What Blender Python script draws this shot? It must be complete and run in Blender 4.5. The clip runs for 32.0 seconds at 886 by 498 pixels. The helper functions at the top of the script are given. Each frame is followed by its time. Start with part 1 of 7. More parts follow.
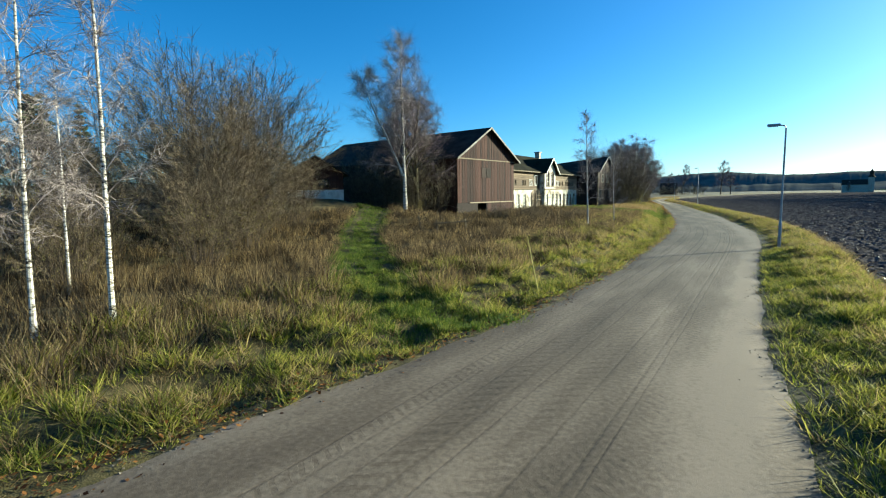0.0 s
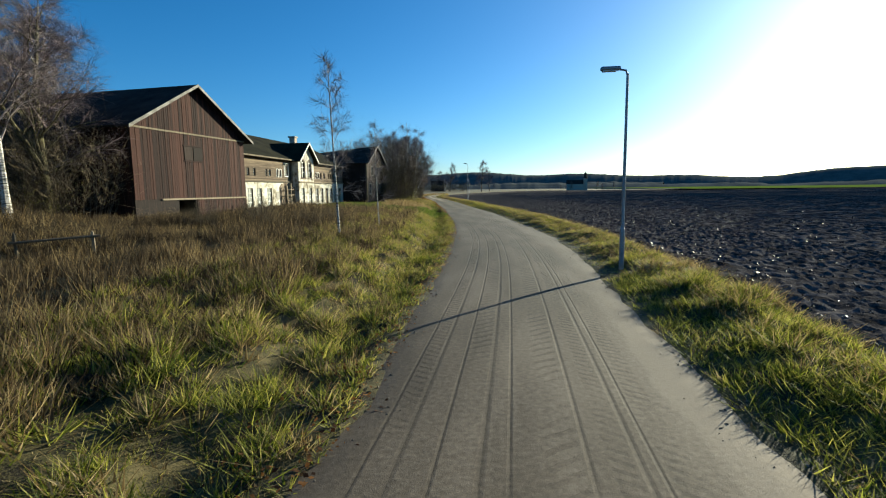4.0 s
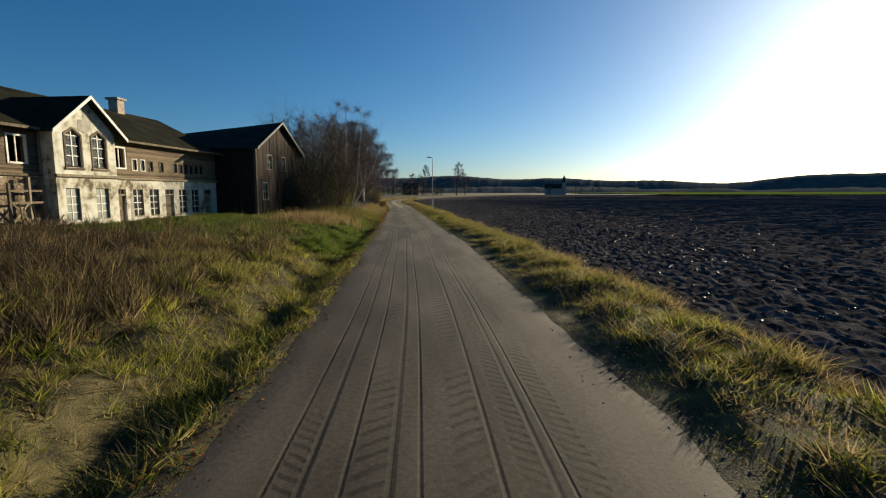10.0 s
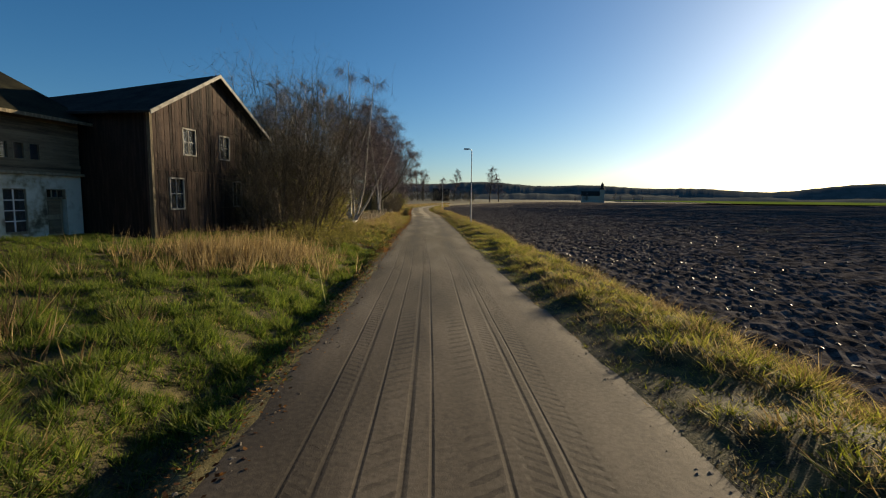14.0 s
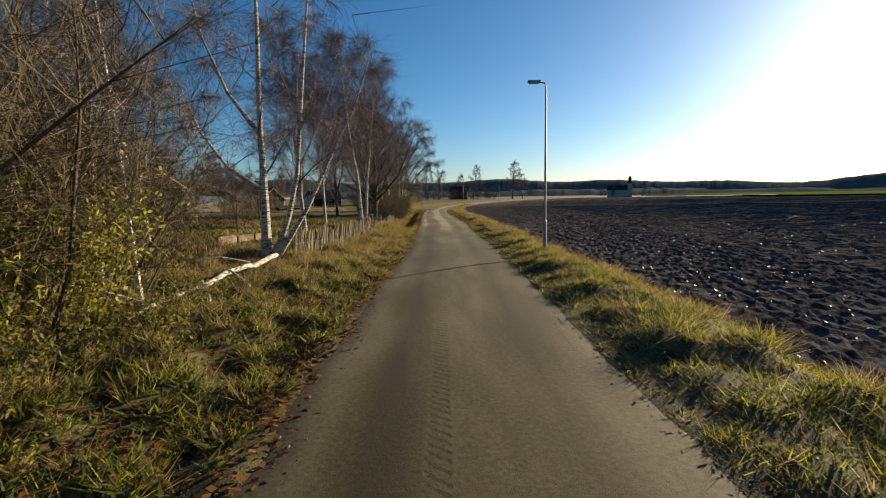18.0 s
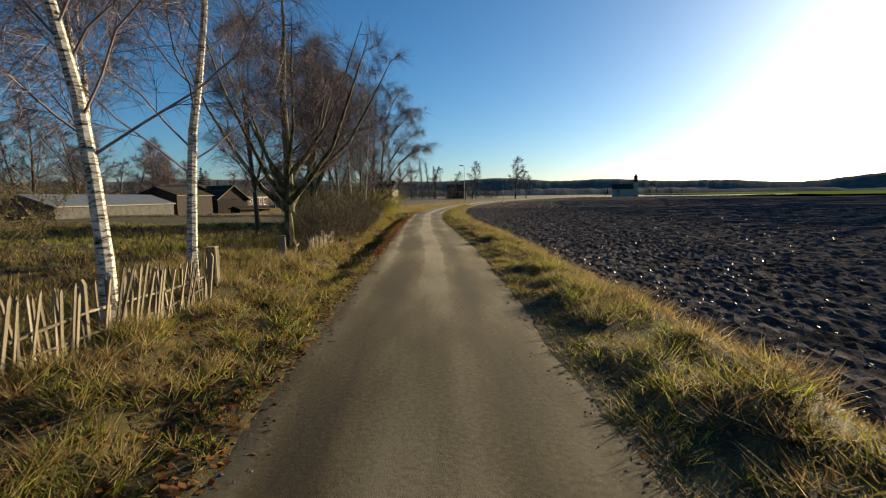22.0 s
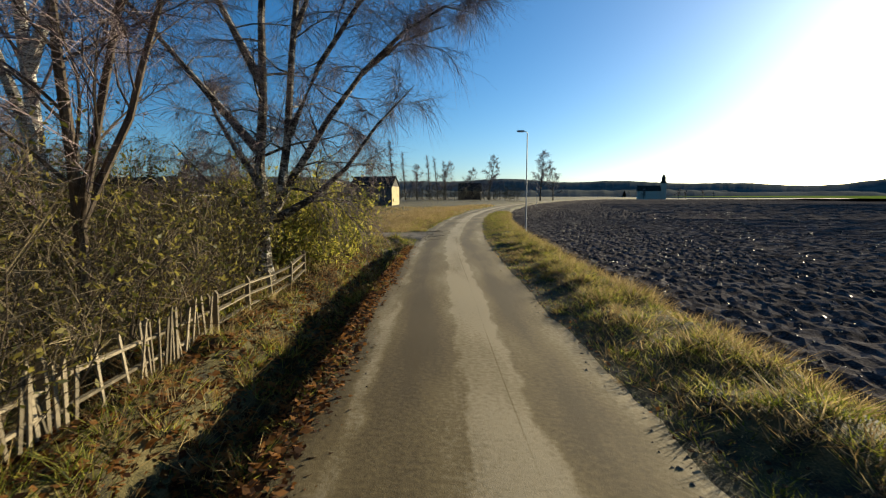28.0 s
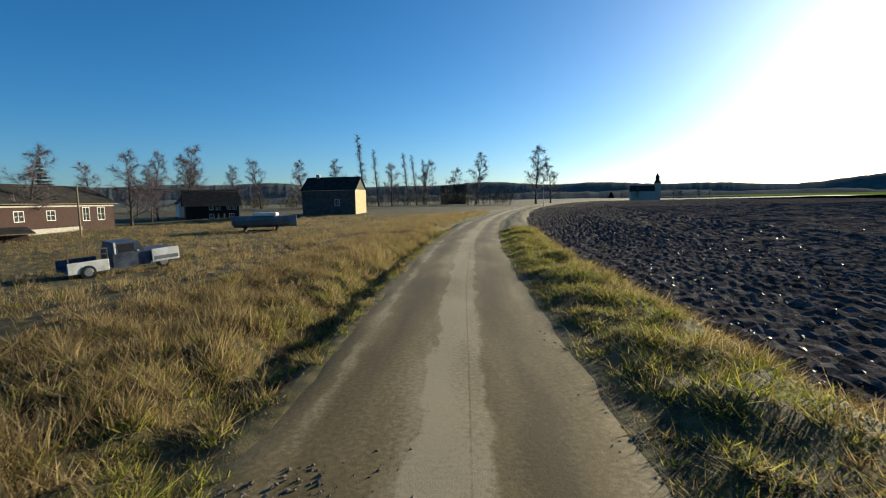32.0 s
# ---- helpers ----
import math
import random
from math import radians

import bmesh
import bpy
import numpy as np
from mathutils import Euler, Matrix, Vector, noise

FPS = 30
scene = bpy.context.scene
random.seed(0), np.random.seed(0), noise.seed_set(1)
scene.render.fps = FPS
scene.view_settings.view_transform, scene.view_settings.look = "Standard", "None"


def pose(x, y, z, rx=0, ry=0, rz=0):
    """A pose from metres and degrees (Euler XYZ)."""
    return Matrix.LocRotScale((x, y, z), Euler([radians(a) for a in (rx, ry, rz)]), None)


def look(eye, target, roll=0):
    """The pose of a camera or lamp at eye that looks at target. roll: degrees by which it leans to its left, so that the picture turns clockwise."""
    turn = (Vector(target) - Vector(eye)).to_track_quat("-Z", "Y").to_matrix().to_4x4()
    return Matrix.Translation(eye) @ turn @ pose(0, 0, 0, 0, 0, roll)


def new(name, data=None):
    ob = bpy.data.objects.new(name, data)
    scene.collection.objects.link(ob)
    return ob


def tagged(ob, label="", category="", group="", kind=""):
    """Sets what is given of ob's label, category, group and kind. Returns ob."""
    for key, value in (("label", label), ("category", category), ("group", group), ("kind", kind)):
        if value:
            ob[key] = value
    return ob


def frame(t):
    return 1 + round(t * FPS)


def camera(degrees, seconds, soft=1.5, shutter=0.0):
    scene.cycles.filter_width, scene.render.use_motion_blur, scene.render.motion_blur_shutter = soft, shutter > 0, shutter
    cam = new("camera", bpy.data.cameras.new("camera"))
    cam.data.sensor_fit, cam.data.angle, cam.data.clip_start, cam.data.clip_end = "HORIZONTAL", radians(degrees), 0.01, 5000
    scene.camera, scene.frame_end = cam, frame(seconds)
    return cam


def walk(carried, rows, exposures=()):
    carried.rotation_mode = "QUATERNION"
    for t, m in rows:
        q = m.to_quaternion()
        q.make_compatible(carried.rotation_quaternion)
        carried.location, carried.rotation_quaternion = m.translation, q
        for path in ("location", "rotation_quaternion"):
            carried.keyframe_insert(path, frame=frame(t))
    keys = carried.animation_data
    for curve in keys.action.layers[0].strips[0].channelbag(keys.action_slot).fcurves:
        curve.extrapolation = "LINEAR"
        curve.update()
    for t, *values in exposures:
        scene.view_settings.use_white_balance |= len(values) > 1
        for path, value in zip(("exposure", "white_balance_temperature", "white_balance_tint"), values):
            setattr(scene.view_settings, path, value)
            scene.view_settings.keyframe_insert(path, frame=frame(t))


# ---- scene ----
cam = camera(84.7, 32.0, soft=1.15, shutter=0.06)
# seconds, x, y, z, yaw, pitch, roll
PATH = [
    (0.0, 0.41, -22.84, 2.811, 28.85, -6.29, -0.90),
    (0.5, 0.02, -21.17, 2.760, 26.24, -6.39, -1.17),
    (1.0, -0.34, -19.31, 2.700, 22.95, -6.49, -1.27),
    (1.5, -0.57, -17.54, 2.614, 20.15, -6.41, -2.36),
    (2.0, -0.76, -15.78, 2.531, 16.36, -6.31, -1.52),
    (2.5, -0.87, -14.12, 2.436, 12.74, -6.47, -1.20),
    (3.0, -0.99, -12.48, 2.470, 9.10, -6.82, -1.49),
    (3.5, -1.01, -10.95, 2.481, 6.25, -6.83, -1.11),
    (4.0, -1.07, -9.37, 2.512, 3.47, -7.01, -0.63),
    (4.5, -1.05, -7.92, 2.549, 1.15, -7.05, 0.22),
    (6.5, 0.00, -0.00, 2.634, -2.10, -7.17, 2.19),
    (7.0, 0.12, 2.31, 2.633, -2.15, -7.05, 2.11),
    (7.5, 0.14, 4.59, 2.598, -2.11, -6.90, 2.26),
    (8.0, 0.17, 6.94, 2.589, -1.99, -6.76, 2.07),
    (8.5, 0.25, 9.12, 2.613, -1.64, -6.59, 1.68),
    (9.0, 0.39, 11.51, 2.573, -0.97, -6.65, 0.93),
    (9.5, 0.39, 13.98, 2.558, -0.28, -6.69, 0.50),
    (10.0, 0.30, 16.49, 2.550, 0.66, -6.64, -0.09),
    (10.5, 0.14, 18.97, 2.535, 1.52, -6.46, -0.25),
    (11.0, -0.00, 21.46, 2.567, 2.35, -6.37, 0.11),
    (11.5, -0.18, 23.94, 2.586, 2.93, -6.22, 0.38),
    (12.0, -0.29, 26.36, 2.606, 3.38, -6.18, 0.55),
    (12.5, -0.43, 28.72, 2.636, 3.82, -6.21, 1.07),
    (13.0, -0.68, 31.01, 2.610, 3.95, -6.27, 0.87),
    (13.5, -0.91, 33.31, 2.591, 3.99, -6.15, 0.78),
    (14.0, -1.09, 35.65, 2.582, 4.16, -5.96, 0.56),
    (14.5, -1.36, 38.00, 2.592, 4.46, -5.93, 0.32),
    (16.5, -2.82, 51.95, 2.574, 5.74, -5.81, -1.39),
    (17.0, -3.22, 55.12, 2.579, 6.04, -6.05, -1.27),
    (17.5, -3.54, 58.08, 2.551, 6.36, -5.97, -1.49),
    (18.0, -3.90, 61.11, 2.556, 6.27, -6.12, -0.86),
    (18.5, -4.21, 64.11, 2.572, 6.34, -6.10, -0.97),
    (19.0, -4.42, 67.12, 2.660, 6.18, -6.21, -0.44),
    (19.5, -4.67, 69.96, 2.734, 5.91, -6.18, -0.24),
    (20.0, -4.93, 73.09, 2.641, 5.63, -6.42, -0.05),
    (20.5, -5.18, 76.29, 2.583, 5.57, -6.32, -0.50),
    (21.0, -5.46, 79.48, 2.561, 5.49, -6.38, -0.96),
    (21.5, -5.80, 82.74, 2.531, 5.65, -6.31, -0.96),
    (22.0, -6.17, 86.01, 2.536, 5.92, -6.23, -0.76),
    (22.5, -6.56, 89.17, 2.505, 6.08, -6.05, -1.00),
    (23.0, -6.96, 92.37, 2.566, 6.39, -6.00, -0.91),
    (23.5, -7.40, 95.40, 2.602, 6.84, -6.04, -0.24),
    (24.0, -7.90, 98.45, 2.637, 7.30, -6.51, -0.01),
    (24.5, -8.31, 101.67, 2.652, 7.57, -6.76, -0.55),
    (26.5, -11.41, 115.45, 2.601, 7.58, -6.24, -0.87),
    (27.0, -11.86, 119.32, 2.592, 7.20, -6.25, -0.18),
    (27.5, -12.26, 123.24, 2.589, 6.92, -6.18, -0.42),
    (28.0, -12.64, 127.16, 2.595, 6.57, -6.20, -0.09),
    (28.5, -13.06, 130.92, 2.600, 6.44, -6.04, -0.52),
    (29.0, -13.54, 134.62, 2.630, 6.18, -5.89, -0.37),
    (29.5, -13.92, 138.66, 2.590, 6.14, -5.86, -0.32),
    (30.0, -14.36, 142.93, 2.589, 6.00, -5.85, -0.18),
    (30.5, -14.84, 147.12, 2.562, 5.82, -5.94, 0.02),
    (31.0, -15.29, 151.24, 2.577, 5.40, -6.12, -0.04),
    (31.5, -15.42, 155.07, 2.584, 5.09, -5.96, -0.33),
    (32.0, -15.44, 158.92, 2.609, 4.59, -5.71, -1.16),
]
walk(cam, [(t, pose(x, y, z, 90 + p, 0, yaw) @ pose(0, 0, 0, 0, 0, r)) for t, x, y, z, yaw, p, r in PATH],
     [(0.0, 1.68, 6080, -10), (3.0, 1.36, 6180, -8), (4.3, 1.14, 6400, -4), (6.5, 0.58, 6950, 2), (12.5, 0.65, 7650, 5), (14.3, 0.86, 8150, 7), (16.5, 1.0, 8050, 5), (24.5, 1.07, 7900, 5), (26.6, 1.14, 7350, 2), (28.5, 1.14, 7250, 2), (29.5, 1.02, 6700, -1), (31.4, 1.04, 6650, -1), (32.0, 1.05, 6750, 1)])

# ---- sky and sun ----
SUN_AZ, SUN_EL = 42.0, 13.0
world = bpy.data.worlds.new("sky")
scene.world = world
world.use_nodes = True
wn, wl = world.node_tree.nodes, world.node_tree.links
sky = wn.new("ShaderNodeTexSky")
sky.sky_type, sky.sun_disc = "NISHITA", False
sky.sun_elevation, sky.sun_rotation = radians(SUN_EL), radians(SUN_AZ)
sky.air_density, sky.dust_density, sky.ozone_density = 0.8, 0.7, 5.0
hs = wn.new("ShaderNodeHueSaturation")
hs.inputs["Saturation"].default_value = 1.15
wl.new(sky.outputs[0], hs.inputs["Color"])
wl.new(hs.outputs[0], wn["Background"].inputs[0])
wn["Background"].inputs[1].default_value = 0.075
sun = new("sun", bpy.data.lights.new("sun", "SUN"))
sun.data.energy, sun.data.angle, sun.data.color = 5.0, radians(0.55), (1.0, 0.88, 0.70)
az, el = radians(SUN_AZ), radians(SUN_EL)
sun.matrix_world = look((0, 0, 60), (-math.sin(az) * math.cos(el) * 10, -math.cos(az) * math.cos(el) * 10, 60 - math.sin(el) * 10))


# ---- materials ----
def material(name, ramp, scale=3.0, rough=0.9, bump=0.3, detail=6.0, metal=0.0, stretch=(1, 1, 1), fine=None, island=0.0, each=0.0, spec=0.3):
    """Two-scale noise through a colour ramp, with fine relief; island and each add variation per piece."""
    m = bpy.data.materials.new(name)
    m.use_nodes = True
    n, l = m.node_tree.nodes, m.node_tree.links
    b = n["Principled BSDF"]
    co = n.new("ShaderNodeTexCoord")
    mp = n.new("ShaderNodeMapping")
    mp.inputs["Scale"].default_value = stretch
    l.new(co.outputs["Object"], mp.inputs[0])
    a = n.new("ShaderNodeTexNoise")
    a.inputs["Scale"].default_value, a.inputs["Detail"].default_value = scale, detail
    f = n.new("ShaderNodeTexNoise")
    f.inputs["Scale"].default_value, f.inputs["Detail"].default_value = fine or scale * 9, 3.0
    l.new(mp.outputs[0], a.inputs[0]), l.new(mp.outputs[0], f.inputs[0])
    mix = n.new("ShaderNodeMix")
    mix.inputs[0].default_value = 0.4
    l.new(a.outputs[0], mix.inputs[2]), l.new(f.outputs[0], mix.inputs[3])
    out = mix.outputs[0]
    for weight, node, key in ((island, "ShaderNodeNewGeometry", "Random Per Island"), (each, "ShaderNodeObjectInfo", "Random")):
        if weight:
            g = n.new(node)
            add = n.new("ShaderNodeMath")
            add.operation = "MULTIPLY_ADD"
            sub = n.new("ShaderNodeMath")
            sub.operation = "SUBTRACT"
            l.new(g.outputs[key], sub.inputs[0])
            sub.inputs[1].default_value = 0.5
            l.new(sub.outputs[0], add.inputs[0])
            add.inputs[1].default_value = weight
            l.new(out, add.inputs[2])
            out = add.outputs[0]
    r = n.new("ShaderNodeValToRGB")
    while len(r.color_ramp.elements) < len(ramp):
        r.color_ramp.elements.new(0.5)
    for e, (p, c) in zip(r.color_ramp.elements, ramp):
        e.position, e.color = p, (*c, 1)
    l.new(out, r.inputs[0]), l.new(r.outputs[0], b.inputs["Base Color"])
    b.inputs["Roughness"].default_value, b.inputs["Metallic"].default_value = rough, metal
    b.inputs["Specular IOR Level"].default_value = spec
    if bump:
        bp = n.new("ShaderNodeBump")
        bp.inputs["Strength"].default_value, bp.inputs["Distance"].default_value = bump, 0.03
        l.new(mix.outputs[0], bp.inputs["Height"]), l.new(bp.outputs[0], b.inputs["Normal"])
    return m


def thin(m, share=0.58):
    """Lets light through thin blades and leaves."""
    n, l = m.node_tree.nodes, m.node_tree.links
    b, out = n["Principled BSDF"], n["Material Output"]
    t, mx = n.new("ShaderNodeBsdfTranslucent"), n.new("ShaderNodeMixShader")
    src = b.inputs["Base Color"].links[0].from_socket
    l.new(src, t.inputs[0]), l.new(b.outputs[0], mx.inputs[1]), l.new(t.outputs[0], mx.inputs[2])
    mx.inputs[0].default_value = share
    l.new(mx.outputs[0], out.inputs[0])


def two(a, b, lo=0.35, hi=0.65):
    return [(lo, a), (hi, b)]


M = {}
M["turf"] = material("turf", [(0.42, (0.018, 0.014, 0.006)), (0.47, (0.050, 0.042, 0.014)), (0.53, (0.075, 0.062, 0.020)), (0.60, (0.125, 0.098, 0.040))], 2.5, fine=48.0, bump=1.0, detail=10.0)
M["soil"] = material("soil", [(0.38, (0.020, 0.019, 0.019)), (0.5, (0.062, 0.056, 0.055)), (0.62, (0.13, 0.118, 0.114))], 2.2, fine=22.0, detail=8.0, rough=1.0, bump=0.9, spec=0.0)
M["clod"] = material("clod", two((0.015, 0.012, 0.011), (0.075, 0.062, 0.055)), 3.0, rough=0.5, bump=0.5, island=0.5, spec=0.25)
M["crop"] = material("crop", two((0.08, 0.13, 0.025), (0.17, 0.22, 0.05)), 0.05, rough=1.0, spec=0.0)
# Greyish bare woodland, lightened further so the colour stands in for haze.
M["hazy_forest"] = material("hazy_forest", two((0.07, 0.078, 0.076), (0.14, 0.145, 0.132)), 0.02, fine=0.2, rough=1.0, spec=0.0)
M["bark"] = material("bark", two((0.03, 0.022, 0.016), (0.13, 0.095, 0.065)), 6.0, stretch=(1, 1, 0.25), bump=0.6)
M["birch"] = material("birch_bark", [(0.41, (0.022, 0.018, 0.014)), (0.46, (0.28, 0.245, 0.20)), (0.56, (0.64, 0.60, 0.53))], 7.0, stretch=(0.6, 0.6, 2.8), bump=0.3, fine=30.0)
M["twig"] = material("twig", two((0.07, 0.054, 0.054), (0.24, 0.18, 0.178)), 1.2, bump=0.0, island=0.6)
M["shrub"] = material("shrub_twig", two((0.055, 0.041, 0.026), (0.195, 0.148, 0.09)), 1.2, bump=0.0, island=0.6)
M["old_birch"] = material("old_birch_bark", [(0.46, (0.028, 0.022, 0.017)), (0.52, (0.13, 0.11, 0.085)), (0.60, (0.46, 0.42, 0.35))], 4.0, stretch=(0.9, 0.9, 1.6), bump=0.6, fine=18.0)
M["twig_alder"] = material("alder_twig", two((0.042, 0.033, 0.019), (0.15, 0.118, 0.07)), 1.2, bump=0.0, island=0.7)
M["twig_pale"] = material("pale_twig", two((0.11, 0.088, 0.08), (0.30, 0.25, 0.23)), 1.2, bump=0.0, island=0.6)
M["mossy_bark"] = material("mossy_bark", [(0.40, (0.026, 0.021, 0.014)), (0.5, (0.095, 0.08, 0.038)), (0.62, (0.23, 0.205, 0.105))], 6.0, stretch=(1, 1, 0.3), bump=1.0, fine=32.0)
M["brown_twig"] = material("hedge_twig", two((0.05, 0.038, 0.022), (0.18, 0.14, 0.078)), 1.2, bump=0.0, island=0.6)
M["metal_roof"] = material("grey_roof_sheet", two((0.07, 0.08, 0.092), (0.13, 0.142, 0.16)), 1.0, rough=0.45, bump=0.1)
# Dull shed render; on the pale house its darkness stands for shade.
M["dull_render"] = material("dull_render", two((0.04, 0.037, 0.033), (0.095, 0.088, 0.078)), 1.2)
M["needle"] = material("needles", two((0.012, 0.022, 0.01), (0.045, 0.06, 0.025)), 2.0, bump=0.0, island=0.6)
M["leaf"] = material("leaf_green", two((0.055, 0.058, 0.014), (0.26, 0.22, 0.055)), 2.0, bump=0.0, island=0.9, rough=0.6)
M["leaf_bright"] = material("leaf_yellow_green", two((0.10, 0.115, 0.016), (0.40, 0.35, 0.07)), 2.0, bump=0.0, island=0.9, rough=0.6)
M["herb"] = material("herb_leaf", two((0.03, 0.045, 0.010), (0.13, 0.155, 0.035)), 2.0, bump=0.0, island=0.9, rough=0.6)
M["litter"] = material("leaf_litter", two((0.05, 0.02, 0.008), (0.31, 0.14, 0.042)), 2.0, bump=0.0, island=0.9)
M["green"] = material("grass_green", [(0.28, (0.05, 0.070, 0.007)), (0.52, (0.18, 0.195, 0.022)), (0.78, (0.40, 0.36, 0.08))], 1.3, bump=0.0, island=0.75, fine=5.0, rough=0.65)
M["lawn"] = material("lawn_green", [(0.25, (0.035, 0.065, 0.008)), (0.55, (0.095, 0.14, 0.018)), (0.85, (0.20, 0.22, 0.045))], 1.3, bump=0.0, island=0.75, fine=5.0, rough=0.65)
M["straw"] = material("grass_straw", [(0.2, (0.10, 0.065, 0.028)), (0.55, (0.24, 0.17, 0.075)), (0.85, (0.42, 0.32, 0.16))], 1.1, bump=0.0, island=0.8, fine=5.0, rough=0.7)
M["weed"] = material("weed", two((0.022, 0.016, 0.010), (0.098, 0.074, 0.045)), 0.4, bump=0.0, island=0.7, fine=2.0)
M["plank_dark"] = material("plank_red_brown", two((0.013, 0.005, 0.0035), (0.055, 0.021, 0.014)), 1.5, stretch=(6, 6, 0.5), each=0.4, bump=0.4)
M["plank_black"] = material("plank_weathered", two((0.013, 0.008, 0.006), (0.055, 0.034, 0.025)), 1.5, stretch=(6, 6, 0.5), each=0.5, bump=0.4)
M["plank_grey"] = material("plank_grey_brown", two((0.07, 0.048, 0.03), (0.21, 0.155, 0.10)), 1.5, stretch=(0.5, 6, 6), each=0.3, bump=0.4)
M["plaster"] = material("old_plaster", [(0.37, (0.10, 0.077, 0.05)), (0.42, (0.25, 0.215, 0.15)), (0.46, (0.42, 0.385, 0.30)), (0.56, (0.60, 0.575, 0.49))], 0.75, fine=3.2, bump=0.35, detail=7.0)
M["rubble"] = material("crumbled_wall", [(0.38, (0.03, 0.022, 0.016)), (0.48, (0.12, 0.085, 0.055)), (0.60, (0.30, 0.235, 0.16))], 2.5, fine=12, bump=1.0)
M["render_bare"] = material("bare_render", two((0.22, 0.20, 0.17), (0.42, 0.39, 0.33)), 3.0)
M["white"] = material("white_paint", two((0.45, 0.42, 0.36), (0.78, 0.75, 0.68)), 2.5, fine=25, bump=0.15, rough=0.6)
M["dull_white"] = material("dull_white_paint", two((0.10, 0.09, 0.075), (0.36, 0.34, 0.30)), 3.0, fine=25, bump=0.2, rough=0.8)
M["roof"] = material("roof_dark", two((0.014, 0.013, 0.012), (0.045, 0.042, 0.037)), 1.2, fine=10, bump=0.5, rough=1.0, spec=0.08)
M["moss_roof"] = material("roof_mossy", two((0.008, 0.008, 0.006), (0.030, 0.029, 0.017)), 0.8, fine=9, bump=0.5, each=0.15, rough=1.0, spec=0.05)
M["grey_wood"] = material("grey_wood", two((0.09, 0.072, 0.046), (0.27, 0.22, 0.15)), 3.0, stretch=(4, 4, 0.6), each=0.4, bump=0.3)
# Near-black: the shade of unlit rooms is put into this colour.
M["dark"] = material("interior_shade", two((0.006, 0.006, 0.006), (0.02, 0.018, 0.016)), 2.0, bump=0.0)
M["steel"] = material("galvanised", two((0.20, 0.21, 0.22), (0.34, 0.35, 0.36)), 3.0, rough=0.55, metal=0.6, bump=0.05)
M["concrete"] = material("concrete", two((0.28, 0.26, 0.23), (0.50, 0.47, 0.42)), 1.5, fine=18)
M["gravel"] = material("gravel", two((0.06, 0.049, 0.038), (0.21, 0.175, 0.135)), 3.0, fine=45, bump=0.9, detail=10.0)
M["brick"] = material("brick", two((0.30, 0.22, 0.17), (0.5, 0.42, 0.34)), 3.0)
M["tarp"] = material("tarpaulin", two((0.10, 0.105, 0.11), (0.22, 0.225, 0.23)), 0.8, rough=0.7, bump=0.2)
# Door trim paint; on the pale house's end wall it stands for sunlight.
M["yellow"] = material("sunlit_yellow_paint", two((0.36, 0.29, 0.15), (0.50, 0.42, 0.24)), 1.5)
M["red_wood"] = material("red_paint", two((0.022, 0.012, 0.009), (0.058, 0.028, 0.021)), 1.5, stretch=(5, 5, 0.6))
M["metal_blue"] = material("rusted_blue_paint", two((0.02, 0.025, 0.035), (0.10, 0.12, 0.16)), 3.0, rough=0.45)
M["metal_white"] = material("weathered_white_paint", two((0.55, 0.53, 0.47), (0.85, 0.83, 0.78)), 3.0, rough=0.45)
M["rubber"] = material("rubber", two((0.012, 0.012, 0.012), (0.04, 0.04, 0.04)), 8.0, bump=0.1)
M["stick"] = material("marker_stick", two((0.45, 0.40, 0.10), (0.60, 0.55, 0.22)), 5.0, bump=0.0)
M["lamp_glass"] = material("lamp_cover", two((0.55, 0.56, 0.55), (0.72, 0.73, 0.72)), 3.0, rough=0.3, bump=0.0)

for key in ("green", "lawn", "straw", "weed", "leaf", "leaf_bright", "herb", "litter"):
    thin(M[key])

glass = bpy.data.materials.new("window_glass")
glass.use_nodes = True
gb = glass.node_tree.nodes["Principled BSDF"]
gb.inputs["Base Color"].default_value = (0.05, 0.055, 0.06, 1)
gb.inputs["Roughness"].default_value, gb.inputs["Alpha"].default_value = 0.06, 0.55
M["glass"] = glass
# Paler, rougher and less clear copy of the window glass.
pale_pane = glass.copy()
pale_pane.name = "dusty_glass"
db = pale_pane.node_tree.nodes["Principled BSDF"]
db.inputs["Base Color"].default_value = (0.24, 0.25, 0.22, 1)
db.inputs["Roughness"].default_value, db.inputs["Alpha"].default_value = 0.25, 0.8
M["dusty_glass"] = pale_pane


# ---- building blocks ----
def mesh_of(name, verts, faces, mat, smooth=False):
    me = bpy.data.meshes.new(name)
    me.from_pydata([tuple(v) for v in verts], [], faces)
    me.materials.append(mat)
    if smooth:
        me.polygons.foreach_set("use_smooth", [True] * len(me.polygons))
    return me


def part(name, bm, mat, parent=None, label=""):
    """Links a bmesh (or a mesh) as one object under a thing or a part."""
    if isinstance(bm, bmesh.types.BMesh):
        me = bpy.data.meshes.new(name)
        bm.to_mesh(me)
        bm.free()
        me.materials.append(mat)
    else:
        me = bm
    ob = new(name, me)
    if parent is not None:
        ob.parent = parent
    if label:
        ob["label"] = label
    return ob


def thing(name, m, label, category, group="", kind=""):
    ob = new(name)
    ob.matrix_world = m
    return tagged(ob, label, category, group, kind)


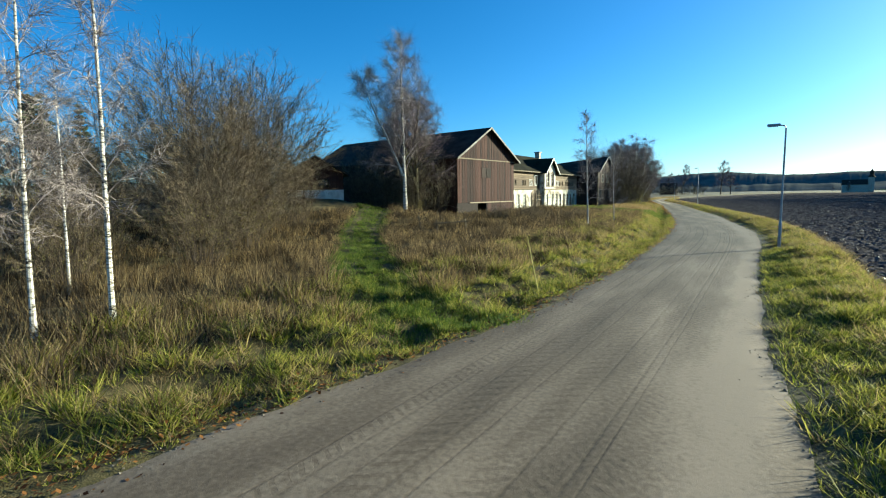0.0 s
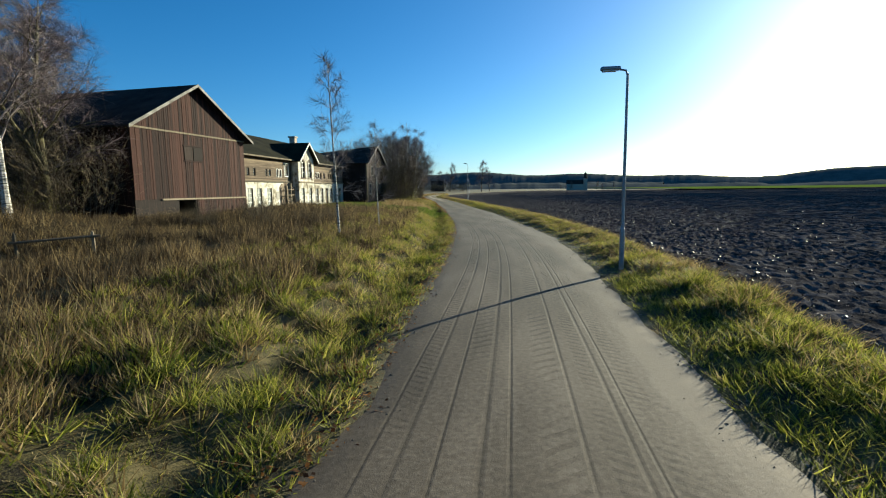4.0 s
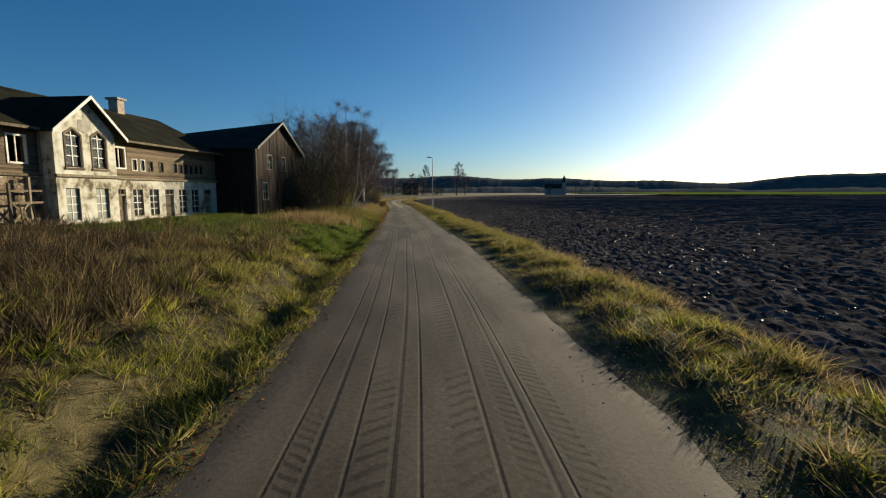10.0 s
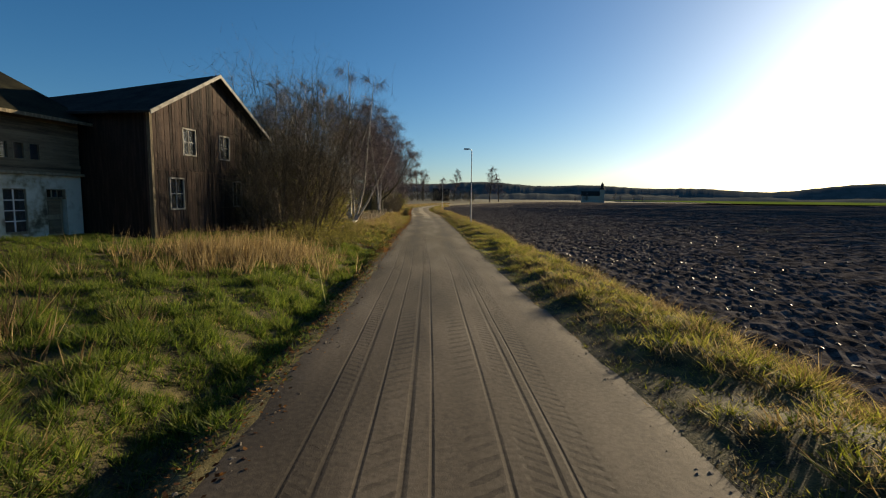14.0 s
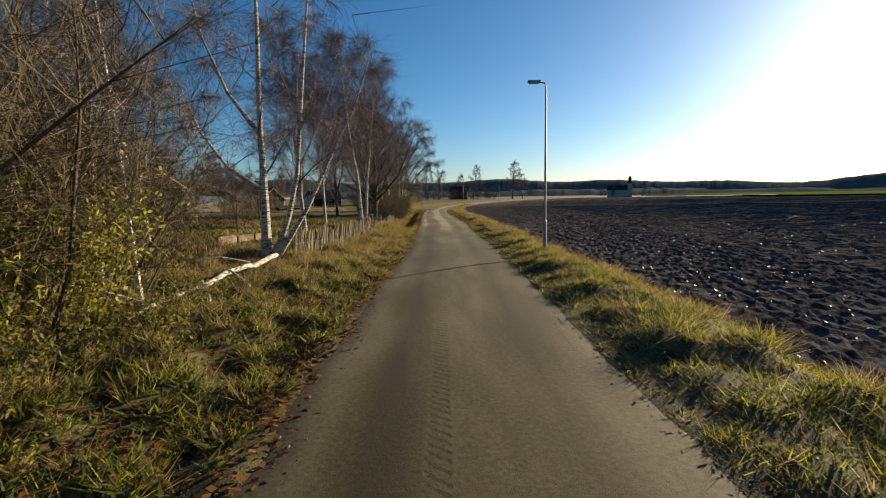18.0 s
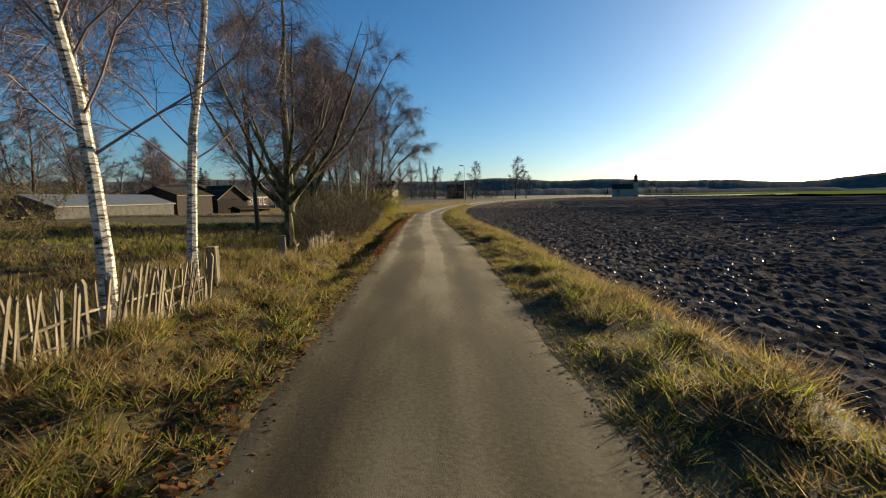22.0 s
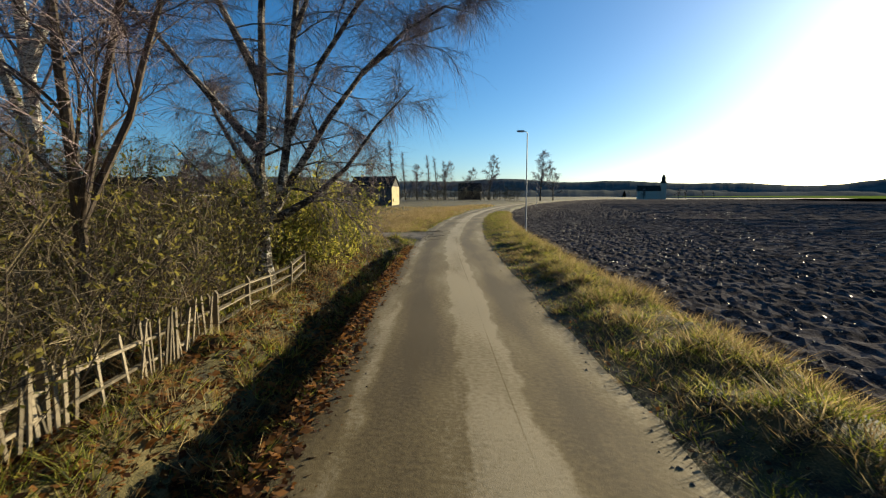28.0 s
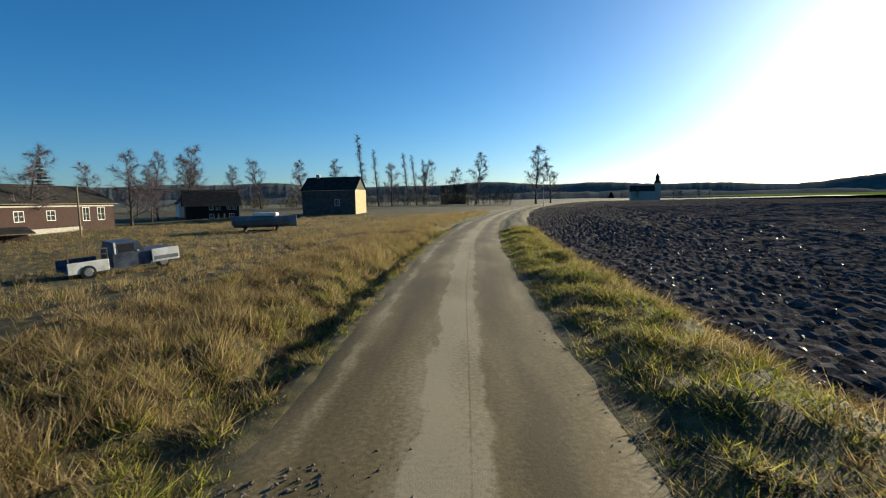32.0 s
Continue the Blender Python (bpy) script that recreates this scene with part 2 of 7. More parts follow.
def box(bm, x0, x1, y0, y1, z0, z1, bevel=0.0):
    vs = [bm.verts.new((x, y, z)) for x in (x0, x1) for y in (y0, y1) for z in (z0, z1)]
    fs = [bm.faces.new([vs[i] for i in q]) for q in ((0, 1, 3, 2), (4, 6, 7, 5), (0, 4, 5, 1), (2, 3, 7, 6), (0, 2, 6, 4), (1, 5, 7, 3))]
    if bevel:
        es = list({e for f in fs for e in f.edges})
        bmesh.ops.bevel(bm, geom=es, offset=bevel, segments=1, affect="EDGES")
    return vs


def boxes(*lots, bevel=0.0):
    bm = bmesh.new()
    for q in lots:
        box(bm, *q, bevel=bevel)
    return bm


def pieces(name, lots, mat, parent, bevel=0.0, label=""):
    """One object for each box."""
    return [part(name, boxes(q, bevel=bevel), mat, parent, label) for q in lots]


def prism(profile, y0, y1):
    """A polygon in x, z drawn out along y."""
    bm = bmesh.new()
    a = [bm.verts.new((x, y0, z)) for x, z in profile]
    b = [bm.verts.new((x, y1, z)) for x, z in profile]
    bm.faces.new(a)
    bm.faces.new(b[::-1])
    k = len(profile)
    for i in range(k):
        bm.faces.new((a[i], b[i], b[(i + 1) % k], a[(i + 1) % k]))
    bmesh.ops.recalc_face_normals(bm, faces=bm.faces)
    return bm


def wall_with_openings(length, z0, z1, thick, holes):
    """A wall along x with its outer face at y = 0; holes: (x0, x1, z0, z1)."""
    xs = sorted({0.0, length, *[v for h in holes for v in h[:2]]})
    zs = sorted({z0, z1, *[min(max(v, z0), z1) for h in holes for v in h[2:]]})
    bm = bmesh.new()
    seen = {}

    def at(i, y, k):
        if (i, y, k) not in seen:
            seen[i, y, k] = bm.verts.new((xs[i], y, zs[k]))
        return seen[i, y, k]

    def solid(i, k):
        if not (0 <= i < len(xs) - 1 and 0 <= k < len(zs) - 1):
            return False
        x, z = (xs[i] + xs[i + 1]) / 2, (zs[k] + zs[k + 1]) / 2
        return not any(h[0] < x < h[1] and h[2] < z < h[3] for h in holes)

    for i in range(len(xs) - 1):
        for k in range(len(zs) - 1):
            if not solid(i, k):
                continue
            bm.faces.new((at(i, 0, k), at(i + 1, 0, k), at(i + 1, 0, k + 1), at(i, 0, k + 1)))
            bm.faces.new((at(i, thick, k + 1), at(i + 1, thick, k + 1), at(i + 1, thick, k), at(i, thick, k)))
            for other, a, b in (((i - 1, k), (i, k + 1), (i, k)), ((i + 1, k), (i + 1, k), (i + 1, k + 1)), ((i, k - 1), (i, k), (i + 1, k)), ((i, k + 1), (i + 1, k + 1), (i, k + 1))):
                if not solid(*other):
                    bm.faces.new((at(b[0], 0, b[1]), at(a[0], 0, a[1]), at(a[0], thick, a[1]), at(b[0], thick, b[1])))
    bmesh.ops.recalc_face_normals(bm, faces=bm.faces)
    return bm


class Tubes:
    """Gathers tapered tubes and fine spikes and writes them as one mesh."""

    def __init__(self):
        self.v, self.f, self.t, self.n = [], [], [], 0

    def add(self, pts, radii, sides=3, pointed=False):
        """A tube through pts; pointed: its last point is a tip."""
        pts = np.asarray(pts, float)
        d = np.empty_like(pts)
        d[1:-1], d[0], d[-1] = pts[2:] - pts[:-2], pts[1] - pts[0], pts[-1] - pts[-2]
        d /= np.sqrt((d * d).sum(1))[:, None] + 1e-9
        ref = np.where(np.abs(d[:, 2:3]) > 0.9, [[1.0, 0, 0]], [[0, 0, 1.0]])
        u = np.cross(d, ref)
        u /= np.sqrt((u * u).sum(1))[:, None] + 1e-9
        w = np.cross(d, u)
        k = len(pts) - (1 if pointed else 0)
        an = np.arange(sides) * 2 * np.pi / sides
        ring = pts[:k, None] + np.asarray(radii, float)[:k, None, None] * (np.cos(an)[None, :, None] * u[:k, None] + np.sin(an)[None, :, None] * w[:k, None])
        self.v.append(ring.reshape(-1, 3))
        j = np.arange(sides)
        nx = (j + 1) % sides
        for i in range(k - 1):
            self.f.append(np.stack([i * sides + j, i * sides + nx, (i + 1) * sides + nx, (i + 1) * sides + j], -1) + self.n)
        if pointed:
            self.v.append(pts[-1:])
            self.t.append(np.stack([(k - 1) * sides + j, (k - 1) * sides + nx, np.full(sides, k * sides)], -1) + self.n)
        self.n += k * sides + (1 if pointed else 0)

    def mesh(self, name, mat):
        lots = [np.concatenate(q) for q in (self.f, self.t) if q]
        return quads(name, np.concatenate(self.v), lots, mat)


def quads(name, v, lots, mat, smooth=False):
    """A mesh from arrays of corners and one or more arrays of faces."""
    lots = lots if isinstance(lots, list) else [lots]
    me = bpy.data.meshes.new(name)
    loops = np.concatenate([f.ravel() for f in lots])
    sizes = np.concatenate([np.full(len(f), f.shape[1]) for f in lots])
    me.vertices.add(len(v))
    me.vertices.foreach_set("co", np.ascontiguousarray(v, np.float32).ravel())
    me.loops.add(len(loops))
    me.loops.foreach_set("vertex_index", loops.astype(np.int32))
    me.polygons.add(len(sizes))
    me.polygons.foreach_set("loop_start", (np.cumsum(sizes) - sizes).astype(np.int32))
    me.polygons.foreach_set("use_smooth", np.full(len(sizes), smooth))
    me.update(calc_edges=True)
    me.materials.append(mat)
    return me


def unit(*v):
    v = np.asarray(v, float)
    return v / (np.linalg.norm(v) + 1e-9)


# ---- the lie of the land: the road's middle, and heights beside it ----
ROAD = [(-300, -60), (-120, -14), (-60, -4.0), (-35, -1.7), (-22, -0.9), (-12, -0.3), (0, -0.05), (10, 0.15), (18, 0.15), (24, -0.2), (38, -1.3), (52, -2.4),
        (66, -3.9), (80, -5.0), (95, -7.1), (108, -8.9), (125, -11.4), (140, -13.4), (158, -15.5), (175, -16.3), (190, -16.4), (215, -15.4), (260, -10.5),
        (312, -2.0), (380, 13.0), (457, 36), (560, 75), (900, 240)]
_ry, _rx = np.array([r[0] for r in ROAD], float), np.array([r[1] for r in ROAD], float)
_gy = np.arange(-300, 900, 1.0)
_gx = np.interp(_gy, _ry, _rx)
_gx += np.interp(_gy, [-60, -20, -12, -4, 6, 15, 28, 40, 48, 60, 75, 92, 110, 135, 150, 165, 190], [-1.1, -1.1, -0.4, -0.15, 0.3, 0.6, 0.3, 0.4, 0.1, -0.15, -0.45, -0.35, -0.1, -0.4, -0.35, -0.05, 0])
for _ in range(3):
    _gx = np.convolve(np.pad(_gx, 5, mode="edge"), np.ones(11) / 11, "valid")


def half(y):
    """Half the road's width."""
    return np.interp(y, [-22, -12, -4, 6, 15, 28, 40, 50, 75, 92, 110, 135, 165], [3.3, 2.25, 2.05, 2.3, 2.5, 2.3, 2.4, 2.2, 2.15, 2.0, 2.2, 1.95, 2.0])



def mid(y):
    return np.interp(y, _gy, _gx)


def rise(y):
    """Height of the land well left of the road."""
    return np.interp(y, [-60, -20, 0, 16, 60, 76, 100, 130, 160, 220, 320], [0.1, 0.0, 0.25, 0.85, 0.9, 0.45, 0.3, -0.1, -0.3, 0.0, 0.6])


def ditch(y):
    return np.interp(y, [-40, -8, 4, 50, 60, 98, 106, 152, 155.5, 163, 166, 200, 240], [-0.1, -0.15, -0.38, -0.38, -0.15, -0.15, -0.6, -0.65, -0.02, -0.02, -0.45, -0.45, -0.3])


def lumps(x, y, size):
    """Smooth unevenness made of a few crossing waves."""
    a = np.sin(x * 1.7 / size + 1.3 * np.sin(y * 0.9 / size)) + np.sin(y * 1.3 / size + 1.7 * np.sin(x * 0.7 / size + 2))
    b = np.sin((x + y) * 3.1 / size + 2 * np.sin(y * 1.1 / size)) + np.sin((x - y) * 2.7 / size + 1)
    return a * 0.35 + b * 0.18


def tussock(x, y):
    """0 in the gaps between tussocks, up to 1 on their crowns."""
    w = lumps(x + 0.35 * np.sin(y * 2.3), y, 0.42) + 0.6 * lumps(x + 11, y + 4, 0.95)
    return np.clip(0.5 + 0.75 * w, 0, 1)


def land(x, y):
    """The ground's height at x, y."""
    x, y = np.asarray(x, float), np.asarray(y, float)
    u = x - mid(y)
    r, d = rise(y), ditch(y)
    far = np.clip((np.abs(u) - 60) / 400, 0, 1)
    e = np.abs(u) - half(y)
    left = np.interp(e, [0.35, 0.95, 1.5, 2.3], [0, 1, 1, 0]) * d + r * np.interp(e, [0.9, 5, 13.5], [0, 0.45, 1.0])
    right = np.interp(e, [0, 0.5, 1.5, 2.3, 2.9, 3.5, 58, 300], [0, 0.02, 0.16, 0.15, -0.04, -0.5, -0.9, -0.2])
    left = left + np.interp(e, [15, 20, 26, 40], [0, 0.8, 2.0, 3.0]) * np.interp(y, [-70, -45, 10, 17], [0, 1, 1, 0.1])
    left = left - 1.2 * np.interp(e, [4, 18, 45], [0, 0.85, 1]) * np.interp(y, [161, 174, 250, 300], [0, 1, 1, 0])
    right = right + 0.13 * np.clip(lumps(x + 3, y, 1.0), 0, 1.2) * np.interp(e, [0.4, 1.2, 2.6, 3.1], [0, 1, 1, 0])
    z = np.where(u < 0, left, right)
    rough = np.clip((e - 0.1) / 1.5, 0, 1)
    z = z + 0.20 * (tussock(x, y) - 0.35) * np.interp(e, [0.3, 0.9, 9, 12], [0, 1, 1, 0]) * np.where(u < 0, np.interp(y, [40, 46, 54, 60], [1, 0.4, 0.4, 1]), 0.7 * (e < 3))
    return z + rough * (0.07 * lumps(x, y, 0.8) + 0.03 * lumps(x + 5, y, 0.33) + 0.10 * lumps(x, y, 5.0) * (1 - far)) - 0.06 * (e < -0.02)


def grid_mesh(name, us, ys, mat, height=land, along=True, smooth=True):
    U, Y = np.meshgrid(us, ys)
    X = U + (mid(Y) if along else 0)
    v = np.stack([X, Y, height(X, Y)], -1).reshape(-1, 3)
    k = len(us)
    i, j = np.meshgrid(np.arange(len(ys) - 1), np.arange(k - 1), indexing="ij")
    a = i * k + j
    return quads(name, v, np.stack([a, a + 1, a + k + 1, a + k], -1).reshape(-1, 4), mat, smooth)


def spread(*runs):
    """Joined ranges: (start, stop, step)..."""
    return np.unique(np.concatenate([np.arange(a, b, s) for a, b, s in runs]).round(4))


ground_us = spread((-3500, -600, 290), (-600, -120, 40), (-120, -30, 6), (-30, -8, 0.8), (-8, -1.8, 0.22), (-1.8, 1.8, 1.1), (1.8, 8, 0.22), (8, 60, 4), (60, 600, 40), (600, 3600, 290))
ground_ys = spread((-3000, -400, 260), (-400, -60, 30), (-60, -26, 2), (-26, 200, 0.42), (200, 320, 3), (320, 900, 20), (900, 4001, 310))
ground = tagged(new("ground", grid_mesh("ground", ground_us, ground_ys, M["turf"])), "autumn turf and bare earth beside the road", "ground", kind="structure")


# ---- road ----
def road_material():
    m = bpy.data.materials.new("dirt_road")
    m.use_nodes = True
    n, l = m.node_tree.nodes, m.node_tree.links
    b = n["Principled BSDF"]
    uv = n.new("ShaderNodeUVMap")
    sp = n.new("ShaderNodeSeparateXYZ")
    l.new(uv.outputs[0], sp.inputs[0])

    def math_node(op, *ins):
        k = n.new("ShaderNodeMath")
        k.operation = op
        for i, q in enumerate(ins):
            if isinstance(q, (int, float)):
                k.inputs[i].default_value = q
            else:
                l.new(q, k.inputs[i])
        return k.outputs[0]

    def noise_node(scale, detail, vec=(1, 1, 1)):
        mp = n.new("ShaderNodeMapping")
        mp.inputs["Scale"].default_value = vec
        l.new(uv.outputs[0], mp.inputs[0])
        k = n.new("ShaderNodeTexNoise")
        k.inputs["Scale"].default_value, k.inputs["Detail"].default_value = scale, detail
        l.new(mp.outputs[0], k.inputs[0])
        return k.outputs[0]

    across, alongv = sp.outputs[0], sp.outputs[1]
    wander = noise_node(0.04, 1, (0, 1, 1))
    u = math_node("ADD", across, math_node("MULTIPLY", math_node("SUBTRACT", wander, 0.5), 0.55))

    def bump_at(c, w):
        return math_node("MAXIMUM", 0.0, math_node("SUBTRACT", 1.0, math_node("DIVIDE", math_node("ABSOLUTE", math_node("SUBTRACT", u, c)), w)))

    dirt = math_node("MINIMUM", 1.0, math_node("MAXIMUM", 0.0, math_node("DIVIDE", math_node("SUBTRACT", 66.0, alongv), 22.0)))
    jog = math_node("MULTIPLY", noise_node(3.0, 4), 4.5)
    lugs = math_node("GREATER_THAN", math_node("SINE", math_node("ADD", math_node("ADD", math_node("MULTIPLY", alongv, 36.0), jog), math_node("MULTIPLY", across, 24.0))), 0.35)
    lugs2 = math_node("GREATER_THAN", math_node("SINE", math_node("SUBTRACT", math_node("ADD", math_node("MULTIPLY", alongv, 24.0), jog), math_node("MULTIPLY", across, 17.0))), 0.5)
    ruts = None
    for c, w in ((-1.64, 0.03), (-1.34, 0.045), (-0.98, 0.03), (-0.56, 0.05), (-0.30, 0.03), (0.42, 0.035), (0.88, 0.04), (1.02, 0.025)):
        q = bump_at(c, w)
        ruts = q if ruts is None else math_node("MAXIMUM", ruts, q)
    tread = None
    for c, w, g in ((-1.5, 0.13, lugs), (-0.78, 0.19, lugs2), (0.18, 0.2, lugs2), (0.70, 0.13, lugs), (1.2, 0.15, lugs)):
        q = math_node("MULTIPLY", math_node("MINIMUM", math_node("MULTIPLY", bump_at(c, w), 3.0), 1.0), g)
        tread = q if tread is None else math_node("MAXIMUM", tread, q)
    patchy = math_node("MINIMUM", 1.0, math_node("MAXIMUM", 0.0, math_node("MULTIPLY", math_node("SUBTRACT", noise_node(0.35, 3), 0.38), 6.0)))
    marks = math_node("MULTIPLY", math_node("ADD", math_node("MULTIPLY", ruts, math_node("MULTIPLY", 1.45, noise_node(0.5, 6, (4.0, 0.6, 1)))), math_node("MULTIPLY", tread, math_node("MULTIPLY", patchy, 0.6))), dirt)
    fresh = math_node("MINIMUM", 1.0, math_node("MAXIMUM", 0.35, math_node("DIVIDE", math_node("ADD", alongv, 14.0), 16.0)))
    lone = math_node("MULTIPLY", math_node("MULTIPLY", math_node("MINIMUM", 1.0, math_node("MULTIPLY", bump_at(-0.42, 0.14), 3.0)), lugs), math_node("MAXIMUM", 0.0, math_node("SUBTRACT", 1.0, math_node("DIVIDE", math_node("ABSOLUTE", math_node("SUBTRACT", alongv, 61.0)), 18.0))))
    marks = math_node("ADD", math_node("MULTIPLY", marks, fresh), math_node("MULTIPLY", lone, 0.7))
    big, fine = noise_node(0.5, 5, (1.6, 0.35, 1)), noise_node(14, 6)
    grit = noise_node(75, 4)
    base = math_node("ADD", math_node("ADD", math_node("MULTIPLY", big, 0.55), math_node("MULTIPLY", fine, 0.25)), math_node("MULTIPLY", grit, 0.20))
    frayed = math_node("ADD", u, math_node("MULTIPLY", math_node("SUBTRACT", noise_node(2.2, 7, (1, 0.4, 1)), 0.5), 0.6))

    def band(c, w, soft):
        return math_node("MINIMUM", 1.0, math_node("MAXIMUM", 0.0, math_node("DIVIDE", math_node("SUBTRACT", w, math_node("ABSOLUTE", math_node("SUBTRACT", frayed, c))), soft)))

    sandy = math_node("MULTIPLY", band(2.1, 0.62, 0.45), 0.13)
    lanes = math_node("ADD", bump_at(-1.05, 0.65), bump_at(1.05, 0.6))
    shade = math_node("SUBTRACT", base, math_node("ADD", math_node("SUBTRACT", math_node("MULTIPLY", marks, 0.19), math_node("MULTIPLY", sandy, dirt)), math_node("MULTIPLY", math_node("MULTIPLY", lanes, math_node("SUBTRACT", 1.0, dirt)), math_node("MULTIPLY", noise_node(1.1, 5, (1, 0.12, 1)), 0.30))))
    worn = math_node("MINIMUM", 1.0, math_node("MAXIMUM", 0.0, math_node("DIVIDE", math_node("SUBTRACT", alongv, 95.0), 14.0)))
    pale = math_node("MULTIPLY", math_node("MAXIMUM", band(0.12, 0.46, 0.10), math_node("MULTIPLY", band(-1.62, 0.16, 0.12), patchy)), worn)
    seam = math_node("MULTIPLY", bump_at(0.30, 0.02), math_node("MULTIPLY", worn, noise_node(0.5, 3, (0.2, 1, 1))))
    shade = math_node("SUBTRACT", math_node("ADD", math_node("SUBTRACT", shade, math_node("MULTIPLY", worn, 0.03)), math_node("MULTIPLY", pale, 0.12)), math_node("MULTIPLY", seam, 0.16))
    r1, r2 = n.new("ShaderNodeValToRGB"), n.new("ShaderNodeValToRGB")
    for r, ramp in ((r1, [(0.34, (0.045, 0.033, 0.022)), (0.48, (0.118, 0.090, 0.062)), (0.62, (0.225, 0.178, 0.128))]), (r2, [(0.32, (0.056, 0.038, 0.015)), (0.45, (0.116, 0.085, 0.037)), (0.60, (0.245, 0.202, 0.128))])):
        r.color_ramp.elements.new(0.5)
        for e, (p, c) in zip(r.color_ramp.elements, ramp):
            e.position, e.color = p, (*c, 1)
        l.new(shade, r.inputs[0])
    mix = n.new("ShaderNodeMix")
    mix.data_type = "RGBA"
    l.new(dirt, mix.inputs["Factor"]), l.new(r2.outputs[0], mix.inputs["A"]), l.new(r1.outputs[0], mix.inputs["B"])
    # Base colour falls by half between y -10 and 8, rises past 92.
    darker_run = math_node("MINIMUM", 1.0, math_node("MAXIMUM", 0.0, math_node("DIVIDE", math_node("ADD", alongv, 10.0), 18.0)))
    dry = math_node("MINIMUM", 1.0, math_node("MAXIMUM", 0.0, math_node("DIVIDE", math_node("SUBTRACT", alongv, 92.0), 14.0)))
    tone_gain = math_node("ADD", math_node("SUBTRACT", 1.0, math_node("MULTIPLY", darker_run, 0.49)), math_node("MULTIPLY", dry, 0.63))
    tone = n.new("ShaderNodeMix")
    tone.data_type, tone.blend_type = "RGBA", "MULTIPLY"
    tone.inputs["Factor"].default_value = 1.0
    l.new(mix.outputs["Result"], tone.inputs["A"]), l.new(tone_gain, tone.inputs["B"])
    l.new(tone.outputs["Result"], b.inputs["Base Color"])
    b.inputs["Roughness"].default_value, b.inputs["Specular IOR Level"].default_value = 0.88, 0.3
    h = math_node("SUBTRACT", math_node("ADD", math_node("MULTIPLY", fine, 0.13), math_node("MULTIPLY", grit, 0.13)), math_node("MULTIPLY", marks, 0.36))
    bp = n.new("ShaderNodeBump")
    bp.inputs["Strength"].default_value, bp.inputs["Distance"].default_value = 0.8, 0.03
    l.new(h, bp.inputs["Height"]), l.new(bp.outputs[0], b.inputs["Normal"])
    return m


def build_road():
    us = np.array([-1.1, -1.0, -0.84, -0.62, -0.4, -0.2, 0, 0.2, 0.4, 0.62, 0.84, 1.0, 1.1])
    ys = spread((-300, -40, 6), (-40, 220, 0.6), (220, 560, 4))
    T, Y = np.meshgrid(us, ys)
    wob = (0.16 * lumps(T * 0 + np.sign(T) * 40, Y, 1.3) + 0.08 * lumps(T * 0 + np.sign(T) * 9, Y, 0.3)) * (np.abs(T) > 0.8)
    U = T * half(Y)
    X = U + wob + mid(Y)
    Z = 0.045 * (1 - T ** 2) - 0.05 * (np.abs(T) > 1.05) + 0.012 * lumps(X, Y, 0.7)
    v = np.stack([X, Y, Z], -1).reshape(-1, 3)
    k = len(us)
    i, j = np.meshgrid(np.arange(len(ys) - 1), np.arange(k - 1), indexing="ij")
    a = i * k + j
    f = np.stack([a, a + 1, a + k + 1, a + k], -1).reshape(-1, 4)
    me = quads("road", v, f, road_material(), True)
    uvl = me.uv_layers.new(name="UVMap")
    uvl.data.foreach_set("uv", np.stack([(U + wob).ravel(), Y.ravel()], -1)[f.ravel()].astype(np.float32).ravel())
    return tagged(new("road", me), "narrow dirt road with tyre tracks", "road", kind="structure")


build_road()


# ---- ploughed field and distance ----
def field_height(x, y):
    u = x - mid(y)
    base = np.interp(u, [4.7, 5.3, 7.2, 60, 300], [-0.10, -0.14, -0.2, -0.36, 0.62])
    near = np.clip(1 - u / 90, 0.08, 1)
    fur = np.sin(u * 2 * math.pi / 0.8 + 0.9 * np.sin(y * 0.3) + 0.7 * lumps(x, y, 1.5))
    h = np.sin(x * 12.9898 + y * 78.233) * 43758.5453
    clod = (h - np.floor(h)) - 0.5
    return base + near * (0.02 * fur + 0.018 * lumps(x, y, 0.4) + 0.03 * lumps(x + 7, y, 0.16)) + clod * np.interp(u, [5, 14, 26, 70, 300, 500], [0.085, 0.10, 0.17, 0.28, 0.32, 0.0]) * np.interp(y, [185, 200], [1, 2.0])


field_us = spread((4.75, 15, 0.14), (15, 26, 0.35), (26, 70, 1.5), (70, 300, 10), (300, 901, 30))
field_ys = spread((-140, -24, 3), (-24, 190, 0.25), (190, 300, 0.9), (300, 420, 3), (420, 560, 14))
tagged(new("field", grid_mesh("field", field_us, field_ys, M["soil"], field_height, smooth=False)), "dark freshly ploughed field beside the road", "field", kind="structure")


def far_sheet(name, xs, ys, z, mat, label):
    def hh(x, y):
        return z + 0.004 * (y - ys[0]) + 0.3 * lumps(x, y, 60)
    return tagged(new(name, grid_mesh(name, np.linspace(*xs, 30), np.linspace(*ys, 20), mat, hh, along=False)), label, "field", kind="structure")


far_sheet("far_field", (150, 900), (330, 640), 1.1, M["crop"], "pale green winter crop beyond the plough")


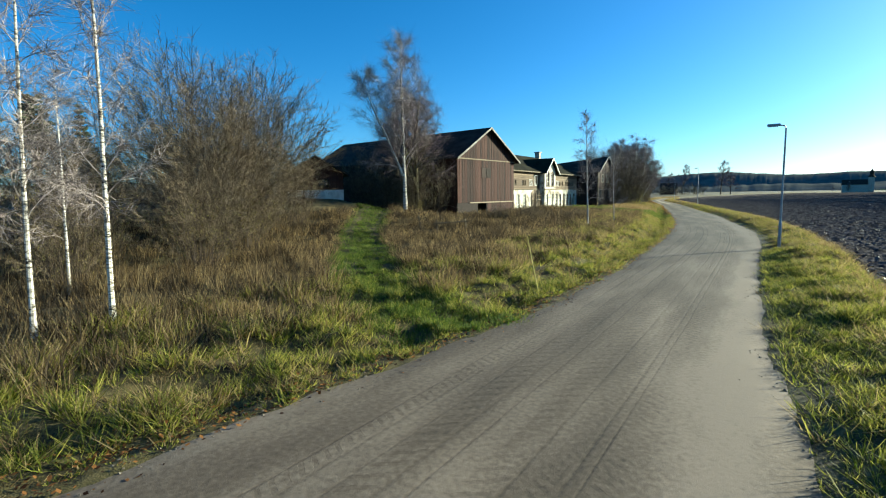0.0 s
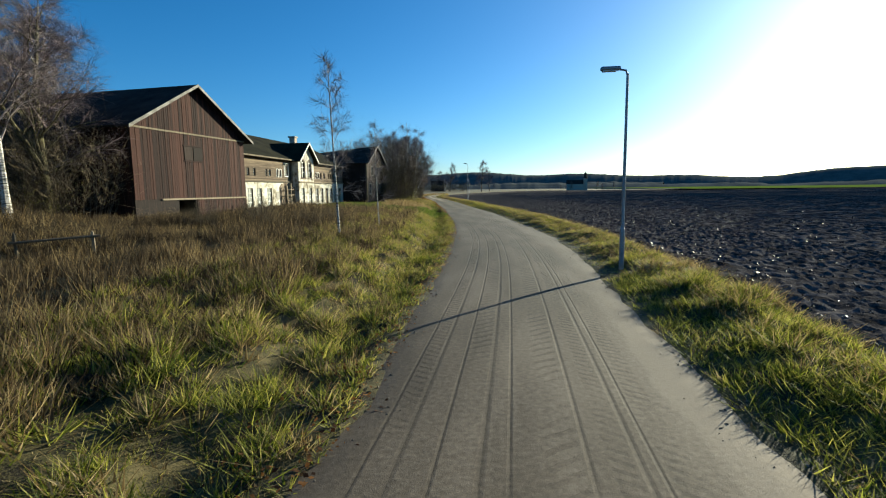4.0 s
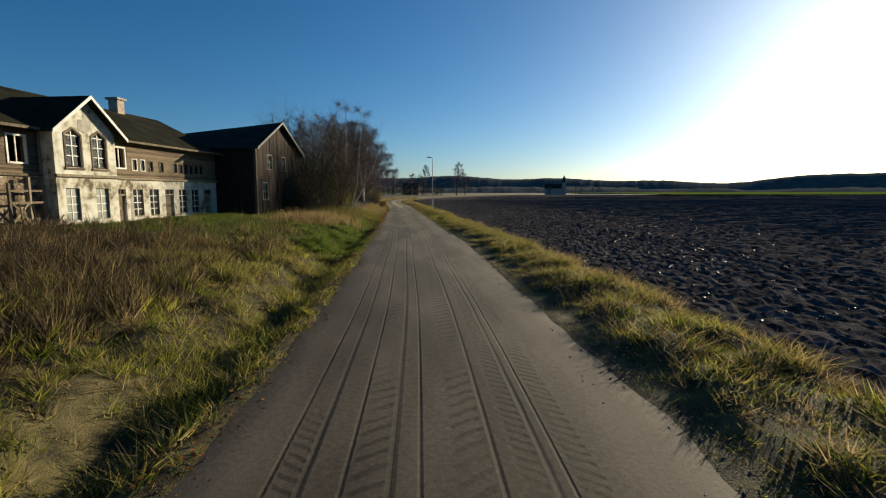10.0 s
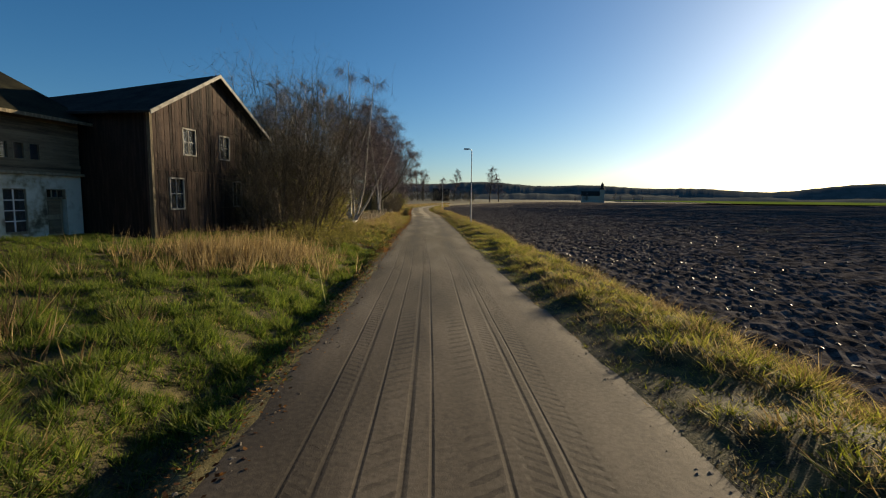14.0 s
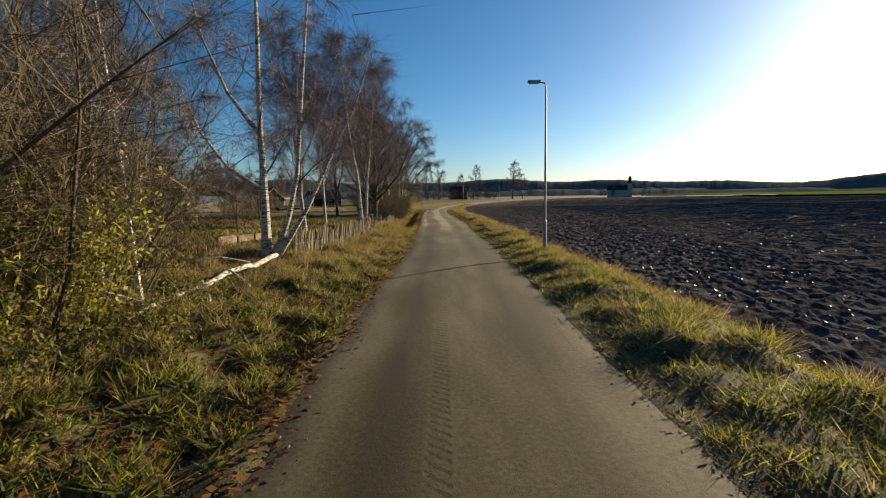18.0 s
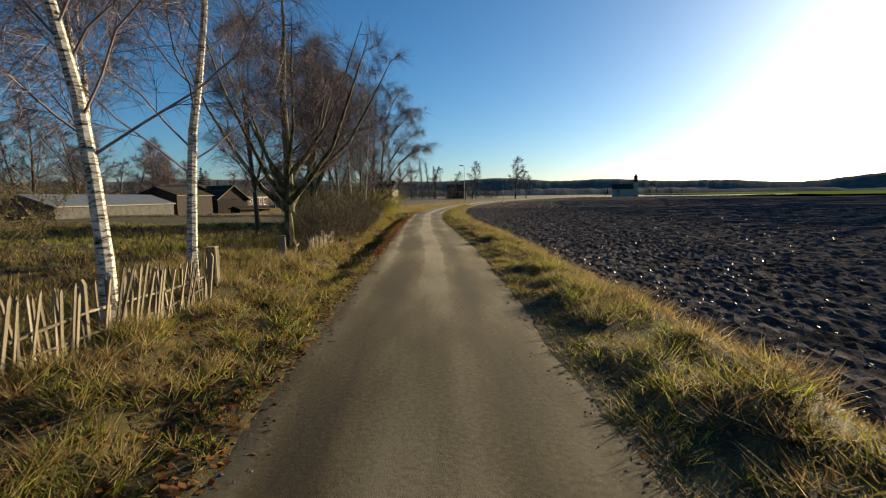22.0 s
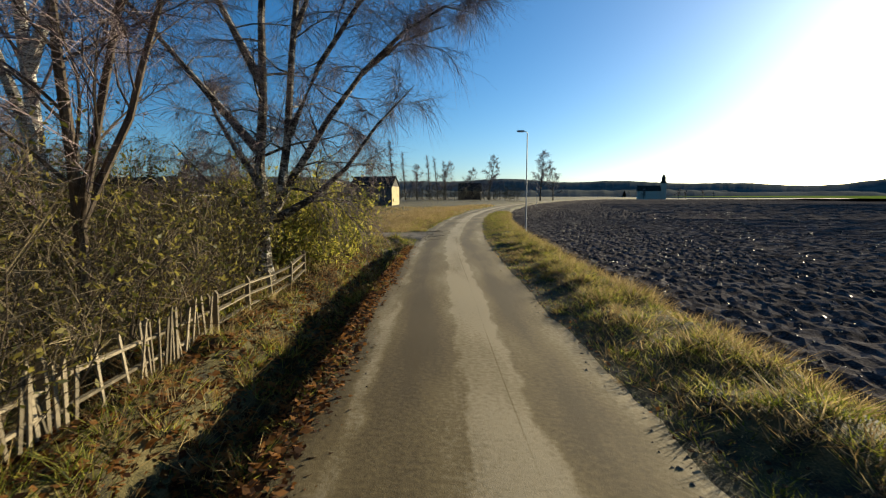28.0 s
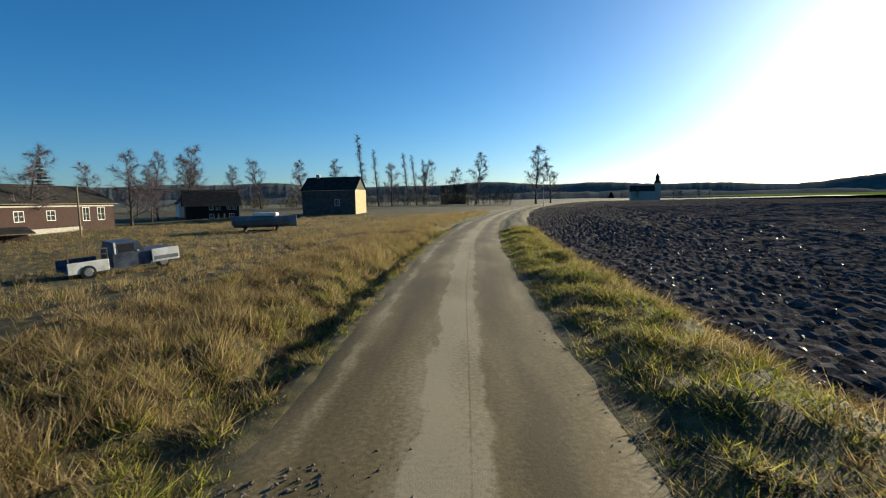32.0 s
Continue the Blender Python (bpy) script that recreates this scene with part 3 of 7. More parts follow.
def ridge(name, d, lo, hi, base, tall, seed, step, ragged, label):
    """A wooded ridge far off: a long hump with a ragged crest of treetops."""
    rng = np.random.default_rng(seed)
    an = np.radians(np.arange(lo, hi, step))
    k = len(an)
    wave = sum(rng.uniform(0.3, 1) * np.sin(an * f + rng.uniform(0, 6)) / (1 + i * 0.6) for i, f in enumerate((4, 9, 17, 31)))
    wave = (wave - wave.min()) / (wave.max() - wave.min())
    rag = np.convolve(rng.uniform(0, 1, k + 8), np.hanning(11)[1:-1] / 5, "valid")
    h = base + tall * wave + ragged * rag
    rows = []
    for dd, hz in ((0.9, 0.0), (0.93, 0.4), (0.97, 0.8), (1.0, 1.0), (1.05, 0.9), (1.2, 0.0)):
        jit = 1 + rng.uniform(-0.0015, 0.0015, k) * (0.9 < dd < 1)
        rows.append(np.stack([np.sin(an) * d * dd * jit, np.cos(an) * d * dd * jit + 60, h * hz - (2 if hz == 0 else 0)], -1))
    v = np.concatenate(rows)
    i, j = np.meshgrid(np.arange(len(rows) - 1), np.arange(k - 1), indexing="ij")
    a = i * k + j
    # Distance haze on the ridges comes from this material's pale colour.
    me = quads(name, v, np.stack([a, a + 1, a + k + 1, a + k], -1).reshape(-1, 4), M["hazy_forest"], True)
    return tagged(new(name, me), label, "hill", kind="structure")


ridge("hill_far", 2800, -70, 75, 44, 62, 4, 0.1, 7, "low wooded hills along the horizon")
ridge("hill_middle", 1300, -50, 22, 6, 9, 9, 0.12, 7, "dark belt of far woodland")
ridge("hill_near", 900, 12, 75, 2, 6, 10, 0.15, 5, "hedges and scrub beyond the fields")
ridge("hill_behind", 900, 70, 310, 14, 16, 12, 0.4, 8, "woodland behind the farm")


# ---- trees ----
def branch_line(rng, start, way, length, n, droop, wiggle):
    pts, d = [np.array(start, float)], unit(*way)
    for i in range(n):
        d = unit(*(d + rng.normal(0, wiggle, 3) + np.array([0, 0, droop])))
        pts.append(pts[-1] + d * length / n)
    return np.array(pts)


def tree_meshes(name, seed, h, r0, limbs, bare=0.3, spread_=0.38, up=0.9, droop=-0.03, subs=7, twigs=7, lean=0.0, trunk_mat="birch", twig_mat="twig", fork=0, hang=0.12, limb_r=0.4, twig_len=0.1, twig_r=0.008, wig=0.035, given=None):
    """Trunk with main limbs, and a crown of branchlets and twigs."""
    rng = np.random.default_rng(seed)
    wood, crown = Tubes(), Tubes()
    stems = []
    main = branch_line(rng, (0, 0, -0.25), (lean, rng.uniform(-0.06, 0.06), 1), h * 0.97, 9, 0.0, wig)
    stems.append((main, r0))
    for q in range(fork):
        a = rng.uniform(0, 6.28)
        at = main[rng.integers(2, 4)]
        stems.append((branch_line(rng, at, (0.45 * math.cos(a), 0.45 * math.sin(a), 1), h * rng.uniform(0.5, 0.7), 7, 0.03, 0.05), r0 * 0.6))
    if given:
        stems = [(np.array(pts, float), r) for pts, r in given]
    for line, r in stems:
        k = len(line)
        rad = r * (1 - np.linspace(0, 1, k)) ** 0.8 + 0.012
        rad[0] *= 1.35
        wood.add(line, rad, 8)
        n_l = limbs if line is main else max(4, limbs // 2)
        if given and r > 0.3:
            n_l = 0
        for i in range(n_l):
            f = bare + (1 - bare) * (i + rng.uniform(0, 0.9)) / n_l
            if line is not main:
                f = 0.15 + 0.85 * f
            p = f * (k - 1)
            a0 = line[int(p)] + (line[min(int(p) + 1, k - 1)] - line[int(p)]) * (p - int(p))
            ang = i * 2.4 + rng.uniform(-0.5, 0.5)
            ln = h * spread_ * (1 - f * 0.78) * rng.uniform(0.7, 1.2)
            lb = branch_line(rng, a0, (math.cos(ang), math.sin(ang), up + rng.uniform(-0.25, 0.35)), ln, 5, droop, 0.17)
            lr = max(0.012, r * limb_r * (1 - f * 0.75))
            (crown if trunk_mat == "birch" else wood).add(lb, lr * np.linspace(1, 0.25, 6), 5)
            for s in range(subs):
                g = 0.22 + 0.78 * (s + rng.uniform(0, 1)) / subs
                p = min(g * 5, 4.99)
                b0 = lb[int(p)] + (lb[int(p) + 1] - lb[int(p)]) * (p - int(p))
                w = unit(*(lb[-1] - lb[0])) + rng.normal(0, 0.55, 3) + np.array([0, 0, 0.15])
                sl = ln * rng.uniform(0.3, 0.55) * (1.15 - g * 0.6)
                sb = branch_line(rng, b0, w, sl, 3, droop * 1.5, 0.12)
                crown.add(sb, max(0.006, lr * 0.35) * np.linspace(1, 0.4, 4), 3)
                for q in range(twigs):
                    e = rng.uniform(0.1, 1) * 2.99
                    c0 = sb[int(e)] + (sb[int(e) + 1] - sb[int(e)]) * (e - int(e))
                    tw = unit(*(sb[-1] - sb[0])) * 0.8 + rng.normal(0, 0.6, 3) + np.array([0, 0, -hang])
                    tl = h * twig_len * rng.uniform(0.5, 1.2)
                    droopy = hang > 0.2 and q % 2 == 0
                    tb = branch_line(rng, c0, tw, tl, 2 if droopy else 1, -hang, 0.2)
                    crown.add(tb, (twig_r, twig_r * 0.75, 0) if droopy else (twig_r, 0), 3, True)
    return wood.mesh(name + "_trunk", M[trunk_mat]), crown.mesh(name + "_crown", M[twig_mat])


def plant_tree(name, meshes, x, y, label, group="", turn=0.0, size=1.0, category="tree", z=None, many=False):
    base = thing(name, pose(x, y, float(land(x, y)) if z is None else z, 0, 0, turn) @ Matrix.Scale(size, 4), label, category, group)
    for nm, me in zip(("trunk", "crown") if category == "tree" and not many else ("stem_clump", "twig_mass", "leaf_mass"), meshes):
        tagged(part(nm, me, None, base), kind="" if nm == "trunk" else "stuff")
    return base


def bush_meshes(name, seed, h, wide, stems=26, twigs=16, leaves=0, twig_mat="shrub", leaf_size=0.06, thin_=1.0, leaf_mat="leaf"):
    """Many thin stems from one root, full of fine twigs, with a few leaves left."""
    rng = np.random.default_rng(seed)
    wood, crown = Tubes(), Tubes()
    lv, lf = [], []
    for i in range(stems):
        a, o = rng.uniform(0, 6.28), math.sqrt(rng.uniform(0, 1))
        st = (math.cos(a) * o * wide * 0.45, math.sin(a) * o * wide * 0.45, -0.1)
        ln = h * rng.uniform(0.6, 1.0) * (1 - 0.25 * o)
        st_line = branch_line(rng, st, (math.cos(a) * o * 0.45, math.sin(a) * o * 0.45, 1), ln, 5, 0.0, 0.09)
        wood.add(st_line, h * 0.0042 * np.linspace(1, 0.2, 6), 4)
        for q in range(twigs):
            e = rng.uniform(0.12, 1) * 4.99
            c0 = st_line[int(e)] + (st_line[int(e) + 1] - st_line[int(e)]) * (e - int(e))
            w = (*(rng.normal(0, 0.7, 2) + np.array([math.cos(a), math.sin(a)]) * 0.25), rng.uniform(0.2, 1.1))
            tb = branch_line(rng, c0, w, h * rng.uniform(0.12, 0.3), 2, 0.0, 0.22)
            crown.add(tb, h * thin_ * 0.0017 * np.linspace(1, 0.4, 3), 3, True)
            for s in range(2):
                d0 = tb[rng.integers(1, 3)]
                t2 = branch_line(rng, d0, rng.normal(0, 0.6, 3) + np.array([0, 0, 0.5]), h * rng.uniform(0.06, 0.15), 1, 0, 0.1)
                crown.add(t2, (h * thin_ * 0.0013, 0), 3, True)
            for s in range(leaves):
                c = tb[rng.integers(0, 3)] + rng.normal(0, 0.06 * h / 3, 3)
                u1, u2 = unit(*rng.normal(0, 1, 3)), unit(*rng.normal(0, 1, 3))
                sz = leaf_size * rng.uniform(0.6, 1.3)
                k0 = len(lv) * 4
                lv.append(np.array([c - u1 * sz, c - u2 * sz * 0.5, c + u1 * sz, c + u2 * sz * 0.5]))
                lf.append((k0, k0 + 1, k0 + 2, k0 + 3))
    out = [wood.mesh(name + "_stems", M["bark"]), crown.mesh(name + "_twigs", M[twig_mat])]
    if leaves:
        out.append(quads(name + "_leaves", np.concatenate(lv), np.array(lf), M[leaf_mat]))
    return out


def dome_meshes(name, seed, h, wide, stems=60, subs=20, twigs=16, leaves=2):
    """A broad old sallow: stems arching out of one stool to a rounded crown of fine twigs."""
    rng = np.random.default_rng(seed)
    wood, crown = Tubes(), Tubes()
    lv = []
    f = np.linspace(0, 1, 8)[:, None]
    for i in range(stems):
        a, o = i * 2.4 + rng.uniform(-0.3, 0.3), math.sqrt((i + 0.5) / stems)
        tip = np.array([math.cos(a) * o * wide / 2, math.sin(a) * o * wide / 2, h * math.sqrt(max(0.06, 1 - 0.9 * o * o)) * rng.uniform(0.84, 1.0)])
        root = np.array([math.cos(a) * o * 0.9, math.sin(a) * o * 0.9, -0.15])
        bend = np.array([tip[0] * 0.45, tip[1] * 0.45, tip[2] * 0.62 + 0.3])
        line = root * (1 - f) ** 2 + 2 * bend * f * (1 - f) + tip * f * f + rng.normal(0, 0.10, (8, 3)) * f
        wood.add(line, h * rng.uniform(0.0028, 0.0050) * np.linspace(1, 0.15, 8), 5)
        for k in range(subs):
            g = (0.18 + 0.82 * (k + rng.uniform(0, 1)) / subs) * 6.99
            b0 = line[int(g)] + (line[int(g) + 1] - line[int(g)]) * (g - int(g))
            way = unit(*(line[int(g) + 1] - line[int(g)])) + rng.normal(0, 0.55, 3) + np.array([tip[0], tip[1], 1.5]) * 0.05
            sb = branch_line(rng, b0, way, h * rng.uniform(0.10, 0.22), 3, 0.02, 0.12)
            crown.add(sb, h * 0.0013 * np.linspace(1, 0.4, 4), 3)
            for q in range(twigs):
                e = rng.uniform(0.1, 1) * 2.99
                c0 = sb[int(e)] + (sb[int(e) + 1] - sb[int(e)]) * (e - int(e))
                tb = branch_line(rng, c0, unit(*way) + rng.normal(0, 0.6, 3), h * rng.uniform(0.035, 0.10), 1, 0, 0.1)
                crown.add(tb, (h * 0.0009, 0), 3, True)
            for q in range(leaves if b0[2] < h * 0.6 else 0):
                c = sb[rng.integers(1, 4)] + rng.normal(0, 0.12, 3)
                u1, u2 = unit(*rng.normal(0, 1, 3)) * 0.04, unit(*rng.normal(0, 1, 3)) * 0.025
                lv.append(np.array([c - u1, c - u2, c + u1, c + u2]))
    n = len(lv)
    return [wood.mesh(name + "_stems", M["bark"]), crown.mesh(name + "_twigs", M["shrub"]), quads(name + "_leaves", np.concatenate(lv), np.arange(n * 4).reshape(-1, 4), M["leaf"])]


def conifer_meshes(name, seed, h, wide, tiers=16, pine=False):
    rng = np.random.default_rng(seed)
    wood, crown = Tubes(), Tubes()
    wood.add([(0, 0, -0.2), (0, 0, h * 0.5), (0, 0, h)], (h * 0.014, h * 0.01, 0.02), 6)
    lo = 0.45 if pine else 0.08
    for i in range(tiers):
        f = lo + (1 - lo) * i / tiers
        for j in range(9):
            a = rng.uniform(0, 6.28)
            ln = wide * (1 - f * (0.6 if pine else 0.95)) * rng.uniform(0.6, 1.1)
            lb = branch_line(rng, (0, 0, h * f), (math.cos(a), math.sin(a), 0.25 if pine else -0.05), ln, 3, 0.03, 0.08)
            crown.add(lb, h * np.array((0.004, 0.018, 0.022, 0.004)) * rng.uniform(0.7, 1.3), 4)
            for q in range(4):
                c0 = lb[rng.integers(1, 4)]
                tb = branch_line(rng, c0, (math.cos(a + rng.uniform(-1.2, 1.2)), math.sin(a + rng.uniform(-1.2, 1.2)), rng.uniform(-0.2, 0.5)), ln * 0.35, 2, 0, 0.1)
                crown.add(tb, h * np.array((0.006, 0.014, 0.002)), 3)
    return wood.mesh(name + "_trunk", M["bark"]), crown.mesh(name + "_crown", M["needle"])


SLIM = [tree_meshes("slim_birch", s, 9.0, 0.05, 26, bare=0.26, spread_=0.23, up=1.2, subs=7, twigs=10, twig_len=0.07, twig_r=0.0055, twig_mat="twig_pale", wig=0.012) for s in (3, 5)]
BIRCH = [tree_meshes("birch", s, 14.5, 0.145, 20, bare=0.22, spread_=0.41, up=1.15, subs=10, twigs=22, fork=f, hang=0.32, twig_len=0.10, twig_r=0.006, limb_r=0.27) for s, f in ((11, 1), (12, 2), (17, 0))]
CLUMP_STEMS = [([(0, 0, -0.3), (0.05, 0.0, 2.0), (-0.05, 0.1, 5.0), (0.1, 0.0, 9.0), (0.0, 0.0, 14.0)], 0.17),
               ([(0.25, 0, -0.2), (0.85, 0.2, 1.5), (1.25, 0.3, 3.2), (1.5, 0.4, 6.0), (1.9, 0.5, 10.0), (2.2, 0.5, 13.0)], 0.12),
               ([(0.35, 0, -0.1), (1.6, 0.3, 1.9), (2.4, 0.5, 3.6), (3.4, 0.8, 5.6), (4.2, 1.0, 8.0)], 0.09),
               ([(-0.05, 0, 2.6), (-1.5, 0.2, 3.5), (-2.6, 0.3, 4.9), (-3.4, 0.4, 6.8)], 0.075),
               ([(0.0, 0.1, 4.6), (-1.1, -0.2, 6.2), (-1.9, -0.3, 8.2), (-2.4, -0.3, 10.4)], 0.07)]
CLUMP = tree_meshes("birch_clump", 18, 13.5, 0.17, 20, bare=0.18, spread_=0.27, up=0.8, subs=8, twigs=15, hang=0.3, twig_len=0.10, twig_r=0.006, limb_r=0.36, given=CLUMP_STEMS)
BROAD = [tree_meshes("broad", s, 13.5, 0.26, 24, bare=0.18, spread_=0.46, up=0.75, subs=10, twigs=18, fork=2, hang=0.08, trunk_mat="mossy_bark", twig_r=0.006) for s in (21, 22)]
FAR = [tree_meshes("far_tree", s, 12.5, 0.2, 24, bare=0.12, spread_=0.42, up=0.95, subs=8, twigs=11, trunk_mat="bark", twig_r=0.018, twig_len=0.09) for s in (31, 32, 33)]
VASE_STEMS = [([(0, 0, -0.3), (0.02, 0, 0.5), (0.05, 0, 1.3), (0.02, 0, 2.0), (0.1, 0, 2.3)], 0.31),
              ([(0.05, 0, 1.7), (0.15, 0.05, 4.0), (0.05, 0.1, 7.0), (0.25, 0.1, 10.0), (0.2, 0.2, 13.0)], 0.21)]
for i in range(11):
    va, vr, vz = i * 2.4 + 0.5, 2.4 + 1.1 * (i % 3), 1.75 + 0.16 * i
    vx, vy = math.cos(va), math.sin(va)
    VASE_STEMS.append(([(0.1 * vx, 0.1 * vy, vz), (0.3 * vr * vx, 0.3 * vr * vy, vz + 0.9), (0.62 * vr * vx + 0.12, 0.62 * vr * vy, vz + 2.4), (0.9 * vr * vx, 0.9 * vr * vy + 0.15, vz + 4.4), (1.12 * vr * vx, 1.12 * vr * vy, vz + 6.4)], 0.125 - 0.005 * i))
VASE = tree_meshes("vase_tree", 29, 13.0, 0.3, 13, bare=0.1, spread_=0.20, up=0.8, subs=7, twigs=11, hang=0.1, trunk_mat="mossy_bark", twig_r=0.005, twig_len=0.085, limb_r=0.4, given=VASE_STEMS)
WEEP_STEMS = [([(0, 0, -0.3), (0.02, 0, 0.6), (0.08, 0, 1.5), (0.15, 0.05, 2.4)], 0.34),
              ([(0.1, 0, 2.1), (-0.1, 0.2, 3.5), (0.05, 0.3, 5.5), (0.1, 0.3, 8), (0.3, 0.4, 10.5), (0.4, 0.5, 13), (0.5, 0.5, 16.5)], 0.17),
              ([(0.15, 0, 1.7), (0.7, -0.1, 2.8), (0.95, -0.1, 4.2), (1.15, 0, 6.8), (1.4, 0.2, 9.5), (1.6, 0.3, 12.4), (2.0, 0.3, 15.4)], 0.15),
              ([(0.4, 0, 2.2), (1.2, 0.3, 3.6), (2.0, 0.6, 5.0), (3.0, 0.9, 6.4), (4.2, 1.2, 7.4), (5.6, 1.4, 7.9)], 0.12),
              ([(0.4, 0, 1.9), (1.6, 0.2, 2.6), (2.6, 0.4, 3.5), (3.5, 0.7, 4.8), (4.6, 1.0, 6.0)], 0.10),
              ([(-0.1, 0, 1.9), (-0.9, 0.2, 2.6), (-2.0, 0.3, 3.2), (-3.2, 0.5, 4.4)], 0.12),
              ([(0.0, 0.1, 3.0), (-0.9, 0.4, 4.0), (-1.8, 0.8, 5.2), (-2.5, 1.2, 6.8)], 0.10),
              ([(1.0, -0.1, 4.4), (2.0, 0.0, 6.5), (3.2, 0.1, 8.2), (4.6, 0.2, 9.4), (6.0, 0.2, 9.9)], 0.09),
              ([(1.3, 0.0, 7.5), (2.2, 0.1, 9.6), (3.4, 0.2, 11.2), (4.6, 0.2, 12.2)], 0.08),
              ([(0.05, 0.3, 6.0), (-1.2, 0.2, 8.5), (-2.4, 0.1, 11.0), (-3.4, 0.0, 13.0)], 0.10),
              ([(-0.1, 0.2, 4.0), (-1.6, -0.4, 6.0), (-3.2, -0.8, 8.0), (-4.8, -1.0, 9.6)], 0.10),
              ([(1.5, 0.3, 11.0), (2.6, 0.4, 13.4), (3.6, 0.5, 14.8)], 0.07),
              ([(0.3, 0.4, 10.5), (-1.0, 0.3, 13.4), (-2.0, 0.2, 15.8)], 0.07),
              ([(2.2, 0.1, 9.6), (4.0, 0.2, 11.4), (5.4, 0.2, 12.4)], 0.06),
              ([(3.0, 0.9, 6.4), (4.4, 0.8, 7.6), (5.6, 0.7, 8.2), (6.6, 0.6, 7.9)], 0.06)]
WEEP = tree_meshes("weeping", 24, 13.5, 0.19, 26, bare=0.02, spread_=0.24, up=0.4, droop=-0.07, subs=9, twigs=14, hang=0.36, trunk_mat="old_birch", twig_r=0.004, twig_len=0.10, limb_r=0.34, given=WEEP_STEMS)
HEDGE = [tree_meshes("hedge_tree", s, 14.0, 0.14, 22, bare=0.14, spread_=0.4, up=0.95, subs=10, twigs=17, fork=2, hang=0.1, trunk_mat="bark", twig_r=0.006) for s in (26, 27)]
POPLAR = tree_meshes("poplar", 41, 20.0, 0.25, 26, bare=0.3, spread_=0.12, up=2.6, subs=5, twigs=4, trunk_mat="bark", twig_r=0.035, twig_len=0.07)
BUSH = [bush_meshes("bush", s, 3.6, 3.6, stems=44, twigs=20, twig_mat="brown_twig") for s in (51, 52)]
ALDER = [bush_meshes("alder", s, 11.0, 4.4, stems=18, twigs=58, twig_mat="twig_alder", thin_=0.34) for s in (64, 65)]
THICKET = [bush_meshes("thicket", s, 7.0, 5.0, stems=46, twigs=28, leaves=1, leaf_size=0.04, thin_=0.85) for s in (55, 56)]
SCRUB = bush_meshes("far_scrub", 58, 7.0, 6.0, stems=16, twigs=9, twig_mat="brown_twig", thin_=3.5)
LEAFY = [bush_meshes("leafy_bush", s, 3.2, 3.0, stems=34, twigs=22, leaves=4, leaf_size=0.042, thin_=0.8) for s in (61, 62)]
RICH = bush_meshes("rich_bush", 63, 3.2, 3.0, stems=30, twigs=18, leaves=14, leaf_size=0.055, leaf_mat="leaf_bright")
BRAMBLE = [bush_meshes("bramble", s, 1.2, 2.2, stems=22, twigs=9, leaves=9, leaf_size=0.04) for s in (67, 68)]
SPRUCE = conifer_meshes("spruce", 71, 14, 3.2)
SALLOW = [dome_meshes("sallow", 81, 11.0, 12.5), dome_meshes("small_sallow", 82, 5.0, 6.0, 40, 14, 13, 3)]
YARD_BIRCH = tree_meshes("yard_birch", 83, 14.2, 0.15, 34, bare=0.24, spread_=0.34, up=1.35, subs=10, twigs=16, hang=0.2, fork=1, twig_len=0.075, twig_r=0.0075, twig_mat="twig_pale", wig=0.010)
PINE = conifer_meshes("pine", 72, 15, 3.6, 12, True)

rnd = random.Random(7)
# slim birches by the yard
plant_tree("birch_tree", SLIM[0], -7.5, 13.8, "slender bare white birch in the tall grass", "slender birches", 20, 0.95)
plant_tree("birch_tree", SLIM[1], -6.4, 18.3, "slender bare white birch in the tall grass", "slender birches", 80, 0.68)
for x, y, s, tn in ((-11.0, -17.2, 1.0, 10), (-11.6, -18.4, 0.9, 130), (-11.5, -19.3, 0.85, 200), (-15.8, -15.9, 0.75, 260)):
    plant_tree("birch_tree", SLIM[rnd.randrange(2)], x, y, "slender bare white birch with a peeling trunk", "roadside birches", tn, s)
plant_tree("birch_tree", YARD_BIRCH, -21.9, 11.3, "tall bare white birch beside the barn", "", 40, 1.0)
plant_tree("sallow", SALLOW[0], -24.5, -6.2, "broad old sallow with a rounded bare crown", "sallows by the lane", 30, 0.84, "bush")
plant_tree("sallow", SALLOW[0], -20.6, -7.2, "broad old sallow with a rounded bare crown", "sallows by the lane", 260, 0.6, "bush")
plant_tree("sallow", SALLOW[0], -26.9, 0.9, "broad old sallow with a rounded bare crown", "sallows by the lane", 160, 0.86, "bush")
for x, y, s, tn in ((-16.9, -11.0, 0.78, 60), (-18.8, -7.4, 0.85, 150), (-16.6, -15.6, 0.6, 280), (-21.5, -13.0, 0.9, 20), (-27.5, -14.5, 1.1, 200), (-32.0, -10.0, 1.2, 90)):
    plant_tree("sallow", SALLOW[1], x, y, "low sallow bush with few remaining leaves", "low sallows", tn, s, "bush")
# thicket by the lane and the barn
for x, y, s, b in ((-23.0, -1.2, 0.7, 1), (-26.5, -16.5, 0.6, 1), (-29, -9, 0.8, 0)):
    plant_tree("thicket", THICKET[b], x, y, "dense bare thicket of grey-brown stems", "thickets by the lane", rnd.uniform(0, 360), s, "bush")
for x, y, s, b in ((-25.6, 15.6, 1.0, 0), (-22.2, 15.2, 0.85, 1), (-28.5, 16.6, 1.1, 0)):
    plant_tree("thicket", THICKET[b], x, y, "bare thicket grown against the barn wall", "thickets by the barn", rnd.uniform(0, 360), s, "bush")
for x, y, s, k, tn in ((-22.6, 14.2, 0.84, 0, 0), (-24.6, 15.0, 0.86, 1, 140)):
    plant_tree("broad_tree", BROAD[k], x, y, "bare spreading tree beside the barn", "trees by the barn", tn, s)
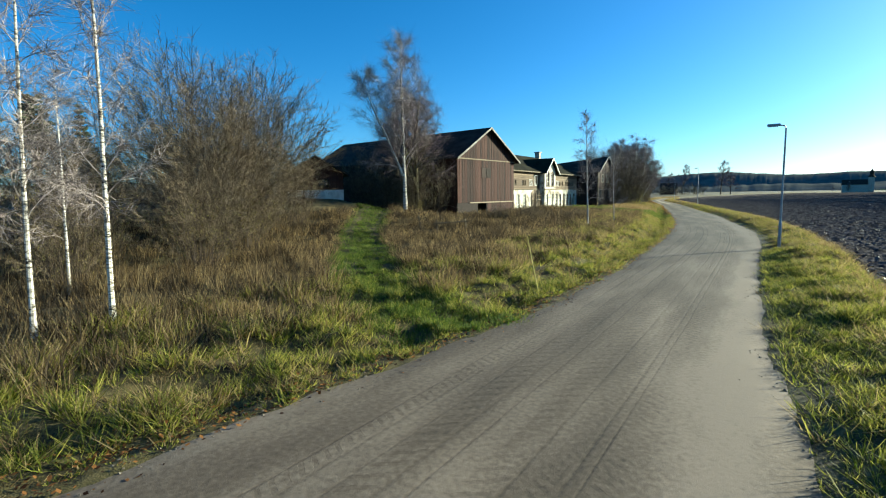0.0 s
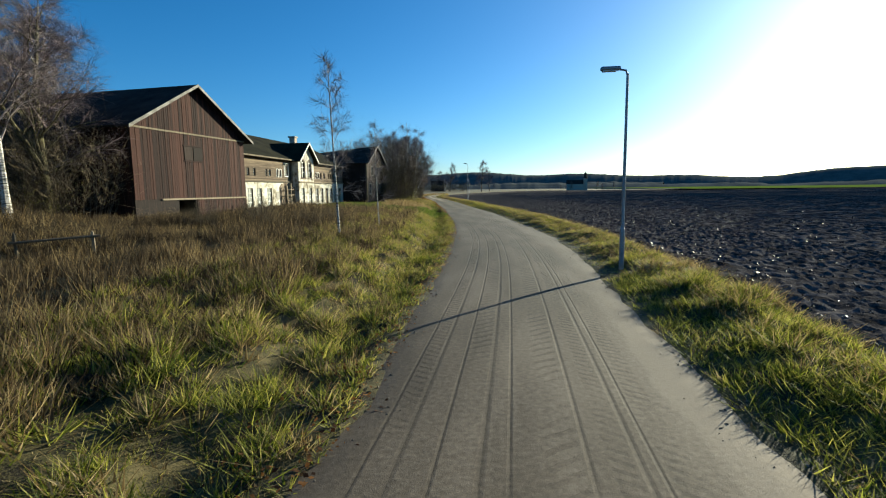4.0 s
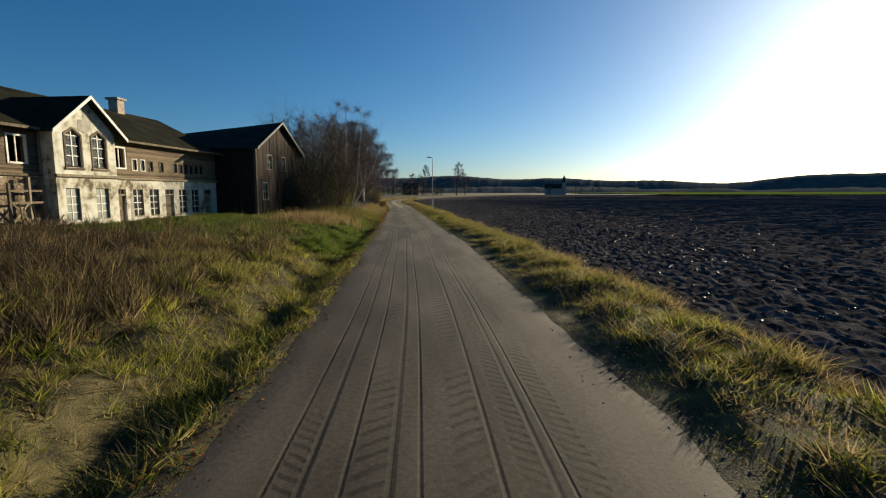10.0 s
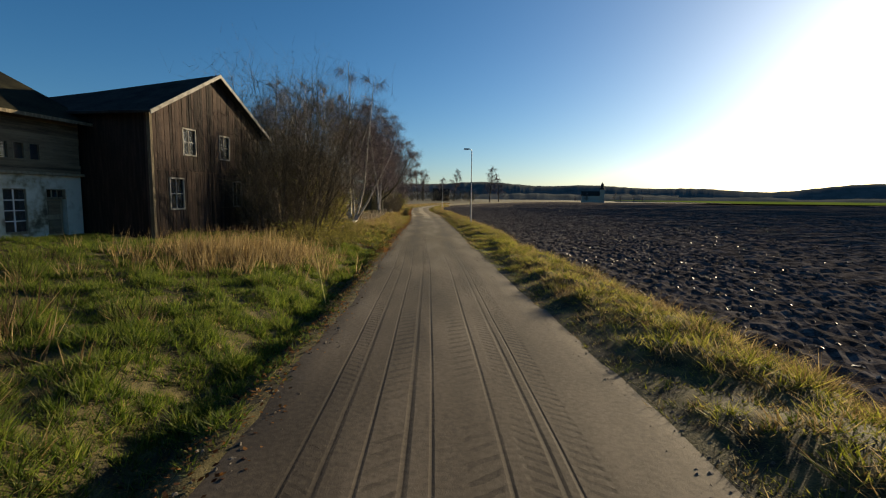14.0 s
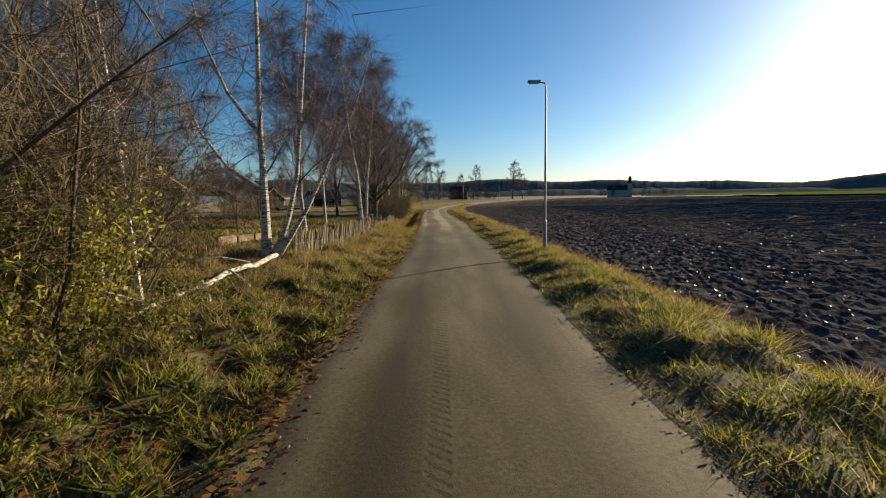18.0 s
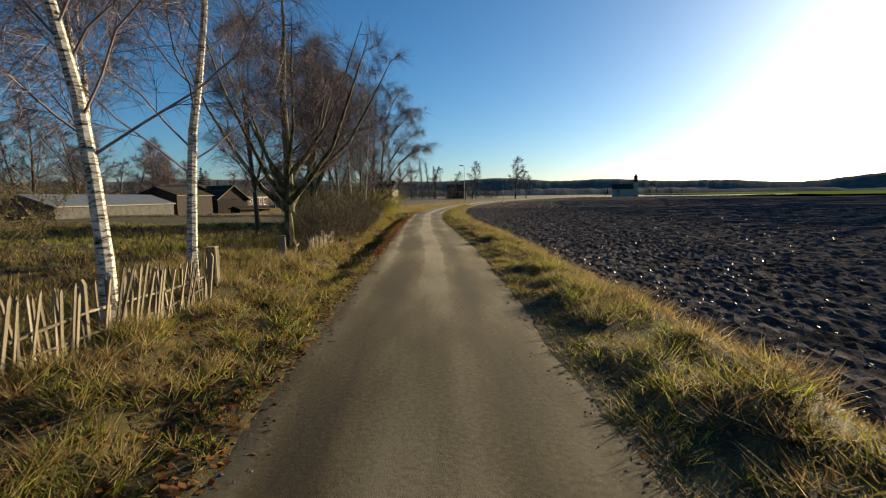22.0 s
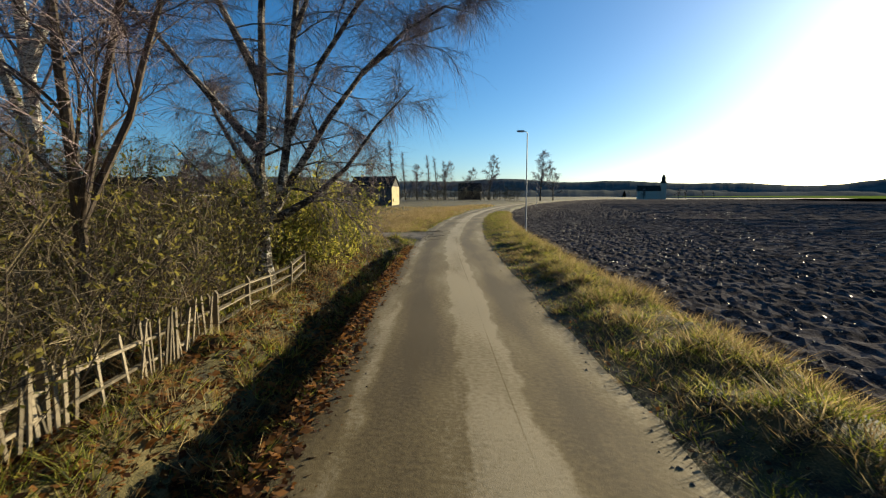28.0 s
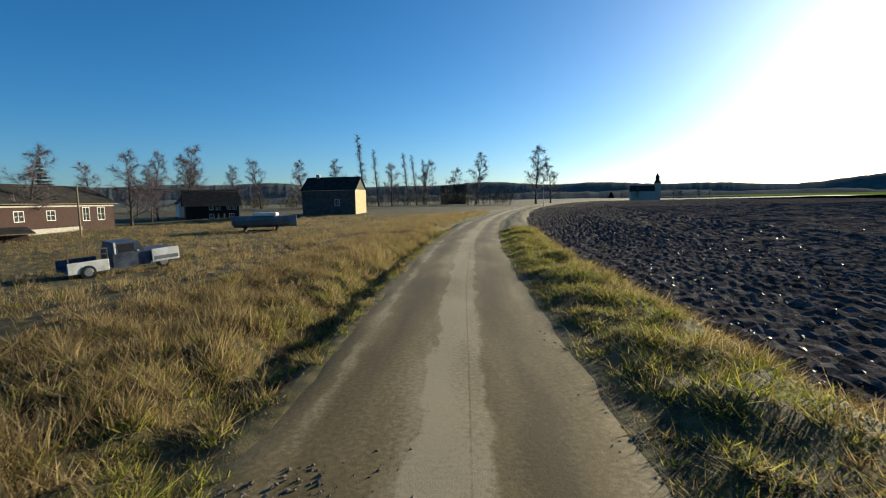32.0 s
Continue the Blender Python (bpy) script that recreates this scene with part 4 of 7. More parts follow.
for x, y, s, k in ((-22.8, 14.0, 0.7, 0), (-27.5, -22, 1.3, 0), (-24.5, -19.5, 1.2, 1), (-22.0, -20.5, 1.0, 0)):
    plant_tree("leafy_bush", LEAFY[k], x, y, "bush with dull green autumn leaves", "bushes by the lane", rnd.uniform(0, 360), s, "bush")
# trees beyond the dark house
for x, y, s, k in ((-13.8, 70.0, 1.1, "s"), (-12.6, 67.0, 0.95, "s"), (-14.5, 73, 1.25, "s"), (-12.2, 71.5, 1.2, "s"), (-16.5, 71, 1.2, "s"), (-17.5, 74.5, 1.2, "s")):
    plant_tree("young_birch", SLIM[rnd.randrange(2)], x, y, "young bare tree beside the dark house", "young trees", rnd.uniform(0, 360), s)
for x, y, s, b in ((-12.3, 62.0, 0.7, 0), (-16.0, 68, 1.1, 0), (-17.8, 73, 0.9, 1), (-14.0, 66, 0.9, 1), (-13.4, 67.8, 0.8, 0), (-13.9, 70.6, 0.95, 1)):
    plant_tree("thicket", THICKET[b], x, y, "bare brown thicket at the roadside", "thickets past the house", rnd.uniform(0, 360), s, "bush")
for i, (x, y, s) in enumerate(((-11.4, 61.9, 0.8), (-11.9, 64.2, 0.95), (-13.2, 68.1, 1.05), (-15.4, 70.6, 1.05), (-16.8, 71.5, 1.15), (-13.0, 66.0, 1.0))):
    plant_tree("alder", ALDER[i % 2], x, y, "tall many-stemmed bare alder at the roadside", "alders past the house", i * 67, s, many=True)
for i, (x, y, s) in enumerate(((-8.3, 60.6, 0.8), (-9.2, 62.4, 1.0), (-9.0, 64.6, 0.85), (-10.0, 66.2, 1.0), (-9.7, 68.2, 0.9), (-9.4, 60.0, 1.0), (-9.8, 58.6, 1.0), (-8.0, 58.6, 0.8), (-10.6, 70.2, 0.95), (-10.9, 60.6, 1.1), (-10.4, 63.6, 1.1))):
    plant_tree("bramble", BRAMBLE[i % 2], x, y, "low bramble bush with green leaves on the verge", "brambles on the verge", i * 80, s, "bush")
# roadside row of birches
ROW = [ (-13.2, 94.1, 0.95, 2), (-13.8, 97.6, 0.9, 2), (-21.5, 84.0, 0.8, 1), (-16.5, 92.2, 0.95, 1), (-17.5, 99.0, 0.9, 0)]
for x, y, s, b in ROW:
    plant_tree("birch_tree", BIRCH[b], x, y, "bare roadside birch with a white and black trunk", "row of birches", rnd.uniform(0, 360), s)
plant_tree("birch_tree", CLUMP, -12.7, 78.9, "bare birch of several leaning white stems by the fence", "row of birches", 0, 1.0)
for x, y, s in ((-24.5, 86.0, 1.9), (-28.0, 91.0, 2.1), (-22.5, 81.0, 1.4), (-31.0, 97.0, 2.0), (-26.5, 103.0, 1.5)):
    plant_tree("leafy_bush", LEAFY[rnd.randrange(2)], x, y, "tall bush with olive autumn leaves in the meadow", "meadow bushes", rnd.uniform(0, 360), s, "bush")
plant_tree("broad_tree", VASE, -15.6, 107.6, "large bare spreading tree beside the gateposts", "", 30, 1.0)
for x, y, s, k in ((-24.0, 121.5, 1.15, 0), (-20.6, 131.5, 1.05, 1), (-22.5, 129.0, 1.1, 0), (-19.6, 134.5, 0.8, 0)):
    plant_tree("broad_tree", HEDGE[k], x, y, "bare spreading tree in the hedge", "hedge trees", rnd.uniform(0, 360), s)
plant_tree("broad_tree", BROAD[0], -21.2, 125.6, "large old tree with heavy low limbs in the hedge", "", 110, 1.2)
for x, y, s, tn in ((-18.9, 129.6, 1.55, 0), (-17.6, 128.6, 1.25, 120), (-19.4, 127.2, 1.4, 250)):
    plant_tree("birch_tree", SLIM[0], x, y, "slim white birch in the hedge", "slim hedge birches", tn, s)
plant_tree("weeping_birch", WEEP, -19.9, 141.4, "large old birch with leaning limbs and drooping twigs", "", 0, 1.0)
plant_tree("birch_tree", BIRCH[1], -23.5, 138.0, "large birch with drooping twigs behind the hedge", "birches behind the hedge", 210, 1.3)
for i, (x, y, s) in enumerate(((-15.2, 111.5, 0.9), (-15.8, 114.5, 0.95), (-16.3, 117.5, 0.95), (-16.9, 120.5, 1.0), (-17.6, 124.0, 1.0), (-18.4, 127.5, 1.0), (-19.1, 130.5, 1.0), (-15.4, 108.8, 0.7))):
    plant_tree("hedge_bush", BUSH[i % 2], x, y, "bare tangled hedge bush behind the fence", "hedge bushes", rnd.uniform(0, 360), s, "bush")
for i, (x, y, s) in enumerate(((-15.5, 114.2, 0.42), (-15.9, 116.2, 0.46), (-15.2, 118.2, 0.40), (-16.4, 119.6, 0.5), (-15.9, 121.2, 0.42))):
    plant_tree("sallow", SALLOW[1], x, y, "low tangled sallow scrub on the verge", "verge scrub", i * 70, s, "bush")
for i, (x, y, s) in enumerate(((-11.6, 15.4, 0.42), (-13.2, 17.6, 0.5), (-10.2, 17.6, 0.36), (-14.8, 14.4, 0.42), (-28.8, 163.0, 0.42), (-26.6, 163.6, 0.36), (-9.6, 20.6, 0.34))):
    plant_tree("brush_heap", BUSH[i % 2], x, y, "heap of dark dead brush in the weeds", "brush heaps", i * 50, s, "bush")
for i, (x, y, s) in enumerate(((-12.3, 68.4, 1.1), (-13.2, 66.9, 1.35), (-21.4, 142.8, 1.15), (-20.3, 144.4, 1.4), (-20.0, 146.6, 1.2), (-21.6, 144.6, 1.2))):
    plant_tree("leafy_bush", RICH, x, y, "dense bush full of yellow-green leaves", "full leafy bushes", i * 80, s, "bush")
for i, (x, y, s) in enumerate(((-19.0, 131.5, 1.15), (-19.7, 134.0, 1.25), (-20.2, 136.6, 1.3), (-20.6, 139.2, 1.25), (-20.6, 149.8, 0.6), (-21.2, 152.0, 0.65), (-22.3, 136.0, 1.5), (-21.6, 132.0, 1.5), (-22.6, 139.5, 1.5), (-23.5, 134, 1.6), (-22.4, 143, 1.2), (-21.0, 129.0, 1.5), (-20.0, 126.0, 1.2))):
    plant_tree("leafy_bush", LEAFY[i % 2], x, y, "bush with yellow-green autumn leaves", "leafy bushes", rnd.uniform(0, 360), s, "bush")
# woods and far trees
for i in range(26):
    x, y = -34 - rnd.uniform(0, 60), -6 + i * 2.0 + rnd.uniform(-3, 3)
    if 12 < y < 75:
        continue
    k = rnd.random()
    plant_tree("forest_tree", (SPRUCE if k < 0.3 else PINE if k < 0.6 else FAR[i % 3]), x - 20, y, "tree in the wood behind the farm", "wood behind the farm", rnd.uniform(0, 360), rnd.uniform(0.7, 1.05))
for i in range(22):
    x, y = -48 - rnd.uniform(0, 30), 96 + i * 9 + rnd.uniform(-4, 4)
    k = rnd.random()
    plant_tree("forest_tree", FAR[i % 3], x - 30, y, "bare tree beyond the meadow", "trees beyond the meadow", rnd.uniform(0, 360), rnd.uniform(0.75, 1.15))
for i in range(7):
    plant_tree("leafy_bush", LEAFY[i % 2], -40 - rnd.uniform(0, 14), 84 + i * 4.0, "tall bush with yellow-green leaves beyond the meadow", "bushes beyond the meadow", i * 40, rnd.uniform(1.3, 2.2), "bush")
for i in range(18):
    k = rnd.random()
    plant_tree("forest_tree", FAR[i % 3], -77 - rnd.uniform(0, 14), 116 + i * 4.5, "tree in the wood behind the long shed", "wood behind the shed", i * 70, rnd.uniform(1.1, 1.6))
for i in range(7):
    plant_tree("leafy_bush", LEAFY[i % 2], -77 - rnd.uniform(0, 6), 132 + i * 7.0, "tall bush with yellow-green leaves behind the shed", "bushes behind the shed", i * 40, rnd.uniform(1.9, 2.6), "bush")
plant_tree("spruce_tree", SPRUCE, -120, 268, "dark spruce behind the red shed", "", 0, 1.1)
for x, y, s, k in ((-17.5, 356, 1.15, 0), (5.8, 352, 1.25, 1), (-38, 352, 1.0, 2), (-47, 330, 0.85, 1), (-28, 375, 0.9, 2), (-68, 340, 1.0, 0), (-82, 338, 1.0, 2), (-95, 330, 1.0, 1), (-120, 330, 1.0, 0), (11.5, 352, 0.9, 2), (-104, 300, 1.1, 1), (-112, 296, 1.0, 0), (-96, 290, 0.9, 2), (-140, 270, 1.1, 1), (-150, 262, 1.0, 2)):
    plant_tree("far_tree", FAR[k], x, y, "far bare tree against the sky", "far trees", rnd.uniform(0, 360), s * 1.4, z=1.0)
for x, y, s in ((-57, 332, 1.0), (-53, 336, 0.8), (-40, 345, 0.75), (-44, 348, 0.8), (-37, 350, 0.7)):
    plant_tree("poplar", POPLAR, x, y, "tall slim bare poplar", "poplars", rnd.uniform(0, 360), s * 1.3, z=1.0)
for i in range(34):
    x, y = -110 + i * 4.2 + rnd.uniform(-2, 2), 335 + rnd.uniform(-8, 12)
    if x > 0:
        break
    plant_tree("scrub", SCRUB, x, y, "dark bare scrub far down the road", "far scrub", rnd.uniform(0, 360), rnd.uniform(0.9, 1.4), "bush", z=0.5)


# ---- buildings: local x runs along the front, y into the building, z up ----
def window(parent, x0, x1, z0, z1, cols=2, rows_=3, y=0.0, frame_mat="white", pane=True, wide=0.09, name="window", bars=None, glass_mat="glass"):
    """A casement in its opening: frame, muntins, panes."""
    w = part(name, boxes((x0 - wide, x0, y - 0.04, y + 0.06, z0 - wide, z1 + wide), (x1, x1 + wide, y - 0.04, y + 0.06, z0 - wide, z1 + wide),
                         (x0, x1, y - 0.045, y + 0.06, z1, z1 + wide), (x0, x1, y - 0.06, y + 0.06, z0 - wide, z0)), M[frame_mat], parent)
    for i in range(1, cols):
        x = x0 + (x1 - x0) * i / cols
        part("muntin", boxes((x - 0.025, x + 0.025, y + 0.02, y + 0.07, z0, z1)), M[bars or frame_mat], w)
    for i in range(1, rows_):
        z = z0 + (z1 - z0) * i / rows_
        part("muntin", boxes((x0, x1, y + 0.022, y + 0.068, z - 0.02, z + 0.02)), M[bars or frame_mat], w)
    if pane:
        p = part("pane", boxes((x0, x1, y + 0.04, y + 0.05, z0, z1)), M[glass_mat], w)
        p.visible_shadow = False
    return w


def gable_roof(parent, x0, x1, y0, y1, eave, apex, mat, along_y=True, over=0.45, thick=0.14, trim="white", skew=0.5):
    """Two roof slabs; along_y: the ridge runs into the building."""
    out = []
    if along_y:
        m = x0 + (x1 - x0) * skew
        for s, e in ((x0, -1), (x1, 1)):
            sl = (apex - eave) / abs(m - s)
            ex = s + e * over
            out.append(part("roof", prism([(m, apex), (ex, eave - over * sl), (ex, eave - over * sl + thick), (m, apex + thick)], y0 - over, y1 + over), M[mat], parent))
            if trim:
                part("bargeboard", prism([(m, apex - 0.05), (ex, eave - over * sl - 0.05), (ex, eave - over * sl + thick + 0.02), (m, apex + thick + 0.02)], y0 - over - 0.05, y0 - over - 0.005), M[trim], parent)
    else:
        m = y0 + (y1 - y0) * skew
        for s, e in ((y0, -1), (y1, 1)):
            sl = (apex - eave) / abs(m - s)
            ey = s + e * over
            bm = prism([(m, apex), (ey, eave - over * sl), (ey, eave - over * sl + thick), (m, apex + thick)], x0 - over, x1 + over)
            bmesh.ops.transform(bm, matrix=Matrix(((0, 1, 0, 0), (1, 0, 0, 0), (0, 0, 1, 0), (0, 0, 0, 1))), verts=bm.verts)
            bmesh.ops.reverse_faces(bm, faces=bm.faces)
            out.append(part("roof", bm, M[mat], parent))
            part("eaves_board", boxes((x0 - over, x1 + over, min(ey, ey + e * 0.04), max(ey, ey + e * 0.04), eave - over * sl - 0.02, eave - over * sl + thick - 0.02)), M["grey_wood"], parent)
    return out


def clad(parent, length, low, top, y, mat, step=0.17, name="plank", thick=0.028, skip=(), x0=0.0):
    """Upright boards along x; low and top give heights at x."""
    me = mesh_of("plank", [(x, yy, z) for x in (-0.5, 0.5) for yy in (0, 1) for z in (0, 1)], [(0, 1, 3, 2), (4, 6, 7, 5), (0, 4, 5, 1), (2, 3, 7, 6), (0, 2, 6, 4), (1, 5, 7, 3)], M[mat])
    rg = random.Random(5)
    n = int(length / step)
    for i in range(n):
        x = (i + 0.5) * length / n
        pieces = [(low(x) - rg.uniform(0, 0.06), top(x))]
        for a, b, c, d in skip:
            if a < x < b:
                pieces = [q for lo, hi in pieces for q in ((lo, min(hi, c)), (max(lo, d), hi)) if q[1] - q[0] > 0.05]
        for lo, hi in pieces:
            ob = part(name, me, None, parent)
            th = thick * rg.uniform(0.7, 1.4)
            ob.matrix_basis = Matrix.Translation((x0 + x, y - th, lo)) @ Matrix.Rotation(rg.uniform(-0.004, 0.004), 4, "Y") @ Matrix.Diagonal((step * rg.uniform(0.86, 0.98), th, hi - lo, 1))


def house_frame(name, ax, ay, bx, by, z, label, category="building"):
    """An Empty at the front's first corner, its x along the front to the second corner."""
    ang = math.degrees(math.atan2(by - ay, bx - ax))
    return thing(name, pose(ax, ay, z, 0, 0, ang), label, category), math.hypot(bx - ax, by - ay)


# barn
BZ = 0.75
barn, BW = house_frame("barn", -19.9, 16.9, -18.16, 26.7, BZ, "old red-brown wooden barn with upright boarding")
be, ba, bd = 6.35 - BZ, 9.2 - BZ, 21.0
gate = (3.25, 4.7, 0.0, 1.25)
part("wall", wall_with_openings(BW, -0.6, be, 0.2, [(gate[0], gate[1], 0.15, gate[3])]), M["plank_black"], barn)
part("wall", prism([(0, be), (BW, be), (BW / 2, ba)], 0.0, 0.2), M["plank_black"], barn)
part("wall", boxes((0, 0.2, 0.2, bd, -0.6, be)), M["plank_dark"], barn)
part("wall", boxes((BW - 0.2, BW, 0.2, bd, -0.6, be)), M["plank_dark"], barn)
part("wall", boxes((0.2, BW - 0.2, bd - 0.2, bd, -0.6, be)), M["plank_dark"], barn)
# Indoor shade of the barn is painted into this floor's colour.
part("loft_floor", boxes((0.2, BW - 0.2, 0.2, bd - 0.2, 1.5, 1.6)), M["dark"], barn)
slope = (ba - be) / (BW / 2)
clad(barn, BW, lambda x: 1.38, lambda x: be - 0.22, -0.0, "plank_dark", 0.165, skip=[(3.9, 5.5, 3.75, 4.65)])
clad(barn, BW, lambda x: be - 0.12, lambda x: be + slope * min(x, BW - x) - 0.02, -0.02, "plank_dark", 0.165)
clad(barn, BW - 4.8, lambda x: -0.25, lambda x: 1.28, 0.0, "plank_dark", 0.165, x0=4.8)
part("belt", boxes((-0.05, BW + 0.05, -0.09, -0.002, be - 0.22, be - 0.12)), M["grey_wood"], barn)
part("belt", boxes((1.9, BW + 0.05, -0.09, -0.002, 1.28, 1.38)), M["grey_wood"], barn)
pieces("hatch", ((3.92, 4.66, -0.06, -0.01, 3.78, 4.62), (4.72, 5.48, -0.06, -0.01, 3.78, 4.62)), M["plank_black"], barn, 0.01)
pieces("hatch_frame", ((3.84, 5.56, -0.075, -0.01, 4.63, 4.72), (3.84, 5.56, -0.075, -0.01, 3.68, 3.77)), M["plank_dark"], barn)
part("foundation", boxes((0.0, BW, 0.0, 0.18, -0.8, -0.25), (2.0, 3.3, -0.3, 0.3, -0.75, 0.12)), M["concrete"], barn)
gable_roof(barn, 0, BW, 0, bd, be, ba, "roof", True, 0.5, 0.11, "dull_white")

# long house
LZ = 0.9
house, LW = house_frame("long_house", -20.75, 26.4, -18.5, 55.9, LZ, "derelict long two-storey house, plaster below and timber above")
le, la, ld = 5.82 - LZ, 8.3 - LZ, 10.0
flo = 2.45
ground_open, upper_open = [], []
gw = []
BAY0, BAY1 = 14.0, 18.0
for x, k in ((2.8, "d"), (4.3, "w"), (5.75, "w"), (7.3, "w"), (9.2, "w"), (19.15, "d"), (20.65, "w"), (22.15, "w"), (23.7, "d"), (25.2, "w"), (26.7, "w"), (28.4, "d")):
    gw.append((x, k))
for x, k in gw:
    ground_open.append((x - 0.45, x + 0.45, 0.2 if k == "w" else -0.1, 1.9))
part("wall", wall_with_openings(BAY0, -0.6, flo, 0.4, [h for h in ground_open if h[1] < BAY0]), M["plaster"], house, "stained white plaster")
rw = part("wall", wall_with_openings(LW - BAY1, -0.6, flo, 0.4, [(a - BAY1, b - BAY1, c, d) for a, b, c, d in ground_open if a > BAY1]), M["plaster"], house)
rw.matrix_basis = Matrix.Translation((BAY1, 0, 0))
small = [(18.8, 19.7, 3.15, 4.3), (20.3, 20.68, 3.05, 3.7), (21.0, 21.38, 3.05, 3.7), (21.75, 22.15, 3.05, 3.65), (22.8, 23.2, 3.05, 3.65)]
small += [(24.3 + i * 0.62, 24.68 + i * 0.62, 3.05, 3.65) for i in range(6)]
small_l = [(1.0, 1.4, 3.0, 3.65), (3.4, 3.8, 3.0, 3.65), (3.95, 4.35, 3.0, 3.65), (5.35, 5.75, 3.0, 3.65), (6.4, 6.8, 3.0, 3.65), (8.55, 8.95, 3.0, 3.65), (9.2, 9.6, 3.0, 3.65)]
small_l += [(10.77, 11.11, 3.0, 3.7), (11.4, 11.76, 3.0, 3.7), (12.4, 13.3, 3.1, 4.3)]
part("wall", wall_with_openings(BAY0, flo + 0.12, le, 0.25, small_l), M["plank_grey"], house, "bare grey-brown timber")
uw = part("wall", wall_with_openings(LW - BAY1, flo + 0.12, le, 0.25, [(a - BAY1, b - BAY1, c, d) for a, b, c, d in small]), M["plank_grey"], house)
uw.matrix_basis = Matrix.Translation((BAY1, 0, 0))
for x, k in gw:
    if k == "w":
        window(house, x - 0.42, x + 0.42, 0.24, 1.86, 2, 4, 0.06, "grey_wood", bars="white", glass_mat="dusty_glass" if x < 14 else "glass")
    else:
        door = part("door", boxes((x - 0.38, x + 0.38, 0.16, 0.21, -0.1, 1.5), bevel=0.01), M["grey_wood"], house, "weathered wooden door")
        part("panel", boxes((x - 0.28, x + 0.28, 0.14, 0.165, 0.85, 1.4), (x - 0.28, x + 0.28, 0.14, 0.165, 0.05, 0.65), bevel=0.01), M["plank_grey"], door)
        window(house, x - 0.38, x + 0.38, 1.58, 1.86, 3, 1, 0.08, "grey_wood", name="transom")
for a, b, c, d in small + small_l:
    if b - a > 0.6:
        window(house, a + 0.03, b - 0.03, c, d, 2, 1, 0.0, "white", False)
    else:
        window(house, a, b, c, d, 1, 1, 0.02, "white" if 10 < a < 12 or 20 < a < 21.5 else "plank_grey", True, 0.05)
pieces("belt", ((-0.1, BAY0, -0.14, 0.3, flo, flo + 0.12), (BAY1, LW + 0.1, -0.14, 0.3, flo, flo + 0.12)), M["grey_wood"], house, 0.015)
pieces("sill_rail", ((0, BAY0, -0.05, 0.0, 2.8, 2.92), (BAY1, LW, -0.05, 0.0, 2.8, 2.92)), M["plank_grey"], house)
for i in range(2):
    z = flo + 0.14 + i * 0.1
    pieces("siding", ((0, BAY0, -0.03 - 0.004 * (i % 2), -0.002, z, z + 0.094), (BAY1, LW, -0.03 - 0.004 * (i % 2), -0.002, z, z + 0.094)), M["plank_grey"], house)
for i in range(6):
    z = 3.78 + i * 0.155
    pieces("siding", ((0, 12.28, -0.03 - 0.004 * (i % 2), -0.002, z, z + 0.148), (19.85, LW, -0.03 - 0.004 * (i % 2), -0.002, z, z + 0.148)), M["plank_grey"], house)
pieces("wall", ((0, 0.3, 0.4, ld, -0.6, le), (LW - 0.3, LW, 0.4, ld, -0.6, le), (0.3, LW - 0.3, ld - 0.3, ld, -0.6, le)), M["plank_grey"], house)
# Floor coloured near-black in place of the shade indoors.
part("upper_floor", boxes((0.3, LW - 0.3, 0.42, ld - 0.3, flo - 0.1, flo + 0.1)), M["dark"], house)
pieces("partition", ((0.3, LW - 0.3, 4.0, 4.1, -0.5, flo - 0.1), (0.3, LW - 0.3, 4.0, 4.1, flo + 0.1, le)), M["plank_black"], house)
part("gable_wall", prism([(0, 0), (ld, 0), (ld / 2, la - le)], 0, 0.25), M["plank_grey"], house).matrix_basis = pose(LW - 0.25, 0, le, 0, 0, 90) @ Matrix.Translation((0, -0.25, 0))
gable_roof(house, 0, LW, 0, ld, le, la, "moss_roof", False, 0.55, 0.13)
# bay with its own gable
by = -0.78
bw = BAY1 - BAY0
bay_holes = [(0.5, 1.35, 0.25, 1.9), (2.4, 3.3, 0.25, 1.9), (0.7, 1.62, 2.95, 4.88), (2.38, 3.3, 2.95, 4.88)]
bay = part("bay_wall", wall_with_openings(bw, -0.6, le, 0.4, bay_holes), M["plaster"], house, "peeling white plaster front")
bay.matrix_basis = Matrix.Translation((BAY0, by, 0))
bapex = 7.45 - LZ
part("bay_gable", prism([(0, le), (bw, le), (bw / 2, bapex)], 0, 0.4), M["plaster"], house).matrix_basis = Matrix.Translation((BAY0, by, 0))
pieces("bay_side", ((BAY0, BAY0 + 0.3, by + 0.4, 0.5, -0.6, le), (BAY1 - 0.3, BAY1, by + 0.4, 0.5, -0.6, le)), M["plaster"], house)
